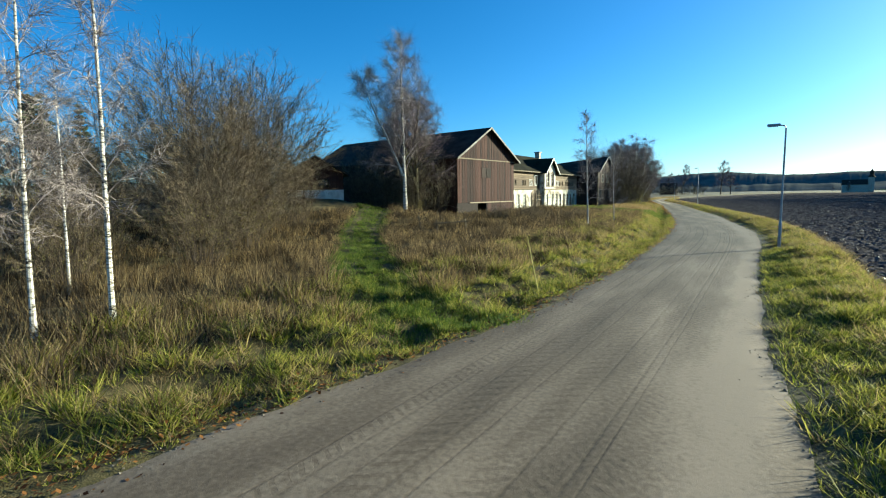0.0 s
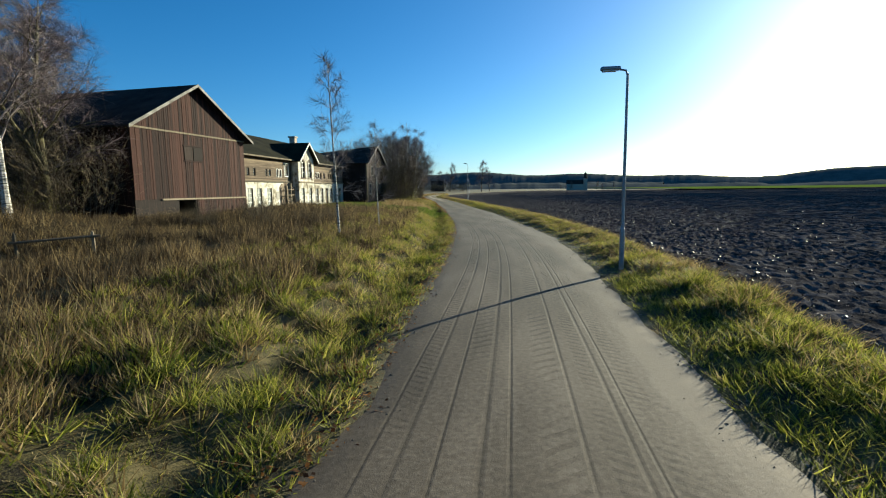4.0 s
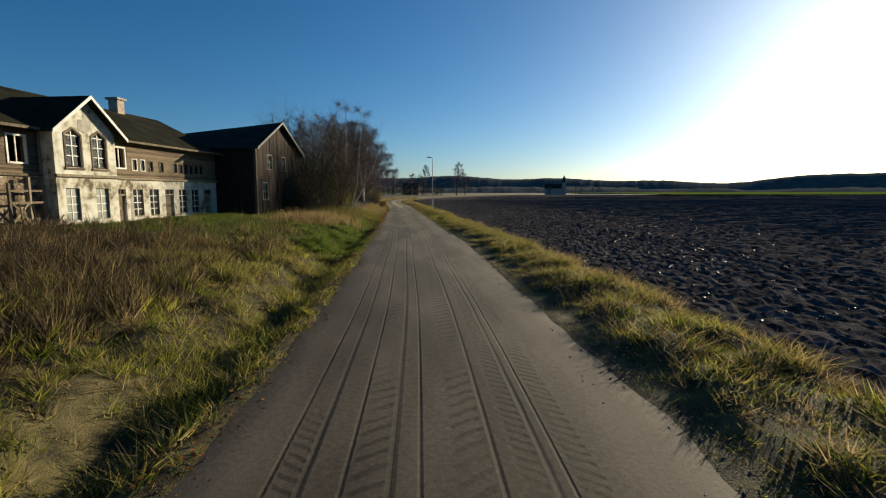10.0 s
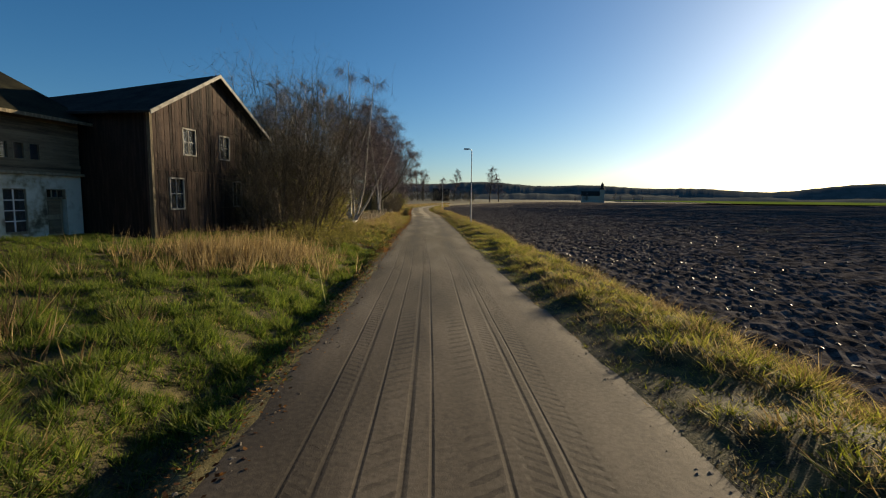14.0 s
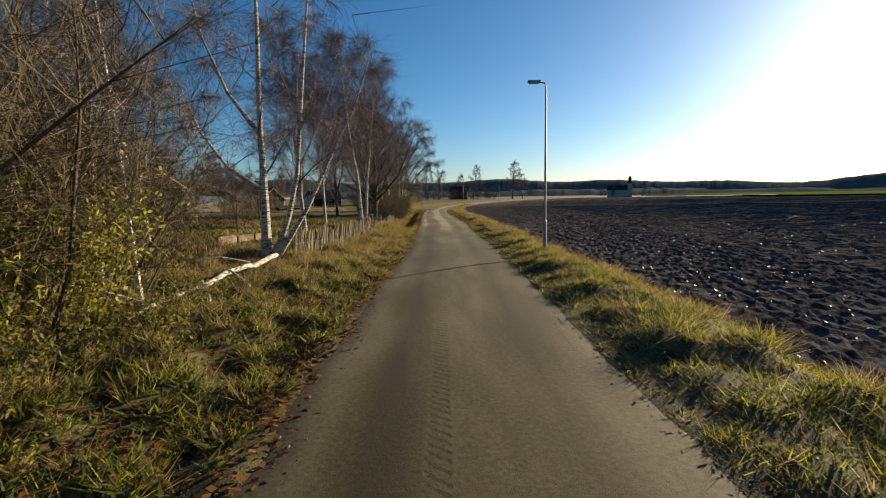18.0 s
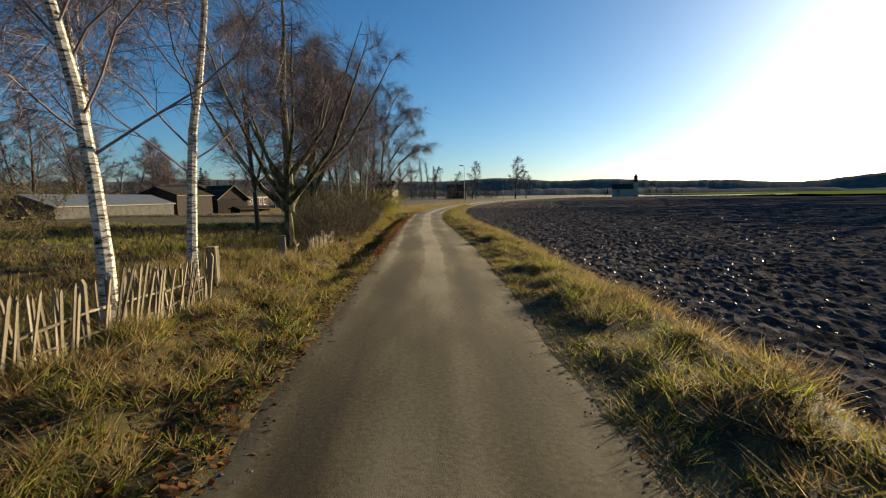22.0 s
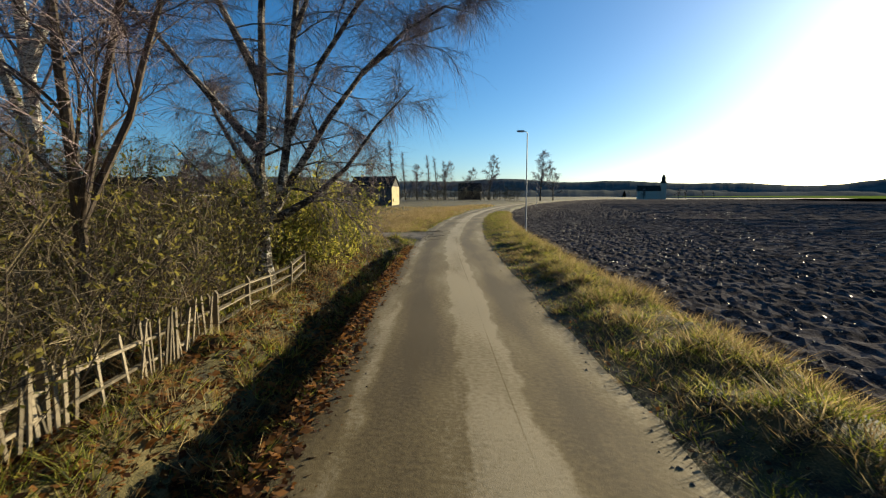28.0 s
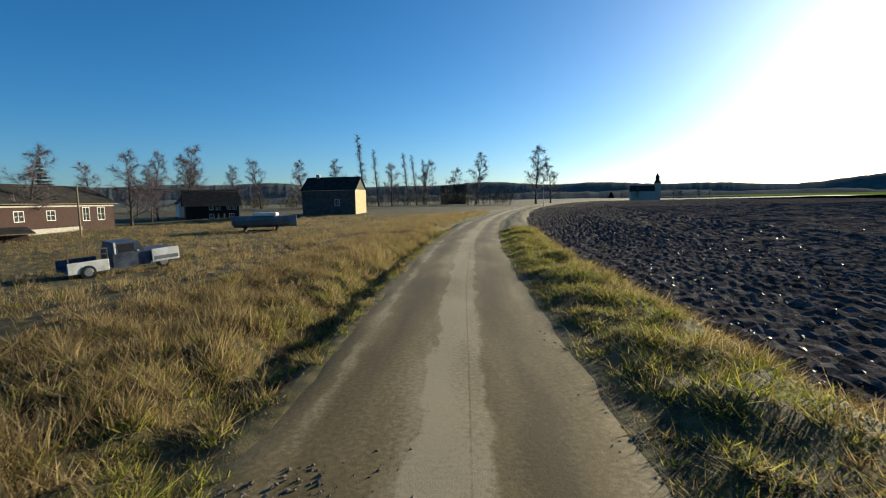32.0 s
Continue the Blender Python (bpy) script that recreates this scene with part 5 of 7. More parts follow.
for a, b, c, d in bay_holes:
    if c > 2:
        m, sp_ = (a + b) / 2, d - 0.32
        for q in (((a, sp_), (m, d), (a, d)), ((b, sp_), (b, d), (m, d))):
            part("spandrel", prism(list(q)[::-1], by + 0.002, by + 0.38), M["plaster"], house).matrix_basis = Matrix.Translation((BAY0, 0, 0))
        w = part("pointed_window", boxes((a, a + 0.07, by + 0.06, by + 0.16, c, sp_), (b - 0.07, b, by + 0.06, by + 0.16, c, sp_), (a, b, by + 0.05, by + 0.17, c, c + 0.08)), M["plank_black"], house, "dark pointed window frame")
        w.matrix_basis = Matrix.Translation((BAY0, 0, 0))
        for q in (((a, sp_ - 0.08), (m, d - 0.08), (m, d), (a, sp_)), ((b, sp_ - 0.08), (b, sp_), (m, d), (m, d - 0.08))):
            part("head", prism(list(q), by + 0.055, by + 0.165), M["plank_black"], w)
        part("muntin", boxes((m - 0.028, m + 0.028, by + 0.07, by + 0.12, c + 0.08, d - 0.1)), M["white"], w)
        for i in range(1, 4):
            zz = c + 0.08 + (sp_ - c - 0.08) * i / 3
            part("muntin", boxes((a + 0.07, b - 0.07, by + 0.072, by + 0.118, zz - 0.022, zz + 0.022)), M["white"], w)
        part("pane", prism([(a + 0.07, c + 0.08), (b - 0.07, c + 0.08), (b - 0.07, sp_ - 0.05), (m, d - 0.09), (a + 0.07, sp_ - 0.05)], by + 0.1, by + 0.11), M["glass"], w)
        part("surround", boxes((a - 0.1, a, by - 0.03, by + 0.01, c - 0.1, sp_), (b, b + 0.1, by - 0.03, by + 0.01, c - 0.1, sp_), (a - 0.14, b + 0.14, by - 0.06, by + 0.01, c - 0.12, c - 0.02)), M["plank_grey"], w)
        for q in (((a - 0.1, sp_ - 0.02), (m, d + 0.0), (m, d + 0.11), (a - 0.1, sp_ + 0.09)), ((b + 0.1, sp_ - 0.02), (b + 0.1, sp_ + 0.09), (m, d + 0.11), (m, d + 0.0))):
            part("hood", prism(list(q), by - 0.03, by + 0.01), M["plank_grey"], w)
    else:
        window(house, BAY0 + a, BAY0 + b, c, d, 2, 4, by + 0.08, "grey_wood", bars="white", glass_mat="dusty_glass")
part("bay_belt", boxes((BAY0 - 0.08, BAY1 + 0.08, by - 0.14, by + 0.05, flo, flo + 0.14), bevel=0.015), M["grey_wood"], house)
part("bare_patch", prism([(bw / 2 - 0.5, 4.9), (bw / 2 - 0.1, 4.7), (bw / 2 + 0.3, 4.95), (bw / 2 + 0.42, 5.3), (bw / 2 + 0.1, 5.45), (bw / 2 + 0.12, 6.1), (bw / 2 - 0.1, 6.1), (bw / 2 - 0.12, 5.45), (bw / 2 - 0.45, 5.4)], by - 0.012, by + 0.01), M["render_bare"], house, "patch of bare grey render").matrix_basis = Matrix.Translation((BAY0, 0, 0))
gable_roof(house, BAY0, BAY1, by, ld / 2, le, bapex, "moss_roof", True, 0.45, 0.12)
ch = part("chimney", boxes((25.3, 26.0, ld / 2 - 0.4, ld / 2 + 0.3, la - 0.4, la + 0.9), bevel=0.02), M["brick"], house, "pale rendered chimney")
part("chimney_cap", boxes((25.18, 26.12, ld / 2 - 0.52, ld / 2 + 0.42, la + 0.9, la + 1.05)), M["render_bare"], ch)
pieces("downpipe", ((BAY1 + 0.02, BAY1 + 0.12, -0.14, -0.04, -0.3, le), (BAY0 - 0.12, BAY0 - 0.02, -0.14, -0.04, -0.3, le)), M["grey_wood"], house)

# dark house
DZ = 0.85
dark, DW = house_frame("dark_house", -15.2, 55.85, -14.5, 64.9, DZ, "dark weathered timber house with a pale bargeboard")
de, da, dd = 6.25 - DZ, 8.62 - DZ, 13.0
dholes = [(1.1, 1.95, 1.15, 2.5), (6.05, 6.85, 1.2, 2.5), (2.1, 2.95, 3.7, 4.85), (4.95, 5.75, 3.7, 4.85)]
part("wall", wall_with_openings(DW, -0.6, de, 0.25, dholes), M["plank_black"], dark)
part("wall", prism([(0, de), (DW, de), (DW / 2, da)], 0, 0.25), M["plank_black"], dark)
pieces("wall", ((0, 0.25, 0.25, dd, -0.6, de), (DW - 0.25, DW, 0.25, dd, -0.6, de), (0.25, DW - 0.25, dd - 0.25, dd, -0.6, de)), M["plank_black"], dark)
# Floor and partitions carry the dark house's indoor shade as colour.
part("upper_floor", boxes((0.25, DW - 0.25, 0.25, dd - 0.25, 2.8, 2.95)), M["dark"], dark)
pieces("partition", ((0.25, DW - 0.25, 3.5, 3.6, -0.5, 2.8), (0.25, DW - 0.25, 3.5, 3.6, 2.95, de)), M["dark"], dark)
dsl = (da - de) / (DW / 2)
clad(dark, DW, lambda x: -0.25, lambda x: 2.85, 0.0, "plank_black", 0.17, skip=[(a - 0.1, b + 0.1, c - 0.1, d + 0.1) for a, b, c, d in dholes[:2]])
clad(dark, DW, lambda x: 2.95, lambda x: de + dsl * min(x, DW - x) - 0.02, -0.02, "plank_black", 0.17, skip=[(a - 0.1, b + 0.1, c - 0.1, d + 0.1) for a, b, c, d in dholes[2:]])
for a, b, c, d in dholes:
    window(dark, a, b, c, d, 2, 2, -0.02, "dull_white", wide=0.07)
part("corner_board", boxes((-0.04, 0.1, -0.07, 0.1, -0.3, de)), M["grey_wood"], dark)
for slab in gable_roof(dark, 0, DW, 0, dd, de, da, "roof", True, 0.45, 0.11, "dull_white"):
    # the old ridge sinks towards the back
    for q in slab.data.vertices:
        q.co.z -= 1.25 * max(0.0, q.co.y) / dd * max(0.0, min(1.0, (q.co.z - de) / (da - de)))

for a, zz, w, h in ((10.4, 0.9, 0.9, 0.7), (12.0, 0.3, 1.3, 1.2), (19.9, 0.1, 0.3, 1.4), (18.25, 0.2, 0.45, 1.9), (1.4, 0.2, 0.7, 0.5)):
    part("bare_patch", prism([(a, zz), (a + w * 0.5, zz - 0.15), (a + w, zz + 0.1), (a + w * 0.95, zz + h * 0.7), (a + w * 0.6, zz + h), (a + w * 0.15, zz + h * 0.85)], -0.012, 0.005), M["render_bare"], house)
part("crumbled_patch", prism([(11.1, 1.9), (11.3, 0.6), (11.0, -0.5), (13.95, -0.5), (13.95, 2.4), (12.4, 2.42), (11.6, 2.3)], -0.02, 0.005), M["rubble"], house, "crumbled brown wall where plaster fell away")
part("crumbled_patch", prism([(18.05, 2.42), (18.05, -0.5), (18.5, -0.5), (18.65, 0.8), (18.45, 1.7), (18.7, 2.42)], -0.02, 0.005), M["rubble"], house)
rb = random.Random(8)
for x in (11.9, 12.9, 13.7):
    part("porch_post", boxes((x - 0.06, x + 0.06, -0.45, -0.34, -0.6, 2.3 + rb.uniform(-0.3, 0.1)), bevel=0.01), M["grey_wood"], house)
for z in (0.35, 1.15, 1.7):
    part("porch_rail", boxes((11.85, 13.75 - rb.uniform(0, 0.6), -0.43, -0.37, z, z + 0.1), bevel=0.008), M["plank_grey"], house)
for tilt in (-0.75, 0.75):
    part("brace", boxes((-0.05, 0.05, -0.02, 0.02, -0.75, 0.75), bevel=0.006), M["grey_wood"], house).matrix_basis = Matrix.Translation((12.4, -0.42, 0.75)) @ Euler((0, tilt, 0)).to_matrix().to_4x4()
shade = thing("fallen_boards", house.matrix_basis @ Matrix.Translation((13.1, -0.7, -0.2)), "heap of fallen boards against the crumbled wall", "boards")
for i in range(12):
    bm = boxes((-0.035, 0.035, -0.012, 0.012, 0, rb.uniform(0.7, 1.5)), bevel=0.004)
    part("board", bm, M["grey_wood" if i % 2 else "plank_grey"], shade).matrix_basis = Matrix.Translation((rb.uniform(-1.2, 0.7), rb.uniform(-0.2, 0.3), -0.1)) @ Euler((rb.uniform(-0.3, 0.05), rb.uniform(-0.9, 0.9), rb.uniform(0, 3))).to_matrix().to_4x4()
fallen = thing("fallen_boards", barn.matrix_basis @ Matrix.Translation((9.0, -0.7, -0.3)), "broken boards leaning at the barn corner", "boards")
for i in range(6):
    bm = boxes((-0.06, 0.06, -0.015, 0.015, 0, rb.uniform(1.0, 1.9)), bevel=0.004)
    part("board", bm, M["grey_wood"], fallen).matrix_basis = Matrix.Translation((rb.uniform(-0.9, 0.9), rb.uniform(-0.2, 0.3), 0)) @ Euler((rb.uniform(-0.4, 0.1), rb.uniform(-1.1, 1.1), rb.uniform(0, 3))).to_matrix().to_4x4()


# ---- grass: tufts of bent blades ----
def blades(name, mat, x, y, h, width, per, label, spread_=0.12, lean=0.6, seed=1, category="grass", bent=False):
    """Tufts at x, y with heights h; per blades each, leaning outwards."""
    rng = np.random.default_rng(seed)
    x, y, h = (np.repeat(np.asarray(q, float), per) for q in (x, y, h))
    n = len(x)
    a = rng.uniform(0, 2 * np.pi, n)
    o = spread_ * np.sqrt(rng.uniform(0, 1, n)) * (0.6 + h)
    bx, by = x + np.cos(a) * o, y + np.sin(a) * o
    bz = land(bx, by) - 0.02
    hh = h * rng.uniform(0.45, 1.2, n)
    a2 = a + rng.normal(0, 0.8, n)
    ln = hh * lean * rng.uniform(0.2, 1.5, n)
    w = width * rng.uniform(0.6, 1.4, n)
    b = rng.uniform(0, 2 * np.pi, n)
    sx, sy = np.cos(b) * w / 2, np.sin(b) * w / 2
    dx, dy = np.cos(a2) * ln, np.sin(a2) * ln
    base = [np.stack([bx - sx, by - sy, bz], -1), np.stack([bx + sx, by + sy, bz], -1)]
    tip = np.stack([bx + dx, by + dy, bz + hh * rng.uniform(0.75, 1.0, n)], -1)
    if bent:
        mz = bz + hh * 0.65
        v = np.stack(base + [np.stack([bx + sx * 0.8 + dx * 0.3, by + sy * 0.8 + dy * 0.3, mz], -1), np.stack([bx - sx * 0.8 + dx * 0.3, by - sy * 0.8 + dy * 0.3, mz], -1), tip], 1)
        k = np.arange(n)[:, None] * 5
        f = np.concatenate([k + [0, 1, 2], k + [0, 2, 3], k + [3, 2, 4]], 1).reshape(-1, 3)
    else:
        v = np.stack(base + [tip], 1)
        f = np.arange(n * 3).reshape(-1, 3)
    me = quads(name, v.reshape(-1, 3), f, M[mat])
    return tagged(new(name, me), label, category, kind="stuff")


def scatter(n, seed, e0, e1, y0, y1, side, power=1.0):
    """Random places beside the road, e metres out from its edge."""
    rng = np.random.default_rng(seed)
    y = rng.uniform(y0, y1, n)
    e = e0 + (e1 - e0) * rng.uniform(0, 1, n) ** power
    return mid(y) + side * (half(y) + e), y, e, rng


LANE = [(-4.0, -13.9), (-7.2, -12.2), (-10.5, -8.8), (-14.0, -4.6), (-19.0, 1.8), (-25.0, 11.5)]


def lane_gap(x, y):
    """Distance from the middle of the grass lane."""
    best = np.full(np.shape(x), 1e9)
    for (ax, ay), (bx, by) in zip(LANE, LANE[1:]):
        t = np.clip(((x - ax) * (bx - ax) + (y - ay) * (by - ay)) / ((bx - ax) ** 2 + (by - ay) ** 2), 0, 1)
        best = np.minimum(best, np.hypot(x - ax - t * (bx - ax), y - ay - t * (by - ay)))
    return best


def side_road_gap(x, y):
    return np.abs(y - (159.0 - 0.02 * (x + 18))) / np.interp(x, [-40, -21, -17], [1.0, 1.0, 1.9])


def built(x, y):
    """True inside or close to the houses."""
    barn_ = (y > 15.5) & (y < 27) & (x < -19.6 + 0.178 * (y - 16.9))
    house_ = (y >= 27) & (y < 57) & (x < -19.85 + 0.0763 * (y - 26.4))
    return barn_ | house_ | ((y > 54.5) & (y < 66) & (x < -15.0 + 0.077 * (y - 55.85)))


def keep(*cols, test):
    return [c[test] for c in cols]


# right-hand bank
x, y, e, r_ = scatter(22000, 1, 0.12, 3.3, -26, 200, 1, 0.85)
hgt = (0.08 + 0.22 * tussock(x, y)) * np.clip(e / 1.4, np.interp(y, [-4, 6, 44, 54], [0.55, 0.3, 0.3, 0.6]), 1)
dry = r_.uniform(0, 1, len(x)) < np.interp(y, [-5, 5, 50, 62, 95, 130, 165, 175], [0.25, 0.4, 0.4, 0.15, 0.5, 0.6, 0.35, 0.3]) + 0.45 * (e > 2.5)
a_, b_, c_ = keep(x, y, hgt, test=~dry)
blades("bank_grass", "green", a_, b_, c_, 0.018, 16, "yellow-green autumn grass on the roadside bank", seed=2, lean=1.25, spread_=0.2)
a_, b_, c_ = keep(x, y, hgt * 1.3, test=dry)
blades("bank_straw", "straw", a_, b_, c_, 0.017, 15, "dry straw-coloured grass on the roadside bank", seed=3, lean=1.25, spread_=0.2)

x, y, e, r_ = scatter(3200, 71, 0.25, 3.3, -26, 4, 1)
blades("bank_turf", "green", x, y, 0.12 + 0.12 * r_.uniform(0, 1, len(x)), 0.018, 15, "short green turf on the roadside bank", seed=72, lean=1.1, spread_=0.2)

# left-hand verge, near the road
x, y, e, r_ = scatter(40000, 4, 0.1, 7.0, -26, 205, -1, 1.15)
lg = lane_gap(x, y)
ok = (side_road_gap(x, y) > 1.8) & ~built(x, y)
litter_y = np.interp(y, [56, 60, 72, 78, 104, 110, 150, 154, 165], [1.0, 0.42, 0.45, 0.95, 1.0, 0.6, 0.6, 0.9, 0.9])
ok &= r_.uniform(0, 1, len(x)) < litter_y * np.clip(0.3 + e / 1.0, 0, 1)
dry = r_.uniform(0, 1, len(x)) < np.interp(y, [-20, 0, 40, 46, 58, 62, 76, 100, 150, 170], [0.25, 0.25, 0.25, 0.06, 0.12, 0.2, 0.7, 0.6, 0.5, 0.75]) * np.clip(0.4 + e / 4, 0, 1.2)
dry &= lg > 1.1
ok &= r_.uniform(0, 1, len(x)) < 0.6 + 0.6 * tussock(x, y)
hgt = (0.10 + 0.24 * tussock(x, y)) * np.clip(0.35 + e / 1.5, 0, 1) * np.interp(y, [40, 47, 58, 62], [1.1, 0.55, 0.55, 1.0])
hgt = hgt * np.where(lg < 1.0, 0.6, 1.0)
near = e < 2.8
yard = (y > 37) & (y < 58)
dry &= ~yard | (r_.uniform(0, 1, len(x)) < 0.25)
for nm, mat, ts, k, w, bent, lab in (("yard_verge", "lawn", ok & ~dry & yard, 1.0, 0.019, False, "short green grass along the lawn"), ("verge_grass", "green", ok & ~dry & near & ~yard, 1.0, 0.017, False, "tussocky green and yellow roadside grass"), ("verge_straw", "straw", ok & dry & near, 1.35, 0.016, False, "tall dry straw-coloured roadside grass"),
                                     ("slope_grass", "green", ok & ~dry & ~near & ~yard, 1.1, 0.025, False, "rough green and yellow grass above the verge"), ("slope_straw", "straw", ok & dry & ~near, 1.45, 0.022, False, "tall dry grass above the verge")):
    a_, b_, c_ = keep(x, y, hgt * k, test=ts)
    blades(nm, mat, a_, b_, c_, w, 18, lab, seed=5, bent=bent, lean=0.95, spread_=0.13)

for nm, n_, sd, e0, e1, side in (("verge_sward", 34000, 75, 0.35, 8.0, -1), ("bank_sward", 9000, 77, 0.3, 3.2, 1)):
    x, y, e, r_ = scatter(n_, sd, e0, e1, -26, 190, side, 1.1)
    ok = (side_road_gap(x, y) > 1.8) & ~built(x, y)
    x, y = x[ok], y[ok]
    blades(nm, "green" if side > 0 else "straw", x, y, 0.05 + 0.07 * r_.uniform(0, 1, len(x)), 0.02, 8, "short matted grass between the tussocks", seed=sd + 1, lean=1.4, spread_=0.3)

# farther out on the left: brown weeds before the houses, straw meadow past the side road
x, y, e, r_ = scatter(17000, 7, 3.2, 23, -27, 54, -1)
lg = lane_gap(x, y)
ok = ~built(x, y) & (lg > 1.3) & (r_.uniform(0, 1, len(x)) < np.interp(y, [-30, -5, 29, 37, 44, 50], [0.8, 1, 1, 0.4, 0.12, 0.0]))
hgt = 0.26 + 0.34 * np.clip(lumps(x, y, 1.6) + 0.6, 0, 1.7) + 0.2 * tussock(x, y)
pale = r_.uniform(0, 1, len(x)) < np.interp(y, [-10, 5, 14, 30], [0.45, 0.35, 0.22, 0.2])
a_, b_, c_ = keep(x, y, hgt, test=ok & ~pale)
blades("dead_weeds", "weed", a_, b_, c_, 0.022, 19, "tall dead brown weeds in the yard", seed=8, lean=0.5, spread_=0.2, category="weeds")
a_, b_, c_ = keep(x, y, hgt, test=ok & pale)
blades("yard_straw", "straw", a_, b_, c_, 0.02, 19, "tall pale dead grass in the yard", seed=9, lean=0.5, spread_=0.2)
lx = np.concatenate([np.linspace(p[0], q[0], 900) for p, q in zip(LANE, LANE[1:])])
ly = np.concatenate([np.linspace(p[1], q[1], 900) for p, q in zip(LANE, LANE[1:])])
rr = np.random.default_rng(33)
o1 = rr.uniform(-1.5, 1.5, len(lx))
gap = np.abs(np.abs(o1) - 0.75) > 0.2
lx, ly = lx[gap] + o1[gap] * 0.7 + rr.normal(0, 0.15, gap.sum()), ly[gap] + o1[gap] * 0.7 + rr.normal(0, 0.15, gap.sum())
blades("lane_grass", "lawn", lx, ly, 0.14 + 0.1 * rr.uniform(0, 1, len(lx)), 0.018, 18, "lush green grass on the old lane", seed=34, spread_=0.2)
x, y, e, r_ = scatter(14000, 10, 0.9, 14, 36, 60, -1, 1.2)
ok = ~built(x, y)
ok &= r_.uniform(0, 1, len(x)) < np.interp(y, [36, 42], [0.4, 1.0])
a_, b_, c_ = keep(x, y, 0.08 + 0.18 * tussock(x, y), test=ok)
blades("lawn", "lawn", a_, b_, c_, 0.02, 16, "short green lawn before the derelict house", seed=11)
x, y, e, r_ = scatter(13000, 12, 5.5, 42, 76, 132, -1, 1.3)
hgt = 0.16 + 0.22 * np.clip(lumps(x, y, 3.0) + 0.5, 0, 1.6)
dry = r_.uniform(0, 1, len(x)) < 0.58 + 0.34 * np.sin(y * 0.35 + x * 0.1)
a_, b_, c_ = keep(x, y, hgt, test=~dry)
blades("meadow_grass", "green", a_, b_, c_, 0.04, 11, "rough green meadow behind the fence", seed=13)
brown = r_.uniform(0, 1, len(x)) < 0.5
a_, b_, c_ = keep(x, y, hgt * 1.5, test=dry & brown)
blades("meadow_weeds", "weed", a_, b_, c_, 0.035, 11, "dead brown weeds behind the fence", seed=19, category="weeds")
a_, b_, c_ = keep(x, y, hgt * 1.3, test=dry & ~brown)
blades("meadow_straw", "straw", a_, b_, c_, 0.035, 11, "rough dead grass behind the fence", seed=14)
x, y, e, r_ = scatter(17000, 15, 1.8, 62, 140, 262, -1, 1.7)
ok = (side_road_gap(x, y) > 1.9) & ((e < 4.5) | (y > 150))
hgt = (0.20 + 0.42 * np.clip(lumps(x, y, 2.2) + 0.4, 0, 1.6)) * np.clip(0.5 + e / 5, 0, 1)
grn = r_.uniform(0, 1, len(x)) < np.interp(e, [1, 6, 30], [0.4, 0.12, 0.2])
a_, b_, c_ = keep(x, y, hgt, test=ok & ~grn)
dead = b_ < 157.5
blades("ditch_weeds", "weed", a_[dead], b_[dead], c_[dead], 0.02, 19, "tall dead brown weeds beside the side road", seed=18, lean=0.6, spread_=0.2, category="weeds")
a_, b_, c_ = a_[~dead], b_[~dead], c_[~dead]
blades("meadow_tall_straw", "straw", a_, b_, c_, 0.022, 19, "tall pale dead meadow grass", seed=16, lean=0.5, spread_=0.2)
a_, b_, c_ = keep(x, y, hgt * 0.6, test=ok & grn)
blades("meadow_low_grass", "green", a_, b_, c_, 0.03, 11, "low green meadow grass", seed=17)


x, y, e, r_ = scatter(1500, 73, 0.5, 5.0, 57, 80, -1)
blades("verge_herbs", "herb", x, y, 0.10 + 0.12 * r_.uniform(0, 1, len(x)), 0.06, 9, "low green broad-leaved herbs on the verge", seed=74, lean=1.1, spread_=0.25, category="herbs")
rr = np.random.default_rng(40)
tx, ty = -9.4 + rr.normal(0, 1.3, 420), 52.6 + rr.normal(0, 1.6, 420)
blades("tall_reed_grass", "straw", tx, ty, 0.6 + 0.5 * rr.uniform(0, 1, 420), 0.022, 14, "tall orange-brown reed grass by the lawn", seed=41, lean=0.4)


# ---- fallen leaves and clods ----
def flakes(name, mat, x, y, size, seed, label, category):
    rng = np.random.default_rng(seed)
    n = len(x)
    c = np.stack([x, y, land(x, y) + 0.02 + rng.uniform(0, 0.05, n)], -1)
    a = rng.uniform(0, 6.28, n)
    s = size * rng.uniform(0.6, 1.4, n)
    u1 = np.stack([np.cos(a), np.sin(a), rng.uniform(-0.5, 0.5, n)], -1) * s[:, None]
    u2 = np.stack([-np.sin(a), np.cos(a), rng.uniform(-0.5, 0.5, n)], -1) * s[:, None] * 0.7
    v = np.stack([c - u1, c - u2 * 0.9, c + u1, c + u2], 1).reshape(-1, 3)
    me = quads(name, v, np.arange(n * 4).reshape(-1, 4), M[mat])
    return tagged(new(name, me), label, category, kind="stuff")


x, y, e, r_ = scatter(30000, 20, -0.35, 2.8, 58, 152, -1, 1.2)
flakes("leaf_litter", "litter", x, y, 0.046, 21, "brown fallen leaves along the verge", "leaves")
x, y, e, r_ = scatter(26000, 63, -0.15, 3.6, 106, 152, -1, 1.1)
flakes("ditch_leaves", "litter", x, y, 0.058, 64, "orange-brown fallen leaves along the ditch", "leaves")
x, y, e, r_ = scatter(14000, 78, -0.3, 1.3, -26, 60, -1, 1.3)
flakes("verge_debris", "litter", x, y, 0.028, 79, "dead leaves and bits of earth at the road edge", "leaves")
x, y, e, r_ = scatter(3500, 22, -0.3, 1.2, 60, 150, 1, 1.0)
flakes("leaf_scatter", "litter", x, y, 0.035, 23, "fallen leaves at the field-side verge", "leaves")


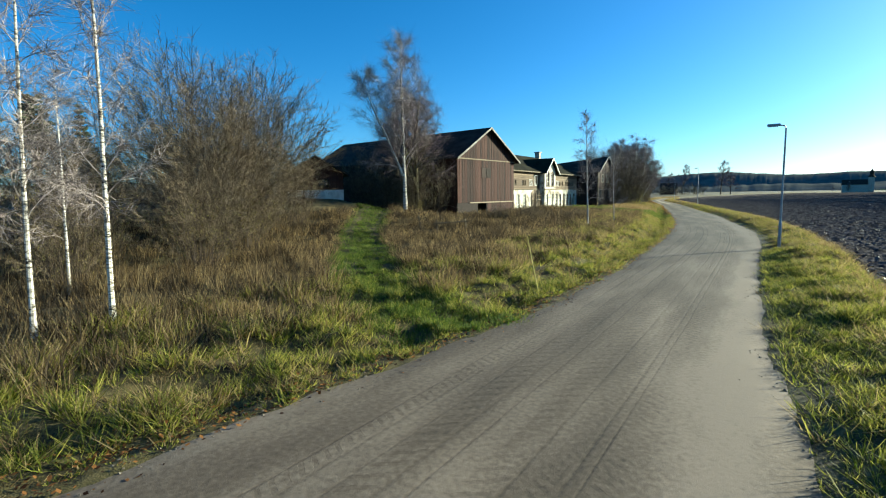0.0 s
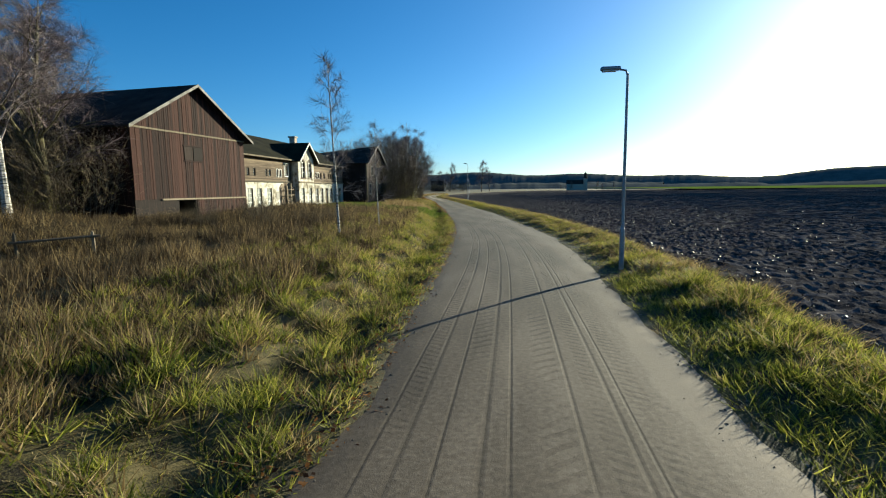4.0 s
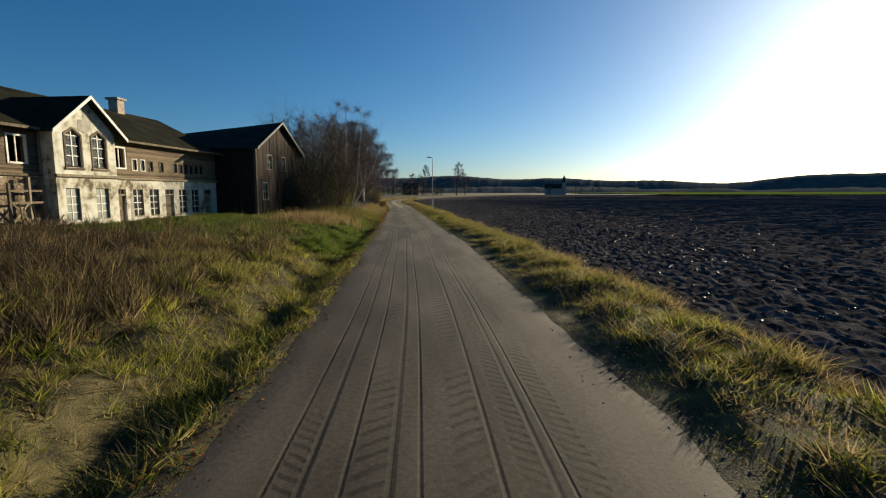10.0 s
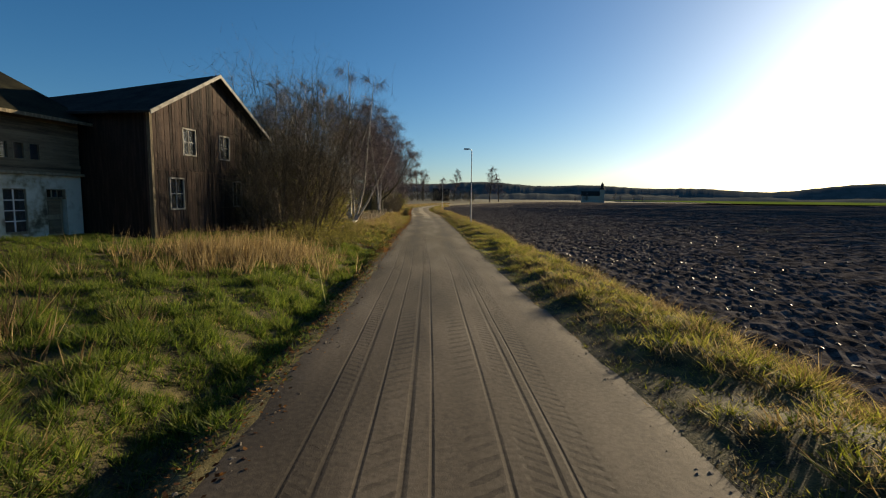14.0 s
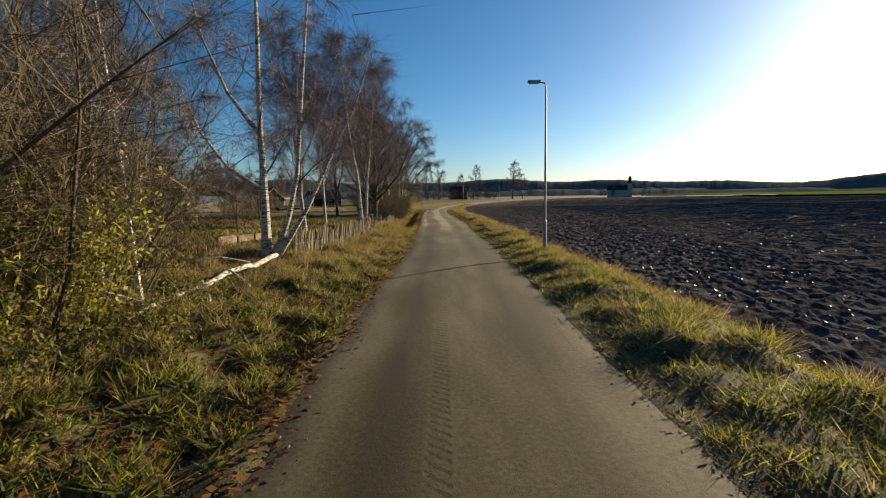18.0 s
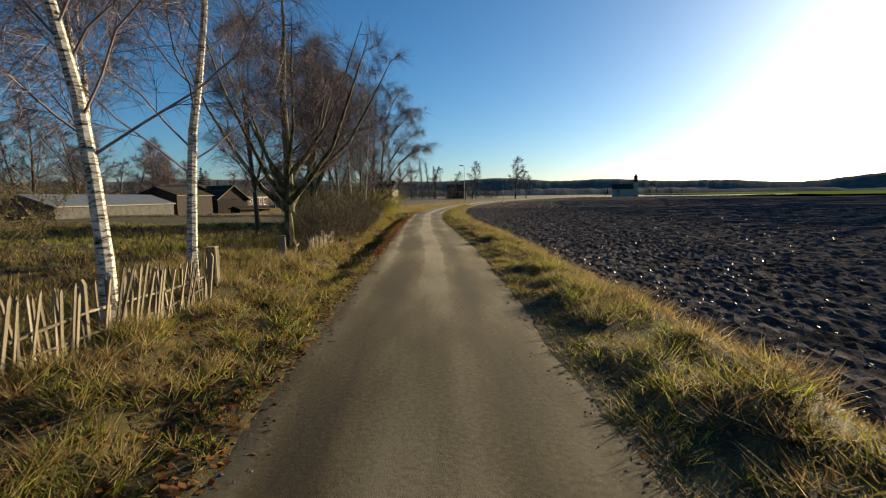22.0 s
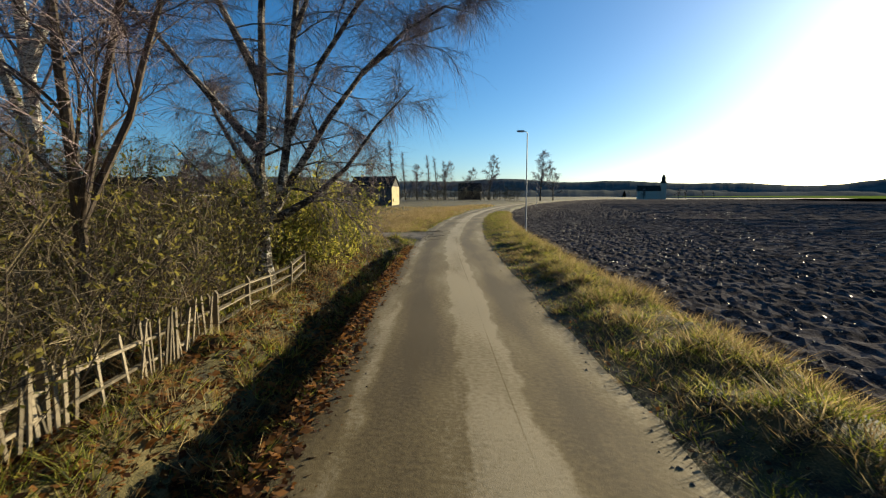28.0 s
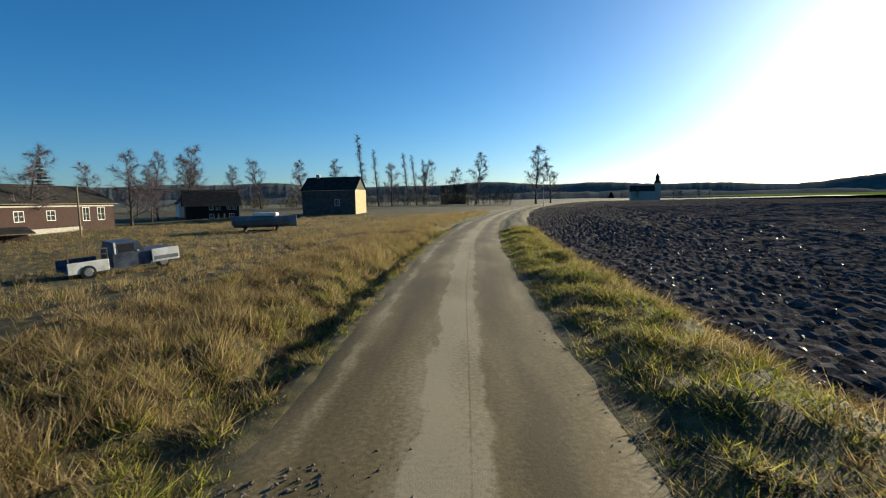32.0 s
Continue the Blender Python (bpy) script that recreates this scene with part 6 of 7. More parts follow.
def lumps_of_earth(name, mat, x, y, z, size, seed, label, category):
    rng = np.random.default_rng(seed)
    n = len(x)
    base = np.array([(1, 0, 0), (-1, 0, 0), (0, 1, 0), (0, -1, 0), (0, 0, 1), (0, 0, -1)], float)
    v = base[None] * size[:, None, None] * rng.uniform(0.5, 1.2, (n, 6, 1)) + rng.normal(0, 0.18, (n, 6, 3)) * size[:, None, None]
    v[:, :, 2] *= 0.7
    v += np.stack([x, y, z], -1)[:, None]
    f = np.array([(0, 2, 4), (2, 1, 4), (1, 3, 4), (3, 0, 4), (2, 0, 5), (1, 2, 5), (3, 1, 5), (0, 3, 5)])
    me = quads(name, v.reshape(-1, 3), (np.arange(n)[:, None, None] * 6 + f[None]).reshape(-1, 3), M[mat])
    return tagged(new(name, me), label, category, kind="stuff")


x, y, e, r_ = scatter(26000, 24, 2.9, 40, -26, 230, 1, 1.8)
lumps_of_earth("soil_clods", "clod", x, y, field_height(x, y) + 0.02, 0.02 + 0.065 * r_.uniform(0, 1, len(x)) ** 2.2, 25, "clods of ploughed earth", "soil")
x, y, e, r_ = scatter(5000, 26, -0.45, 0.35, -26, 160, -1)
lumps_of_earth("road_gravel", "gravel", x, y, 0 * x + 0.0, 0.008 + 0.03 * r_.uniform(0, 1, len(x)) ** 2, 27, "loose stones along the road edge", "gravel")
x, y, e, r_ = scatter(9000, 28, -0.5, 0.8, -26, 170, 1)
lumps_of_earth("verge_gravel", "gravel", x, y, np.maximum(land(x, y), 0.0), 0.008 + 0.03 * r_.uniform(0, 1, len(x)) ** 2, 29, "loose stones along the field side of the road", "gravel")


# ---- side road ----
def side_road_height(x, y):
    return np.interp(x, [-60, -25, -19, -16.8], [-0.06, 0.02, 0.03, 0.0]) + 0.012 * lumps(x, y, 0.5)


sx = spread((-60, -16.6, 0.7))
U, V = np.meshgrid(sx, np.array([-1.3, -1.05, -0.8, -0.5, -0.2, 0, 0.2, 0.5, 0.8, 1.05, 1.3]))
W = np.interp(U, [-60, -22, -19.5, -16.8], [1.5, 1.6, 2.2, 4.2])
Y = 159.2 - 0.02 * (U + 18) + V * W
v = np.stack([U, Y, side_road_height(U, Y) + 0.03 * (1 - V ** 2) - 1.6 * np.maximum(0, np.abs(V) - 1.0) + 0.03 * lumps(U, Y, 0.35) * np.clip((-18 - U) / 2, 0, 1)], -1).reshape(-1, 3)
k = len(sx)
i, j = np.meshgrid(np.arange(10), np.arange(k - 1), indexing="ij")
a = i * k + j
tagged(new("side_road", quads("side_road", v, np.stack([a, a + 1, a + k + 1, a + k], -1).reshape(-1, 4), M["gravel"], True)), "gravel side road leaving to the farmyard", "road", kind="structure")
rr = np.random.default_rng(61)
gx = np.concatenate([rr.uniform(-32, -16.2, 5200), rr.normal(-17.6, 0.9, 2600)])
gy = 159.2 - 0.02 * (gx + 18) + rr.uniform(-1.1, 1.1, len(gx)) * np.interp(gx, [-60, -22, -19.5, -16.8], [1.5, 1.6, 2.2, 4.2])
lumps_of_earth("junction_gravel", "gravel", gx, gy, side_road_height(gx, gy) + 0.025, 0.008 + 0.035 * rr.uniform(0, 1, len(gx)) ** 2.5, 62, "loose stones and earth on the side road", "gravel")


# ---- street lamps ----
def street_lamp(x, y, h, turn, label):
    ob = thing("street_lamp", pose(x, y, float(land(x, y)), 0, 0, turn), label, "street lamp", "street lamps")
    t = Tubes()
    t.add([(0, 0, -0.3), (0, 0, 1.2), (0, 0, 1.25), (0, 0, h - 0.15)], (0.075, 0.072, 0.05, 0.038), 10)
    part("pole", t.mesh("pole", M["steel"]), None, ob)
    t = Tubes()
    t.add([(0, 0, h - 0.2), (-0.05, 0, h - 0.05), (-0.3, 0, h)], (0.03, 0.03, 0.03), 8)
    part("arm", t.mesh("arm", M["steel"]), None, ob)
    hd = part("lamp_head", boxes((-0.75, -0.2, -0.09, 0.09, h - 0.04, h + 0.07), bevel=0.03), M["steel"], ob)
    part("cover", boxes((-0.7, -0.3, -0.07, 0.07, h - 0.07, h - 0.036), bevel=0.012), M["lamp_glass"], hd)
    return ob


street_lamp(3.35, 5.2, 5.75, -5, "grey steel street lamp at the field's edge")
street_lamp(-1.84, 82.0, 6.9, 5, "grey steel street lamp on the grass bank")
street_lamp(-10.67, 163.4, 7.5, 5, "grey steel street lamp on the grass bank")
street_lamp(-2.5, 262, 7.5, 5, "grey steel street lamp far down the road")


# ---- fences, posts, sticks, log ----
def stake(parent, name, x, y, h, w, mat, rg, z=None):
    ob = part(name, UNIT[mat], None, parent)
    z = float(land(x, y)) if z is None else z
    ob.matrix_basis = Matrix.Translation((x, y, z - 0.12)) @ Euler((rg.gauss(0, 0.06), rg.gauss(0, 0.06), rg.uniform(-0.3, 0.3))).to_matrix().to_4x4() @ Matrix.Diagonal((w, w * 0.5, h + 0.12, 1))
    return ob


def unit_picket(mat):
    v = [(-0.5, -0.5, 0), (0.5, -0.5, 0), (0.5, 0.5, 0), (-0.5, 0.5, 0), (-0.5, -0.5, 0.93), (0.5, -0.5, 0.93), (0.5, 0.5, 0.93), (-0.5, 0.5, 0.93), (0, -0.5, 1), (0, 0.5, 1)]
    return mesh_of("picket", v, [(0, 1, 5, 8, 4), (1, 2, 6, 5), (2, 3, 7, 9, 6), (3, 0, 4, 7), (5, 6, 9, 8), (4, 8, 9, 7), (3, 2, 1, 0)], M[mat])


UNIT = {k: unit_picket(k) for k in ("grey_wood", "plank_grey")}


def bar(parent, name, a, b, r, mat="grey_wood", flat=0.5):
    """A rail from a to b."""
    a, b = Vector(a), Vector(b)
    bm = boxes((-r, r, -r * flat, r * flat, 0, (b - a).length), bevel=r * 0.15)
    bmesh.ops.transform(bm, matrix=Matrix.Translation(a) @ (b - a).to_track_quat("Z", "Y").to_matrix().to_4x4(), verts=bm.verts)
    return part(name, bm, M[mat], parent)


def picket_fence(pts, label, gap=0.105, h=0.88, missing=0.07, seed=3, tilt=1.0, slant=0.0):
    rg = random.Random(seed)
    f = thing("picket_fence", Matrix.Identity(4), label, "fence")
    for (ax, ay), (bx, by) in zip(pts, pts[1:]):
        d = math.hypot(bx - ax, by - ay)
        n = max(1, round(d / 2.3))
        for i in range(n + 1):
            t = i / n
            stake(f, "post", ax + (bx - ax) * t, ay + (by - ay) * t, h + 0.12, 0.10, "grey_wood", rg)
        for i in range(n):
            p, q = i / n, (i + 1) / n
            for zz in (0.24, 0.55):
                za, zb = float(land(ax + (bx - ax) * p, ay + (by - ay) * p)), float(land(ax + (bx - ax) * q, ay + (by - ay) * q))
                bar(f, "rail", (ax + (bx - ax) * p, ay + (by - ay) * p, za + zz + rg.uniform(-0.05, 0.05)), (ax + (bx - ax) * q, ay + (by - ay) * q, zb + zz + rg.uniform(-0.05, 0.05)), 0.04)
        for i in range(int(d / gap)):
            if rg.random() < missing:
                continue
            t = (i + 0.5) * gap / d
            ob = stake(f, "picket", ax + (bx - ax) * t + 0.05, ay + (by - ay) * t, h * rg.uniform(0.85, 1.12), 0.05, "grey_wood", rg)
            ob.rotation_euler = (rg.gauss(0, 0.10 * tilt), slant + rg.gauss(0, 0.07 * tilt), math.atan2(by - ay, bx - ax) + rg.uniform(-0.2, 0.2))
            ob.location.z += 0.1
    return f


picket_fence([(-11.9, 79.6), (-12.1, 85.0), (-12.5, 91.0), (-13.2, 97.2)], "weathered leaning picket fence beside the birches", seed=3, tilt=0.9, slant=0.14, gap=0.095, h=1.0)
picket_fence([(-14.15, 106.3), (-14.4, 110.3)], "weathered grey picket fence by the big tree", h=0.66, seed=5, missing=0.03, tilt=0.4, slant=0.2)
picket_fence([(-16.1, 122.3), (-17.0, 129.5), (-18.0, 135.5)], "weathered grey picket fence before the hedge", seed=6, missing=0.2, gap=0.13, h=0.76)
rg = random.Random(4)
rf = thing("rail_fence", Matrix.Identity(4), "grey plank fence with three rails", "fence")
for i in range(5):
    t = i / 3
    x, y = -18.0 - 0.75 * t, 135.7 + 5.0 * t
    stake(rf, "post", x, y, 0.85, 0.1, "grey_wood", rg)
    if i:
        for zz in (0.2, 0.45, 0.7):
            bar(rf, "rail", (px_, py_, float(land(px_, py_)) + zz), (x, y, float(land(x, y)) + zz), 0.06, flat=0.25)
    px_, py_ = x, y
of = thing("rail_fence", Matrix.Identity(4), "old rail fence of posts and one grey rail in the weeds", "fence")
for x, y, h in ((-16.2, 4.3, 1.05), (-15.3, 4.9, 0.85), (-13.8, 6.2, 0.8)):
    stake(of, "post", x, y, h, 0.09, "grey_wood", rg)
bar(of, "rail", (-15.45, 4.78, float(land(-15.3, 4.9)) + 0.52), (-13.65, 6.34, float(land(-13.8, 6.2)) + 0.62), 0.11, flat=0.3)


def gatepost(x, y, h, label):
    g = thing("gatepost", pose(x, y, float(land(x, y)) - 0.1, rg.uniform(-3, 3), rg.uniform(-3, 3), rg.uniform(0, 40)), label, "post", "gateposts")
    part("shaft", boxes((-0.13, 0.13, -0.12, 0.12, 0, h - 0.055), bevel=0.03), M["grey_wood"], g)
    part("cap", boxes((-0.14, 0.14, -0.13, 0.13, h - 0.052, h), bevel=0.02), M["grey_wood"], g)


gatepost(-14.25, 104.0, 0.96, "thick weathered wooden gatepost")
gatepost(-13.5, 98.0, 1.15, "thick weathered wooden gatepost")
lb = thing("fence_remnant", pose(-14.05, 104.7, float(land(-14.05, 104.7)), 0, 4, 10), "remnant of a grey fence with two slats and a rail", "fence")
for q, h, ry in ((-0.05, 0.66, 5), (0.17, 0.52, -6)):
    part("slat", boxes((-0.022, 0.0, -0.035, 0.035, -0.15, h), bevel=0.006), M["grey_wood"], lb).matrix_basis = pose(0, q, 0, ry, 0, 0)
part("rail", boxes((0.003, 0.03, -0.12, 0.42, 0.46, 0.54), bevel=0.006), M["grey_wood"], lb).matrix_basis = pose(0, 0, 0, 3, 0, 0)


def marker_stick(x, y, h, rx, ry, label):
    t = Tubes()
    t.add([(0, 0, -0.2), (0, 0, h * 0.5), (0, 0, h)], (0.013, 0.011, 0.008), 6)
    s = new("marker_stick", t.mesh("marker_stick", M["stick"]))
    s.matrix_world = pose(x, y, float(land(x, y)), rx, ry, 0)
    return tagged(s, label, "stick", "marker sticks")


marker_stick(-3.75, -9.7, 1.7, 0, -12, "thin yellow marker stick leaning at the verge")
marker_stick(-5.2, 48.4, 1.55, 0, -10, "thin yellow marker stick leaning at the verge")
marker_stick(-18.6, 152.0, 1.3, 0, -14, "thin yellow marker stick leaning at the ditch")

log = thing("fallen_birch", Matrix.Identity(4), "fallen birch trunk with broken white branches", "log")
t = Tubes()
t.add([(-11.85, 77.9, 0.55), (-11.55, 76.8, 0.60), (-11.45, 75.6, 0.50), (-11.2, 74.6, 0.62), (-11.15, 73.4, 0.60), (-10.9, 72.0, 0.50), (-10.95, 70.6, 0.46), (-10.75, 69.0, 0.34), (-10.8, 67.2, 0.22)], (0.085, 0.078, 0.08, 0.066, 0.07, 0.056, 0.05, 0.036, 0.015), 9)
part("trunk", t.mesh("log_trunk", M["birch"]), None, log)
for a, b, c in (((-10.95, 72.0, 0.62), (-10.4, 71.4, 0.35), (-10.1, 70.9, 0.1)), ((-11.1, 73.5, 0.66), (-10.4, 73.2, 0.3), (-10.2, 72.8, 0.05)), ((-10.85, 70.0, 0.5), (-11.4, 69.4, 0.9), (-11.9, 69.0, 1.1)), ((-11.3, 75.0, 0.66), (-11.9, 74.4, 0.9), (-12.4, 74.0, 0.85))):
    t = Tubes()
    t.add([a, b, c], (0.035, 0.028, 0.012), 5)
    part("branch", t.mesh("log_branch", M["birch"]), None, log)


bw_ = thing("broken_wall", Matrix.Identity(4), "low broken wall of mossy concrete blocks in the meadow", "wall")
rw_ = random.Random(19)
WALL = [(-17.3, 83.0), (-17.1, 84.5), (-16.8, 85.7), (-16.5, 87.0), (-16.8, 88.9), (-17.3, 91.0)]
for (ax, ay), (bx, by) in zip(WALL, WALL[1:]):
    if rw_.random() < 0.15:
        continue
    ln = math.hypot(bx - ax, by - ay)
    part("block", boxes((0.03, ln - 0.05, -0.14, 0.14, -0.2, rw_.uniform(0.28, 0.45)), bevel=0.04), M["rubble"], bw_).matrix_basis = pose(ax, ay, float(land(ax, ay)), rw_.uniform(-4, 4), rw_.uniform(-2, 2), math.degrees(math.atan2(by - ay, bx - ax)))
for x, y, s_ in ((-21.1, 92.0, 0.34), (-22.3, 97.7, 0.34)):
    plant_tree("fruit_tree", HEDGE[0], x, y, "small bare fruit tree in the meadow", "old fruit trees", x * 30, s_)


# ---- outlying buildings ----
def plain_house(name, ax, ay, bx, by, z, depth, eave, apex, wall, roof, label, holes=(), along_y=False, frame_mat="white", category="house", over=0.3, trim=None):
    h, w = house_frame(name, ax, ay, bx, by, z, label, category)
    part("wall", wall_with_openings(w, -1.5, eave, 0.25, list(holes)), M[wall], h)
    part("wall", boxes((0, 0.25, 0.25, depth, -1.5, eave)), M[wall], h)
    part("wall", boxes((w - 0.25, w, 0.25, depth, -1.5, eave)), M[wall], h)
    part("wall", boxes((0.25, w - 0.25, depth - 0.25, depth, -1.5, eave)), M[wall], h)
    if along_y:
        part("gable", prism([(0, eave), (w, eave), (w / 2, apex)], 0, 0.2), M[wall], h)
    else:
        for x0 in (0.2, w):
            part("gable", prism([(0, 0), (depth, 0), (depth / 2, apex - eave)], 0, 0.2), M[wall], h).matrix_basis = pose(x0, 0, eave, 0, 0, 90)
    gable_roof(h, 0, w, 0, depth, eave, apex, roof, along_y, over, 0.12, trim)
    for a, b, c, d in holes:
        window(h, a, b, c, d, 2, 2, 0.02, frame_mat)
    return h, w


shed, _ = plain_house("long_shed", -64, 145, -66.5, 173, -0.1, 9, 1.9, 3.5, "dull_render", "metal_roof", "long low shed with pale walls")
plain_house("dark_shed", -67.5, 175.5, -69, 190, -0.2, 8, 3.6, 5.2, "plank_black", "roof", "dark wooden shed with a low roof", category="shed")
# red shed with a row of windows, far across the meadow
holes = [(14.5, 16.0, 1.4, 2.7), (20.0, 21.5, 1.4, 2.7), (27.2, 28.6, 1.1, 3.1), (30.6, 32.2, 1.1, 3.1)]
rs, rl = plain_house("red_shed", -76, 204.5, -79.2, 239, -0.5, 10, 4.0, 6.6, "red_wood", "roof", "long red wooden shed with white windows", holes, category="shed", over=0.6)
part("beam", boxes((0, rl, -0.1, 0.0, 3.3, 3.5)), M["concrete"], rs, "pale band under the eaves")
part("wall_base", boxes((14, 24, -2.0, -1.8, -1.4, 0.3)), M["render_bare"], rs)
plain_house("barn", -73.5, 199.8, -70.3, 208.4, -1.4, 14, 4.0, 7.2, "plank_black", "roof", "dark wooden barn beside the red shed", [(4.2, 5.4, 3.6, 4.6)], True, "plank_dark", "building", 0.6, "grey_wood")
plain_house("lean_to", -67.6, 199.4, -63.6, 207.0, -1.35, 4, 1.4, 1.9, "plank_black", "roof", "low open lean-to before the dark barn", [(4.6, 6.6, -0.2, 1.1)], False, "plank_dark", "shed", 0.5)
hA, _ = plain_house("dark_cottage", -79.0, 259.5, -70.2, 265.5, -1.6, 10, 4.4, 7.6, "plank_black", "roof", "dark two-storey house with lit yellow door trim",
                    [(4.6, 5.3, 3.2, 4.0), (6.0, 6.7, 3.2, 4.0), (8.2, 8.9, 3.2, 4.0), (9.4, 10.1, 3.2, 4.0), (4.6, 5.4, 0.8, 2.2), (8.6, 9.5, 0.8, 2.2)], over=0.6)
pieces("door_frame", ((6.2, 6.5, -0.1, 0.05, -0.8, 2.3), (7.4, 7.7, -0.1, 0.05, -0.8, 2.3)), M["yellow"], hA)
# Shade on the front and sunlight on the end are put into the colours.
hB, _ = plain_house("pale_house", -56.5, 268.5, -44.0, 268.0, 0.3, 9, 5.2, 8.2, "dull_render", "roof", "rendered house in a shade-dark grey with a dark roof", [(7.8, 8.8, 1.6, 3.0)], over=0.3)
part("gable_end", boxes((12.52, 12.56, 0.1, 8.9, -0.5, 5.2)), M["yellow"], hB, "boarded end wall in a sunlit yellow")
part("chimney", boxes((2.0, 2.8, 4.1, 4.9, 7.4, 8.9)), M["brick"], hB)
plain_house("white_cottage", -86, 268, -82.5, 271, -0.5, 6, 3.8, 6.4, "white", "roof", "small white cottage seen past the shed", along_y=True, over=0.3)
plain_house("far_barn", -33, 372, -22, 372, 0.2, 9, 5.0, 9.0, "plank_black", "roof", "dark barn far down the road")
lane_shed, lw_ = plain_house("lane_shed", -31.2, 7.2, -28.2, 11.0, 2.7, 5, 2.2, 3.6, "plank_dark", "roof", "brown wooden shed on a white plinth by the lane", [(2.7, 3.5, 1.1, 1.65)], True, "plank_black", "shed", 0.5)
part("plinth", boxes((0.02, lw_ - 0.02, -0.05, -0.003, -1.2, 0.75), bevel=0.01), M["white"], lane_shed, "whitewashed plinth")

# church
chz = 0.0
church = thing("church", pose(136, 594, chz, 0, 0, -8), "white church with a dark capped tower far across the fields", "church")
part("tower", boxes((-2.2, 2.2, -2.2, 2.2, -1, 14)), M["render_bare"], church)
bm = bmesh.new()
bmesh.ops.create_cone(bm, segments=8, radius1=3.2, radius2=1.6, depth=2.2, matrix=Matrix.Translation((0, 0, 15.1)), cap_ends=True)
bmesh.ops.create_cone(bm, segments=8, radius1=1.7, radius2=1.6, depth=2.6, matrix=Matrix.Translation((0, 0, 17.5)), cap_ends=True)
bmesh.ops.create_cone(bm, segments=8, radius1=2.0, radius2=0.1, depth=3.6, matrix=Matrix.Translation((0, 0, 20.4)), cap_ends=True)
part("cap", bm, M["roof"], church)
part("nave", boxes((-22, -2.3, -4.5, 4.5, -1, 7)), M["render_bare"], church)
bm = prism([(-4.9, 7), (4.9, 7), (0, 12)], -22.4, -2.7)
bmesh.ops.transform(bm, matrix=Matrix(((0, 1, 0, 0), (1, 0, 0, 0), (0, 0, 1, 0), (0, 0, 0, 1))), verts=bm.verts)
bmesh.ops.reverse_faces(bm, faces=bm.faces)
part("nave_roof", bm, M["roof"], church)
for i, (x, y, s) in enumerate(((118, 590, 0.8), (150, 596, 0.8), (158, 600, 0.6), (170, 592, 0.7), (108, 600, 0.5), (182, 600, 0.5))):
    plant_tree("far_tree", FAR[i % 3], x, y, "far bare tree beside the church", "trees by the church", i * 50, s, z=0.3)


# ---- wrecked pickup, boat, pole in the meadow ----
pk = thing("wrecked_pickup", pose(-37.3, 182.9, float(land(-36.3, 184.5)) + 0.05, 2, -3, 58) @ Matrix.Scale(1.12, 4), "rusting blue and white pickup wreck sunk in the grass", "pickup")
part("cab", prism([(1.6, 0.25), (3.3, 0.25), (3.3, 0.95), (3.05, 1.0), (2.8, 1.5), (1.75, 1.5), (1.6, 0.95)], -0.75, 0.75), M["metal_blue"], pk, "dark blue cab")
part("side_window", boxes((1.85, 2.6, -0.77, -0.755, 1.02, 1.42)), M["glass"], pk)
part("windscreen_frame", boxes((2.72, 2.8, -0.78, 0.78, 0.98, 1.04), (1.68, 1.76, -0.78, -0.72, 0.95, 1.52), bevel=0.01), M["metal_white"], pk)
part("bonnet", boxes((3.3, 4.5, -0.7, 0.7, 0.35, 0.95), bevel=0.06), M["metal_blue"], pk)
part("wing_panel", boxes((3.35, 4.7, -0.86, -0.80, 0.3, 0.98), bevel=0.02), M["metal_white"], pk, "pale loose body panel")
part("wing_stripe", boxes((3.5, 4.65, -0.875, -0.862, 0.42, 0.6)), M["tarp"], pk)
part("bed_side", boxes((-0.3, 1.4, -0.82, -0.76, 0.25, 0.8), bevel=0.02), M["metal_white"], pk, "pale bed side")
part("bed_side", boxes((-0.3, 1.4, 0.76, 0.82, 0.25, 0.8), bevel=0.02), M["metal_blue"], pk)
part("bed_floor", boxes((-0.3, 1.5, -0.76, 0.76, 0.3, 0.36)), M["metal_blue"], pk)
part("rack", boxes((-0.25, -0.2, -0.8, -0.75, 0.8, 1.35), (1.35, 1.4, -0.8, -0.75, 0.8, 1.35), (-0.25, 1.4, -0.8, -0.75, 1.3, 1.35), (-0.25, 1.4, -0.8, -0.75, 1.05, 1.08)), M["grey_wood"], pk, "grey rail over the bed")
for wx in (0.5, 3.9):
    t = Tubes()
    t.add([(wx, -0.85, 0.28), (wx, -0.84, 0.28), (wx, -0.65, 0.28), (wx, -0.64, 0.28)], (0.22, 0.33, 0.33, 0.22), 16)
    w = part("wheel", t.mesh("wheel", M["rubber"]), None, pk)
    t = Tubes()
    t.add([(wx, -0.86, 0.28), (wx, -0.855, 0.28), (wx, -0.84, 0.28)], (0.02, 0.18, 0.2), 12)
    part("rim", t.mesh("rim", M["steel"]), None, w)

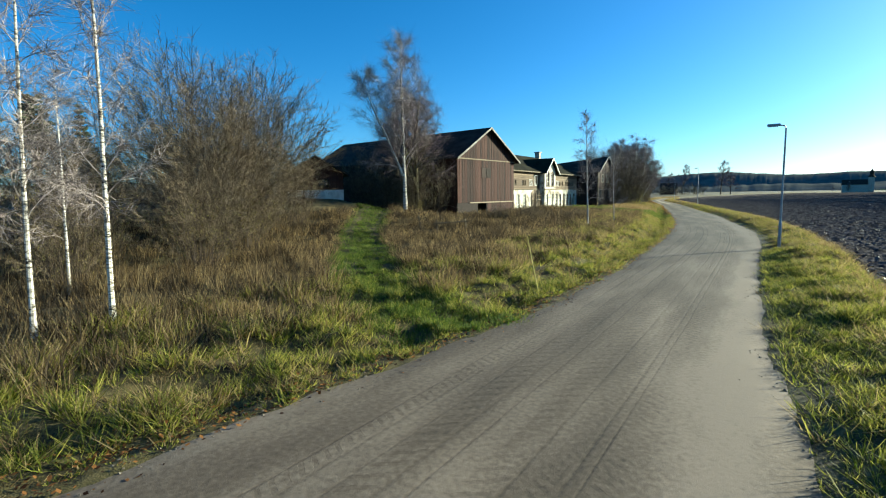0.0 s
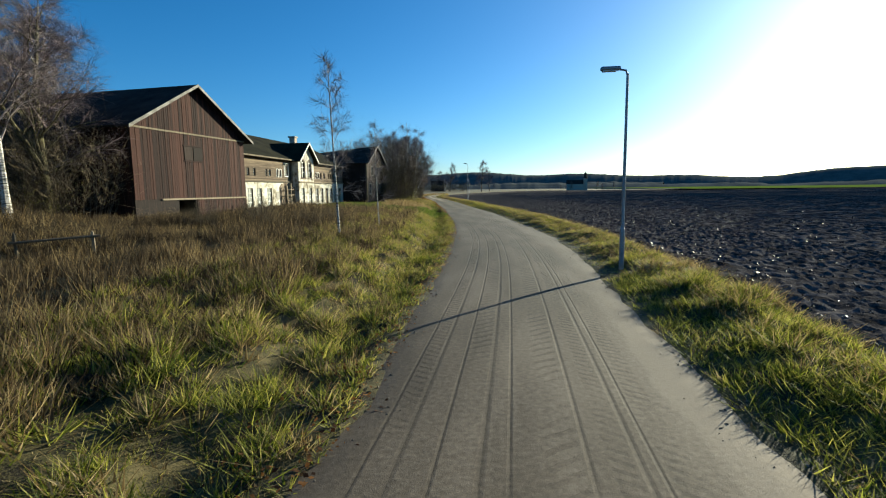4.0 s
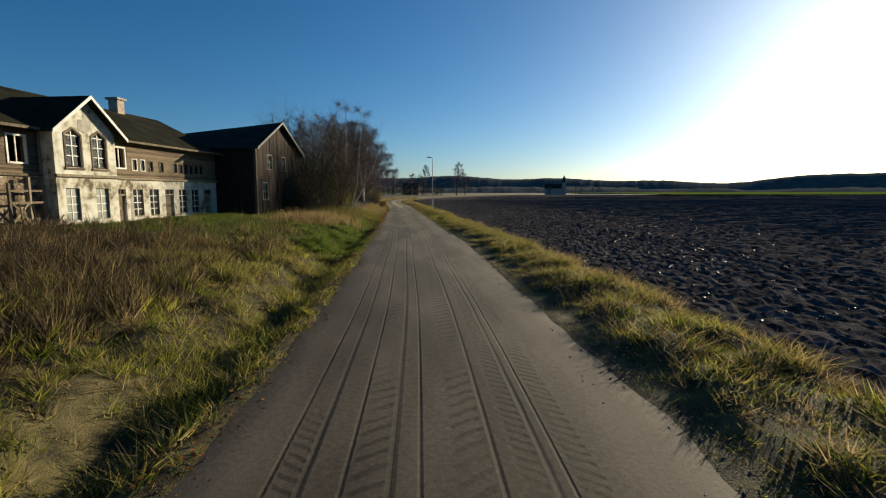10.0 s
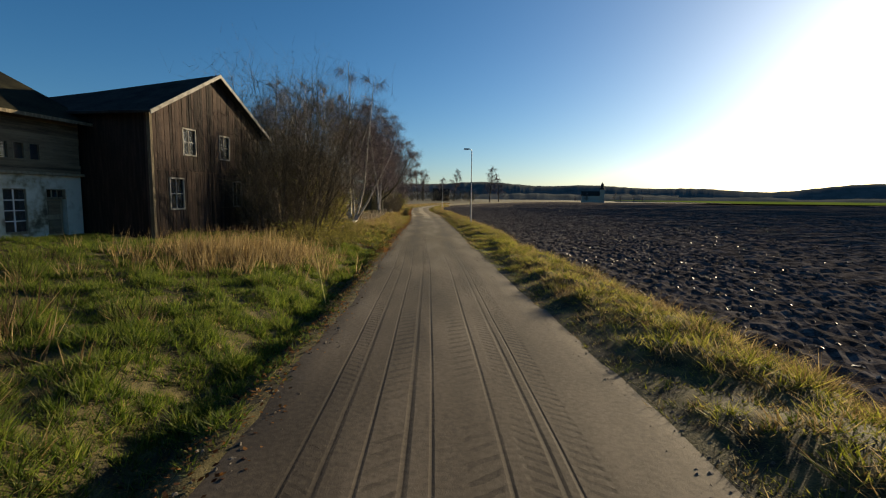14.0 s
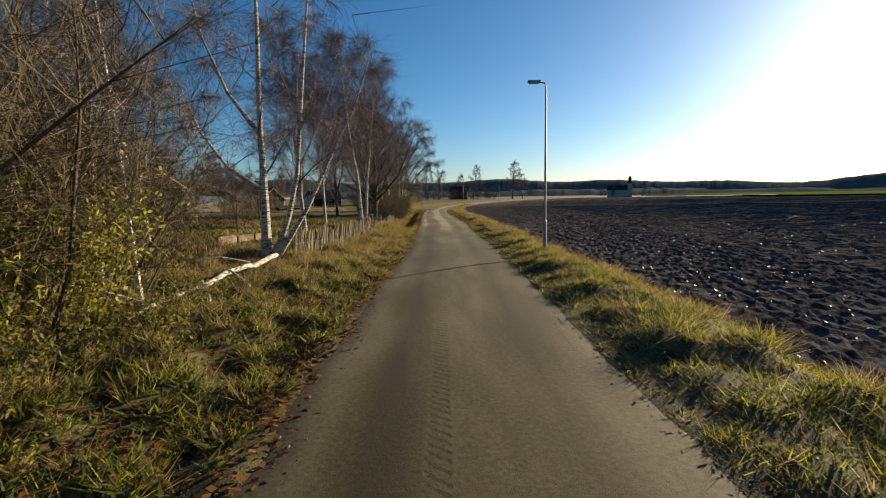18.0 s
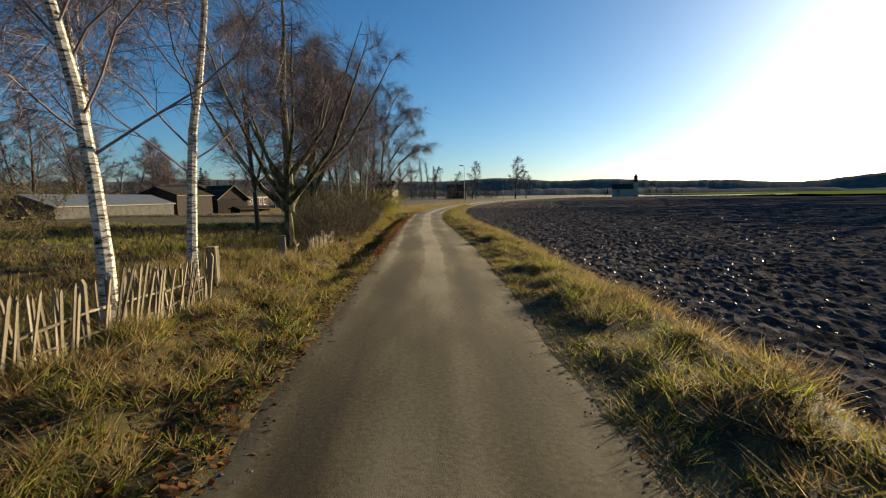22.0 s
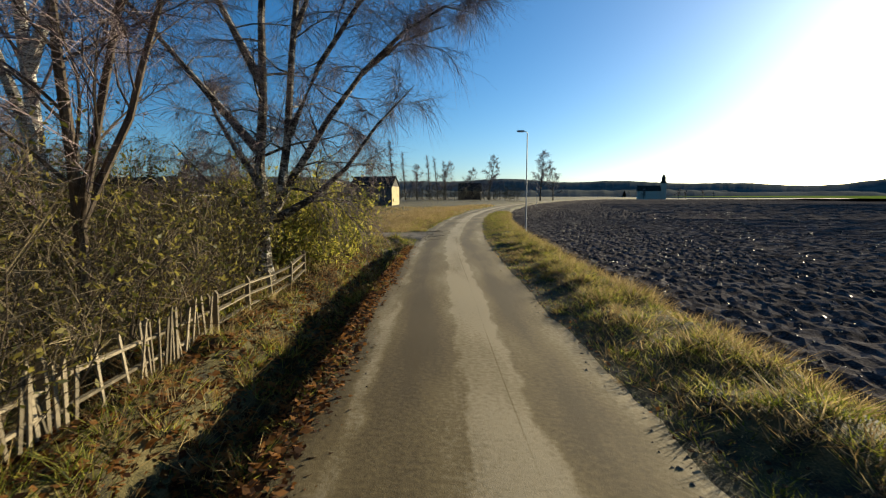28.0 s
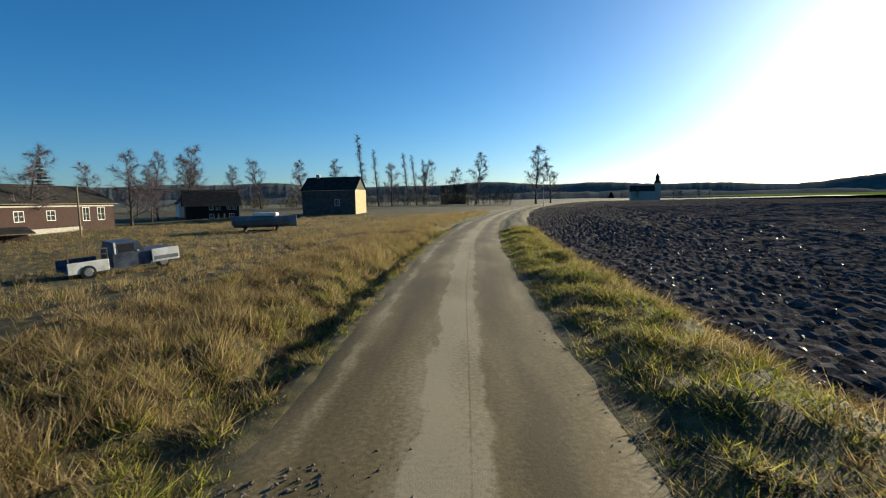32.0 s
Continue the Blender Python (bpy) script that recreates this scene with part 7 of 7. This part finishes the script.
bt = thing("covered_boat", pose(-47.3, 219.4, -0.95, 0, 0, 8), "boat under a pale tarpaulin in the meadow", "boat")
bm = bmesh.new()
rings = []
for i in range(9):
    t = i / 8
    w = 1.25 * math.sin(math.pi * min(1, 0.25 + 0.62 * t)) * (1 if t < 0.7 else 1 - ((t - 0.7) / 0.3) ** 2 * 0.9)
    z0, z1 = 0.55 + 0.25 * max(0, t - 0.6), 1.45 + 0.25 * t
    rings.append([bm.verts.new(p) for p in ((t * 8, 0, z0), (t * 8, w * 0.7, z0 + 0.35), (t * 8, w, z1), (t * 8, w * 0.5, z1 + 0.35), (t * 8, 0, z1 + 0.6 - 0.25 * t), (t * 8, -w * 0.5, z1 + 0.35), (t * 8, -w, z1), (t * 8, -w * 0.7, z0 + 0.35))])
for p, q in zip(rings, rings[1:]):
    for i in range(8):
        bm.faces.new((p[i], p[(i + 1) % 8], q[(i + 1) % 8], q[i]))
bm.faces.new(rings[0])
bm.faces.new(rings[-1][::-1])
bmesh.ops.recalc_face_normals(bm, faces=bm.faces)
part("hull", bm, M["tarp"], bt)
part("cabin", boxes((2.6, 5.6, -0.7, 0.7, 2.0, 2.45), bevel=0.12), M["metal_white"], bt)
part("cradle", boxes((1.5, 1.7, -1.0, 1.0, -0.3, 0.75), (5.5, 5.7, -1.0, 1.0, -0.3, 0.75), (1.5, 5.7, -0.1, 0.1, 0.1, 0.25)), M["rubber"], bt)
up = thing("utility_pole", pose(-62.0, 212.0, -0.4), "thin wooden utility pole by the red shed", "pole")
t = Tubes()
t.add([(0, 0, -0.3), (0, 0, 3), (0, 0, 5.6)], (0.11, 0.1, 0.08), 8)
part("pole", t.mesh("utility_pole", M["grey_wood"]), None, up)
t = Tubes()
t.add([(0, 0, 5.4), (9, 25, 5.0), (18, 50, 5.6)], (0.02, 0.02, 0.02), 4)
part("wire", t.mesh("wire", M["rubber"]), None, up)
t = Tubes()
t.add([(0, 0, 5.4), (-8, -18, 4.9), (-16, -36, 5.4)], (0.02, 0.02, 0.02), 4)
part("wire", t.mesh("wire", M["rubber"]), None, up)
